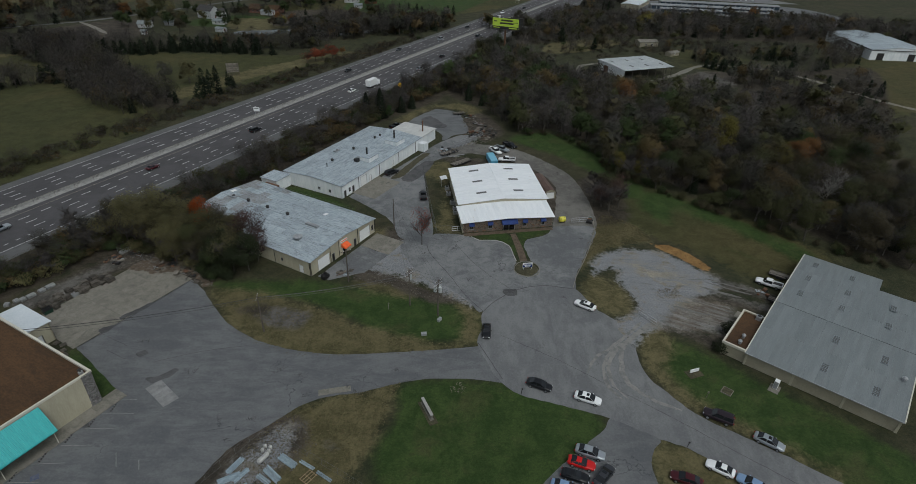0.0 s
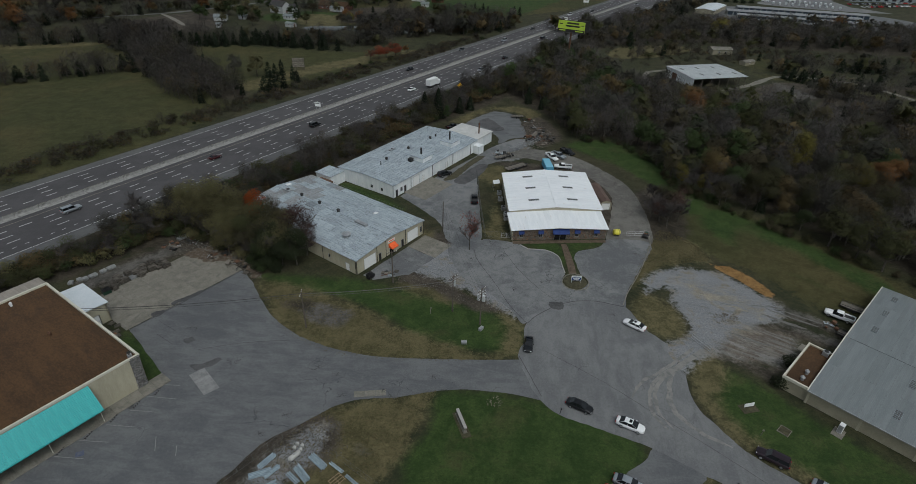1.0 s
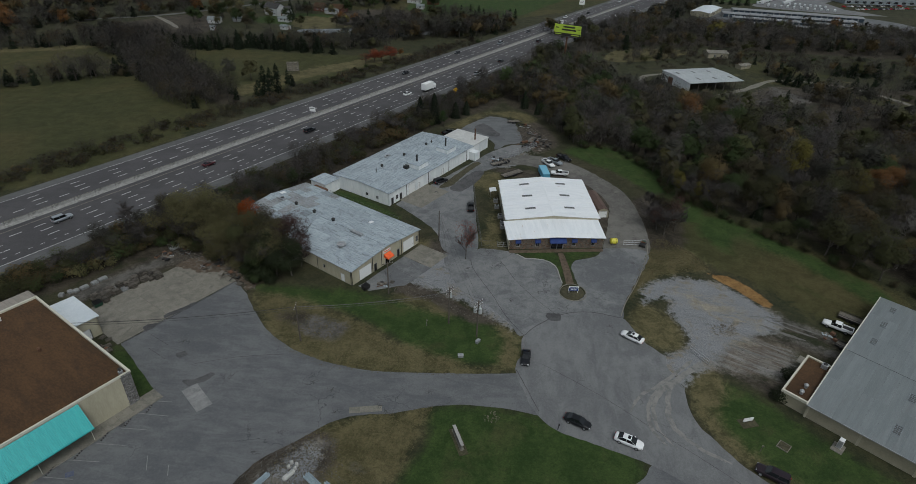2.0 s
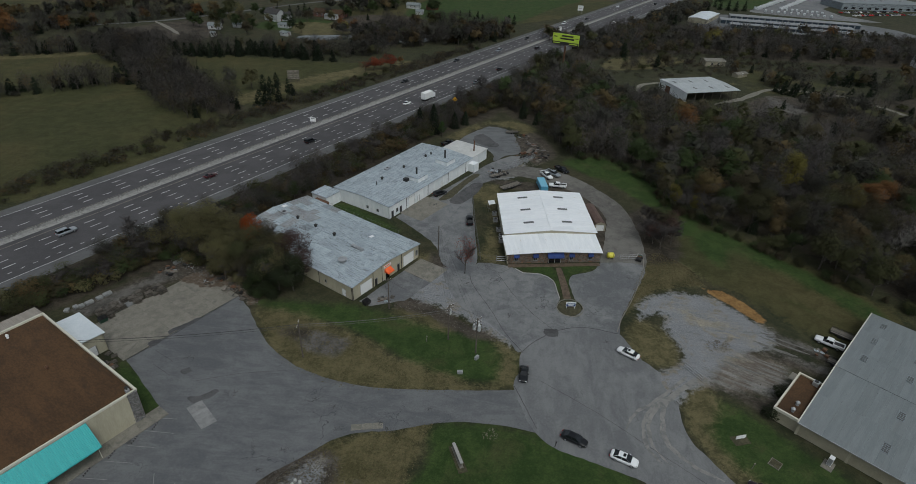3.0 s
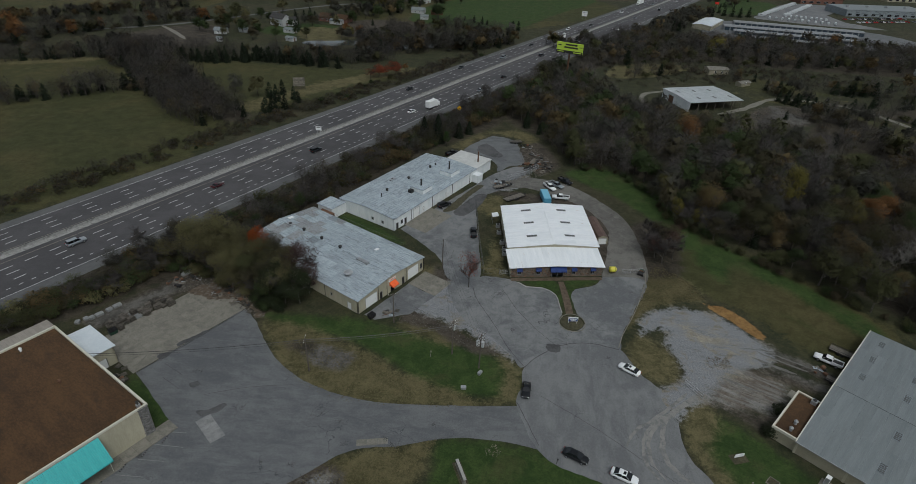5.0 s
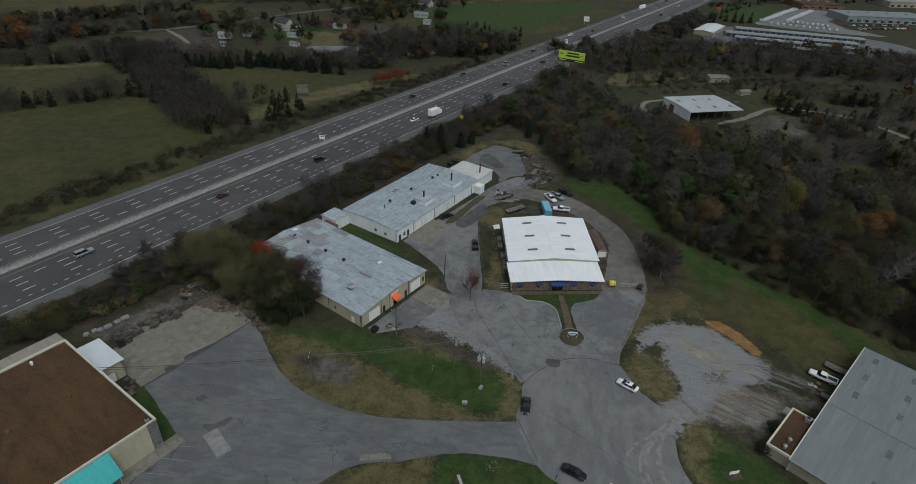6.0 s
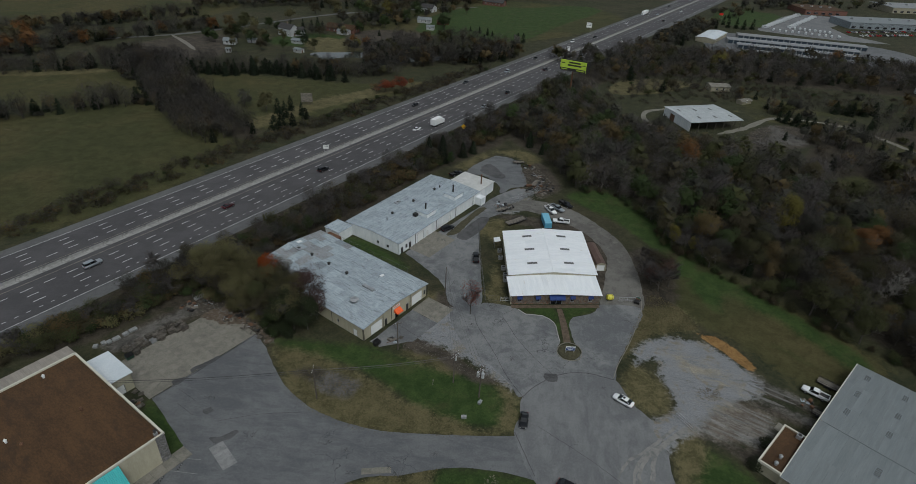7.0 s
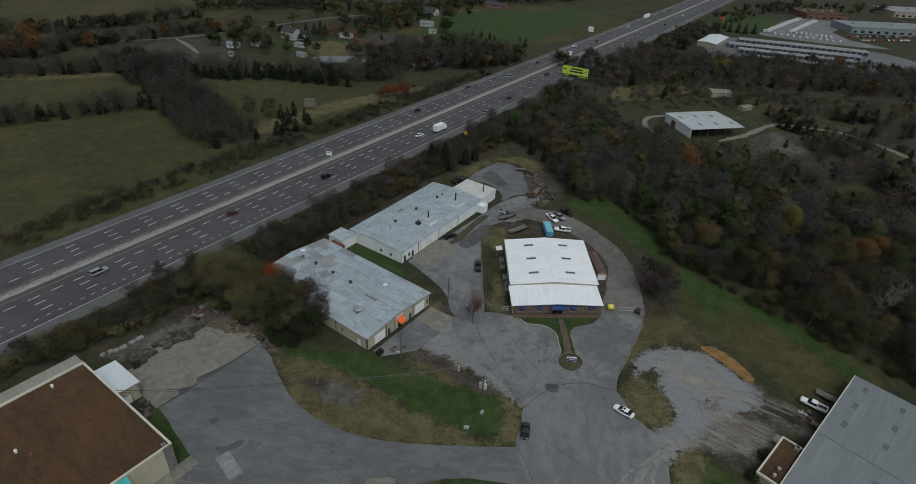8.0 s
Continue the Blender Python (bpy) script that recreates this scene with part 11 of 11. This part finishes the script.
belt += [(x, y, "village", leaf, s, 1.0) for x, y, leaf, s in ((-141.4, 265.9, "leaf_grey", 0.95), (-219.8, 384.6, "leaf_green", 0.9), (-212, 402.6, "leaf_green", 1.0), (-216, 396, "leaf_olive", 0.95), (-203, 400, "leaf_olive", 0.9), (-181.2, 372.8, "leaf_brown", 0.9), (-167, 377.1, "leaf_green", 0.85), (-116.6, 402.1, "leaf_orange", 0.8), (-172, 417, "leaf_green", 0.7), (-192, 428, "leaf_green", 0.8), (-203, 378, "leaf_olive", 0.7), (-150, 388, "leaf_olive", 0.8), (-160, 395, "leaf_green", 0.6), (-135, 445, "leaf_green", 1.0), (-143, 432, "leaf_olive", 0.8), (-128, 395, "leaf_brown", 0.8), (-122, 390, "leaf_grey", 0.9), (-112, 388, "leaf_grey", 0.9), (-104, 392, "leaf_grey", 1.0), (-96, 384, "leaf_grey", 1.0))]
for line, width, gap, seed in (([(24, 392), (80, 418), (150, 428), (230, 430), (330, 415)], 64, 6.8, 31), ([(52, 395), (82, 455), (118, 522), (158, 590)], 22, 6.4, 32), ([(132, 338), (150, 333), (160, 329)], 13, 5.0, 33), ([(136, 296), (150, 290), (170, 284), (186, 272)], 16, 6.0, 43), ([(140, 262), (156, 244), (160, 225), (150, 205)], 26, 6.0, 44), ([(165, 346), (182, 345), (200, 352)], 14, 5.0, 47), ([(112, 352), (128, 356), (146, 352)], 10, 6.0, 48), ([(60, 345), (80, 362), (100, 368)], 12, 8.0, 49), ([(175, 262), (190, 275), (205, 300)], 22, 8, 45), ([(195, 330), (230, 360), (260, 385)], 24, 8, 46), ([(60, 445), (110, 452), (170, 458), (300, 446)], 22, 6.5, 34),
                               ([(-300, 500), (-220, 550), (-136, 556), (-98, 594), (-60, 648), (40, 720)], 34, 8, 36), ([(-150, 478), (-130, 480), (-112, 496), (-125, 512)], 14, 7, 54), ([(-170, 410), (-150, 450), (-110, 470)], 12, 10, 37), ([(-190, 440), (-140, 500), (-60, 560)], 20, 13, 38), ([(180, 640), (260, 740), (420, 800)], 30, 12, 39),
                               ([(-520, 480), (-300, 640), (0, 820), (300, 1000)], 90, 20, 40), ([(170, 290), (200, 330), (240, 350)], 18, 9, 41), ([(170, 420), (240, 430), (300, 395)], 30, 9, 42)):
    belt += spots_along(line, width, gap, seed, band_pick)
belt = [(x, y, "distant" if y > 460 and k in ("far", "farbare") else k, *q) for x, y, k, *q in belt]
belt = [q for q in belt if q[2] == "farcedar" or not in_glade(q[0], q[1])]
# every other brown or olive village tree: paler leaves carry the distance haze
belt = [(x, y, k, "leaf_straw" if k == "village" and i % 2 and leaf in ("leaf_brown", "leaf_olive") else leaf, *q) for i, (x, y, k, leaf, *q) in enumerate(belt)]
joined_trees("far_woodland", belt, "far brown woodland belts and scattered cedars", "woodland")
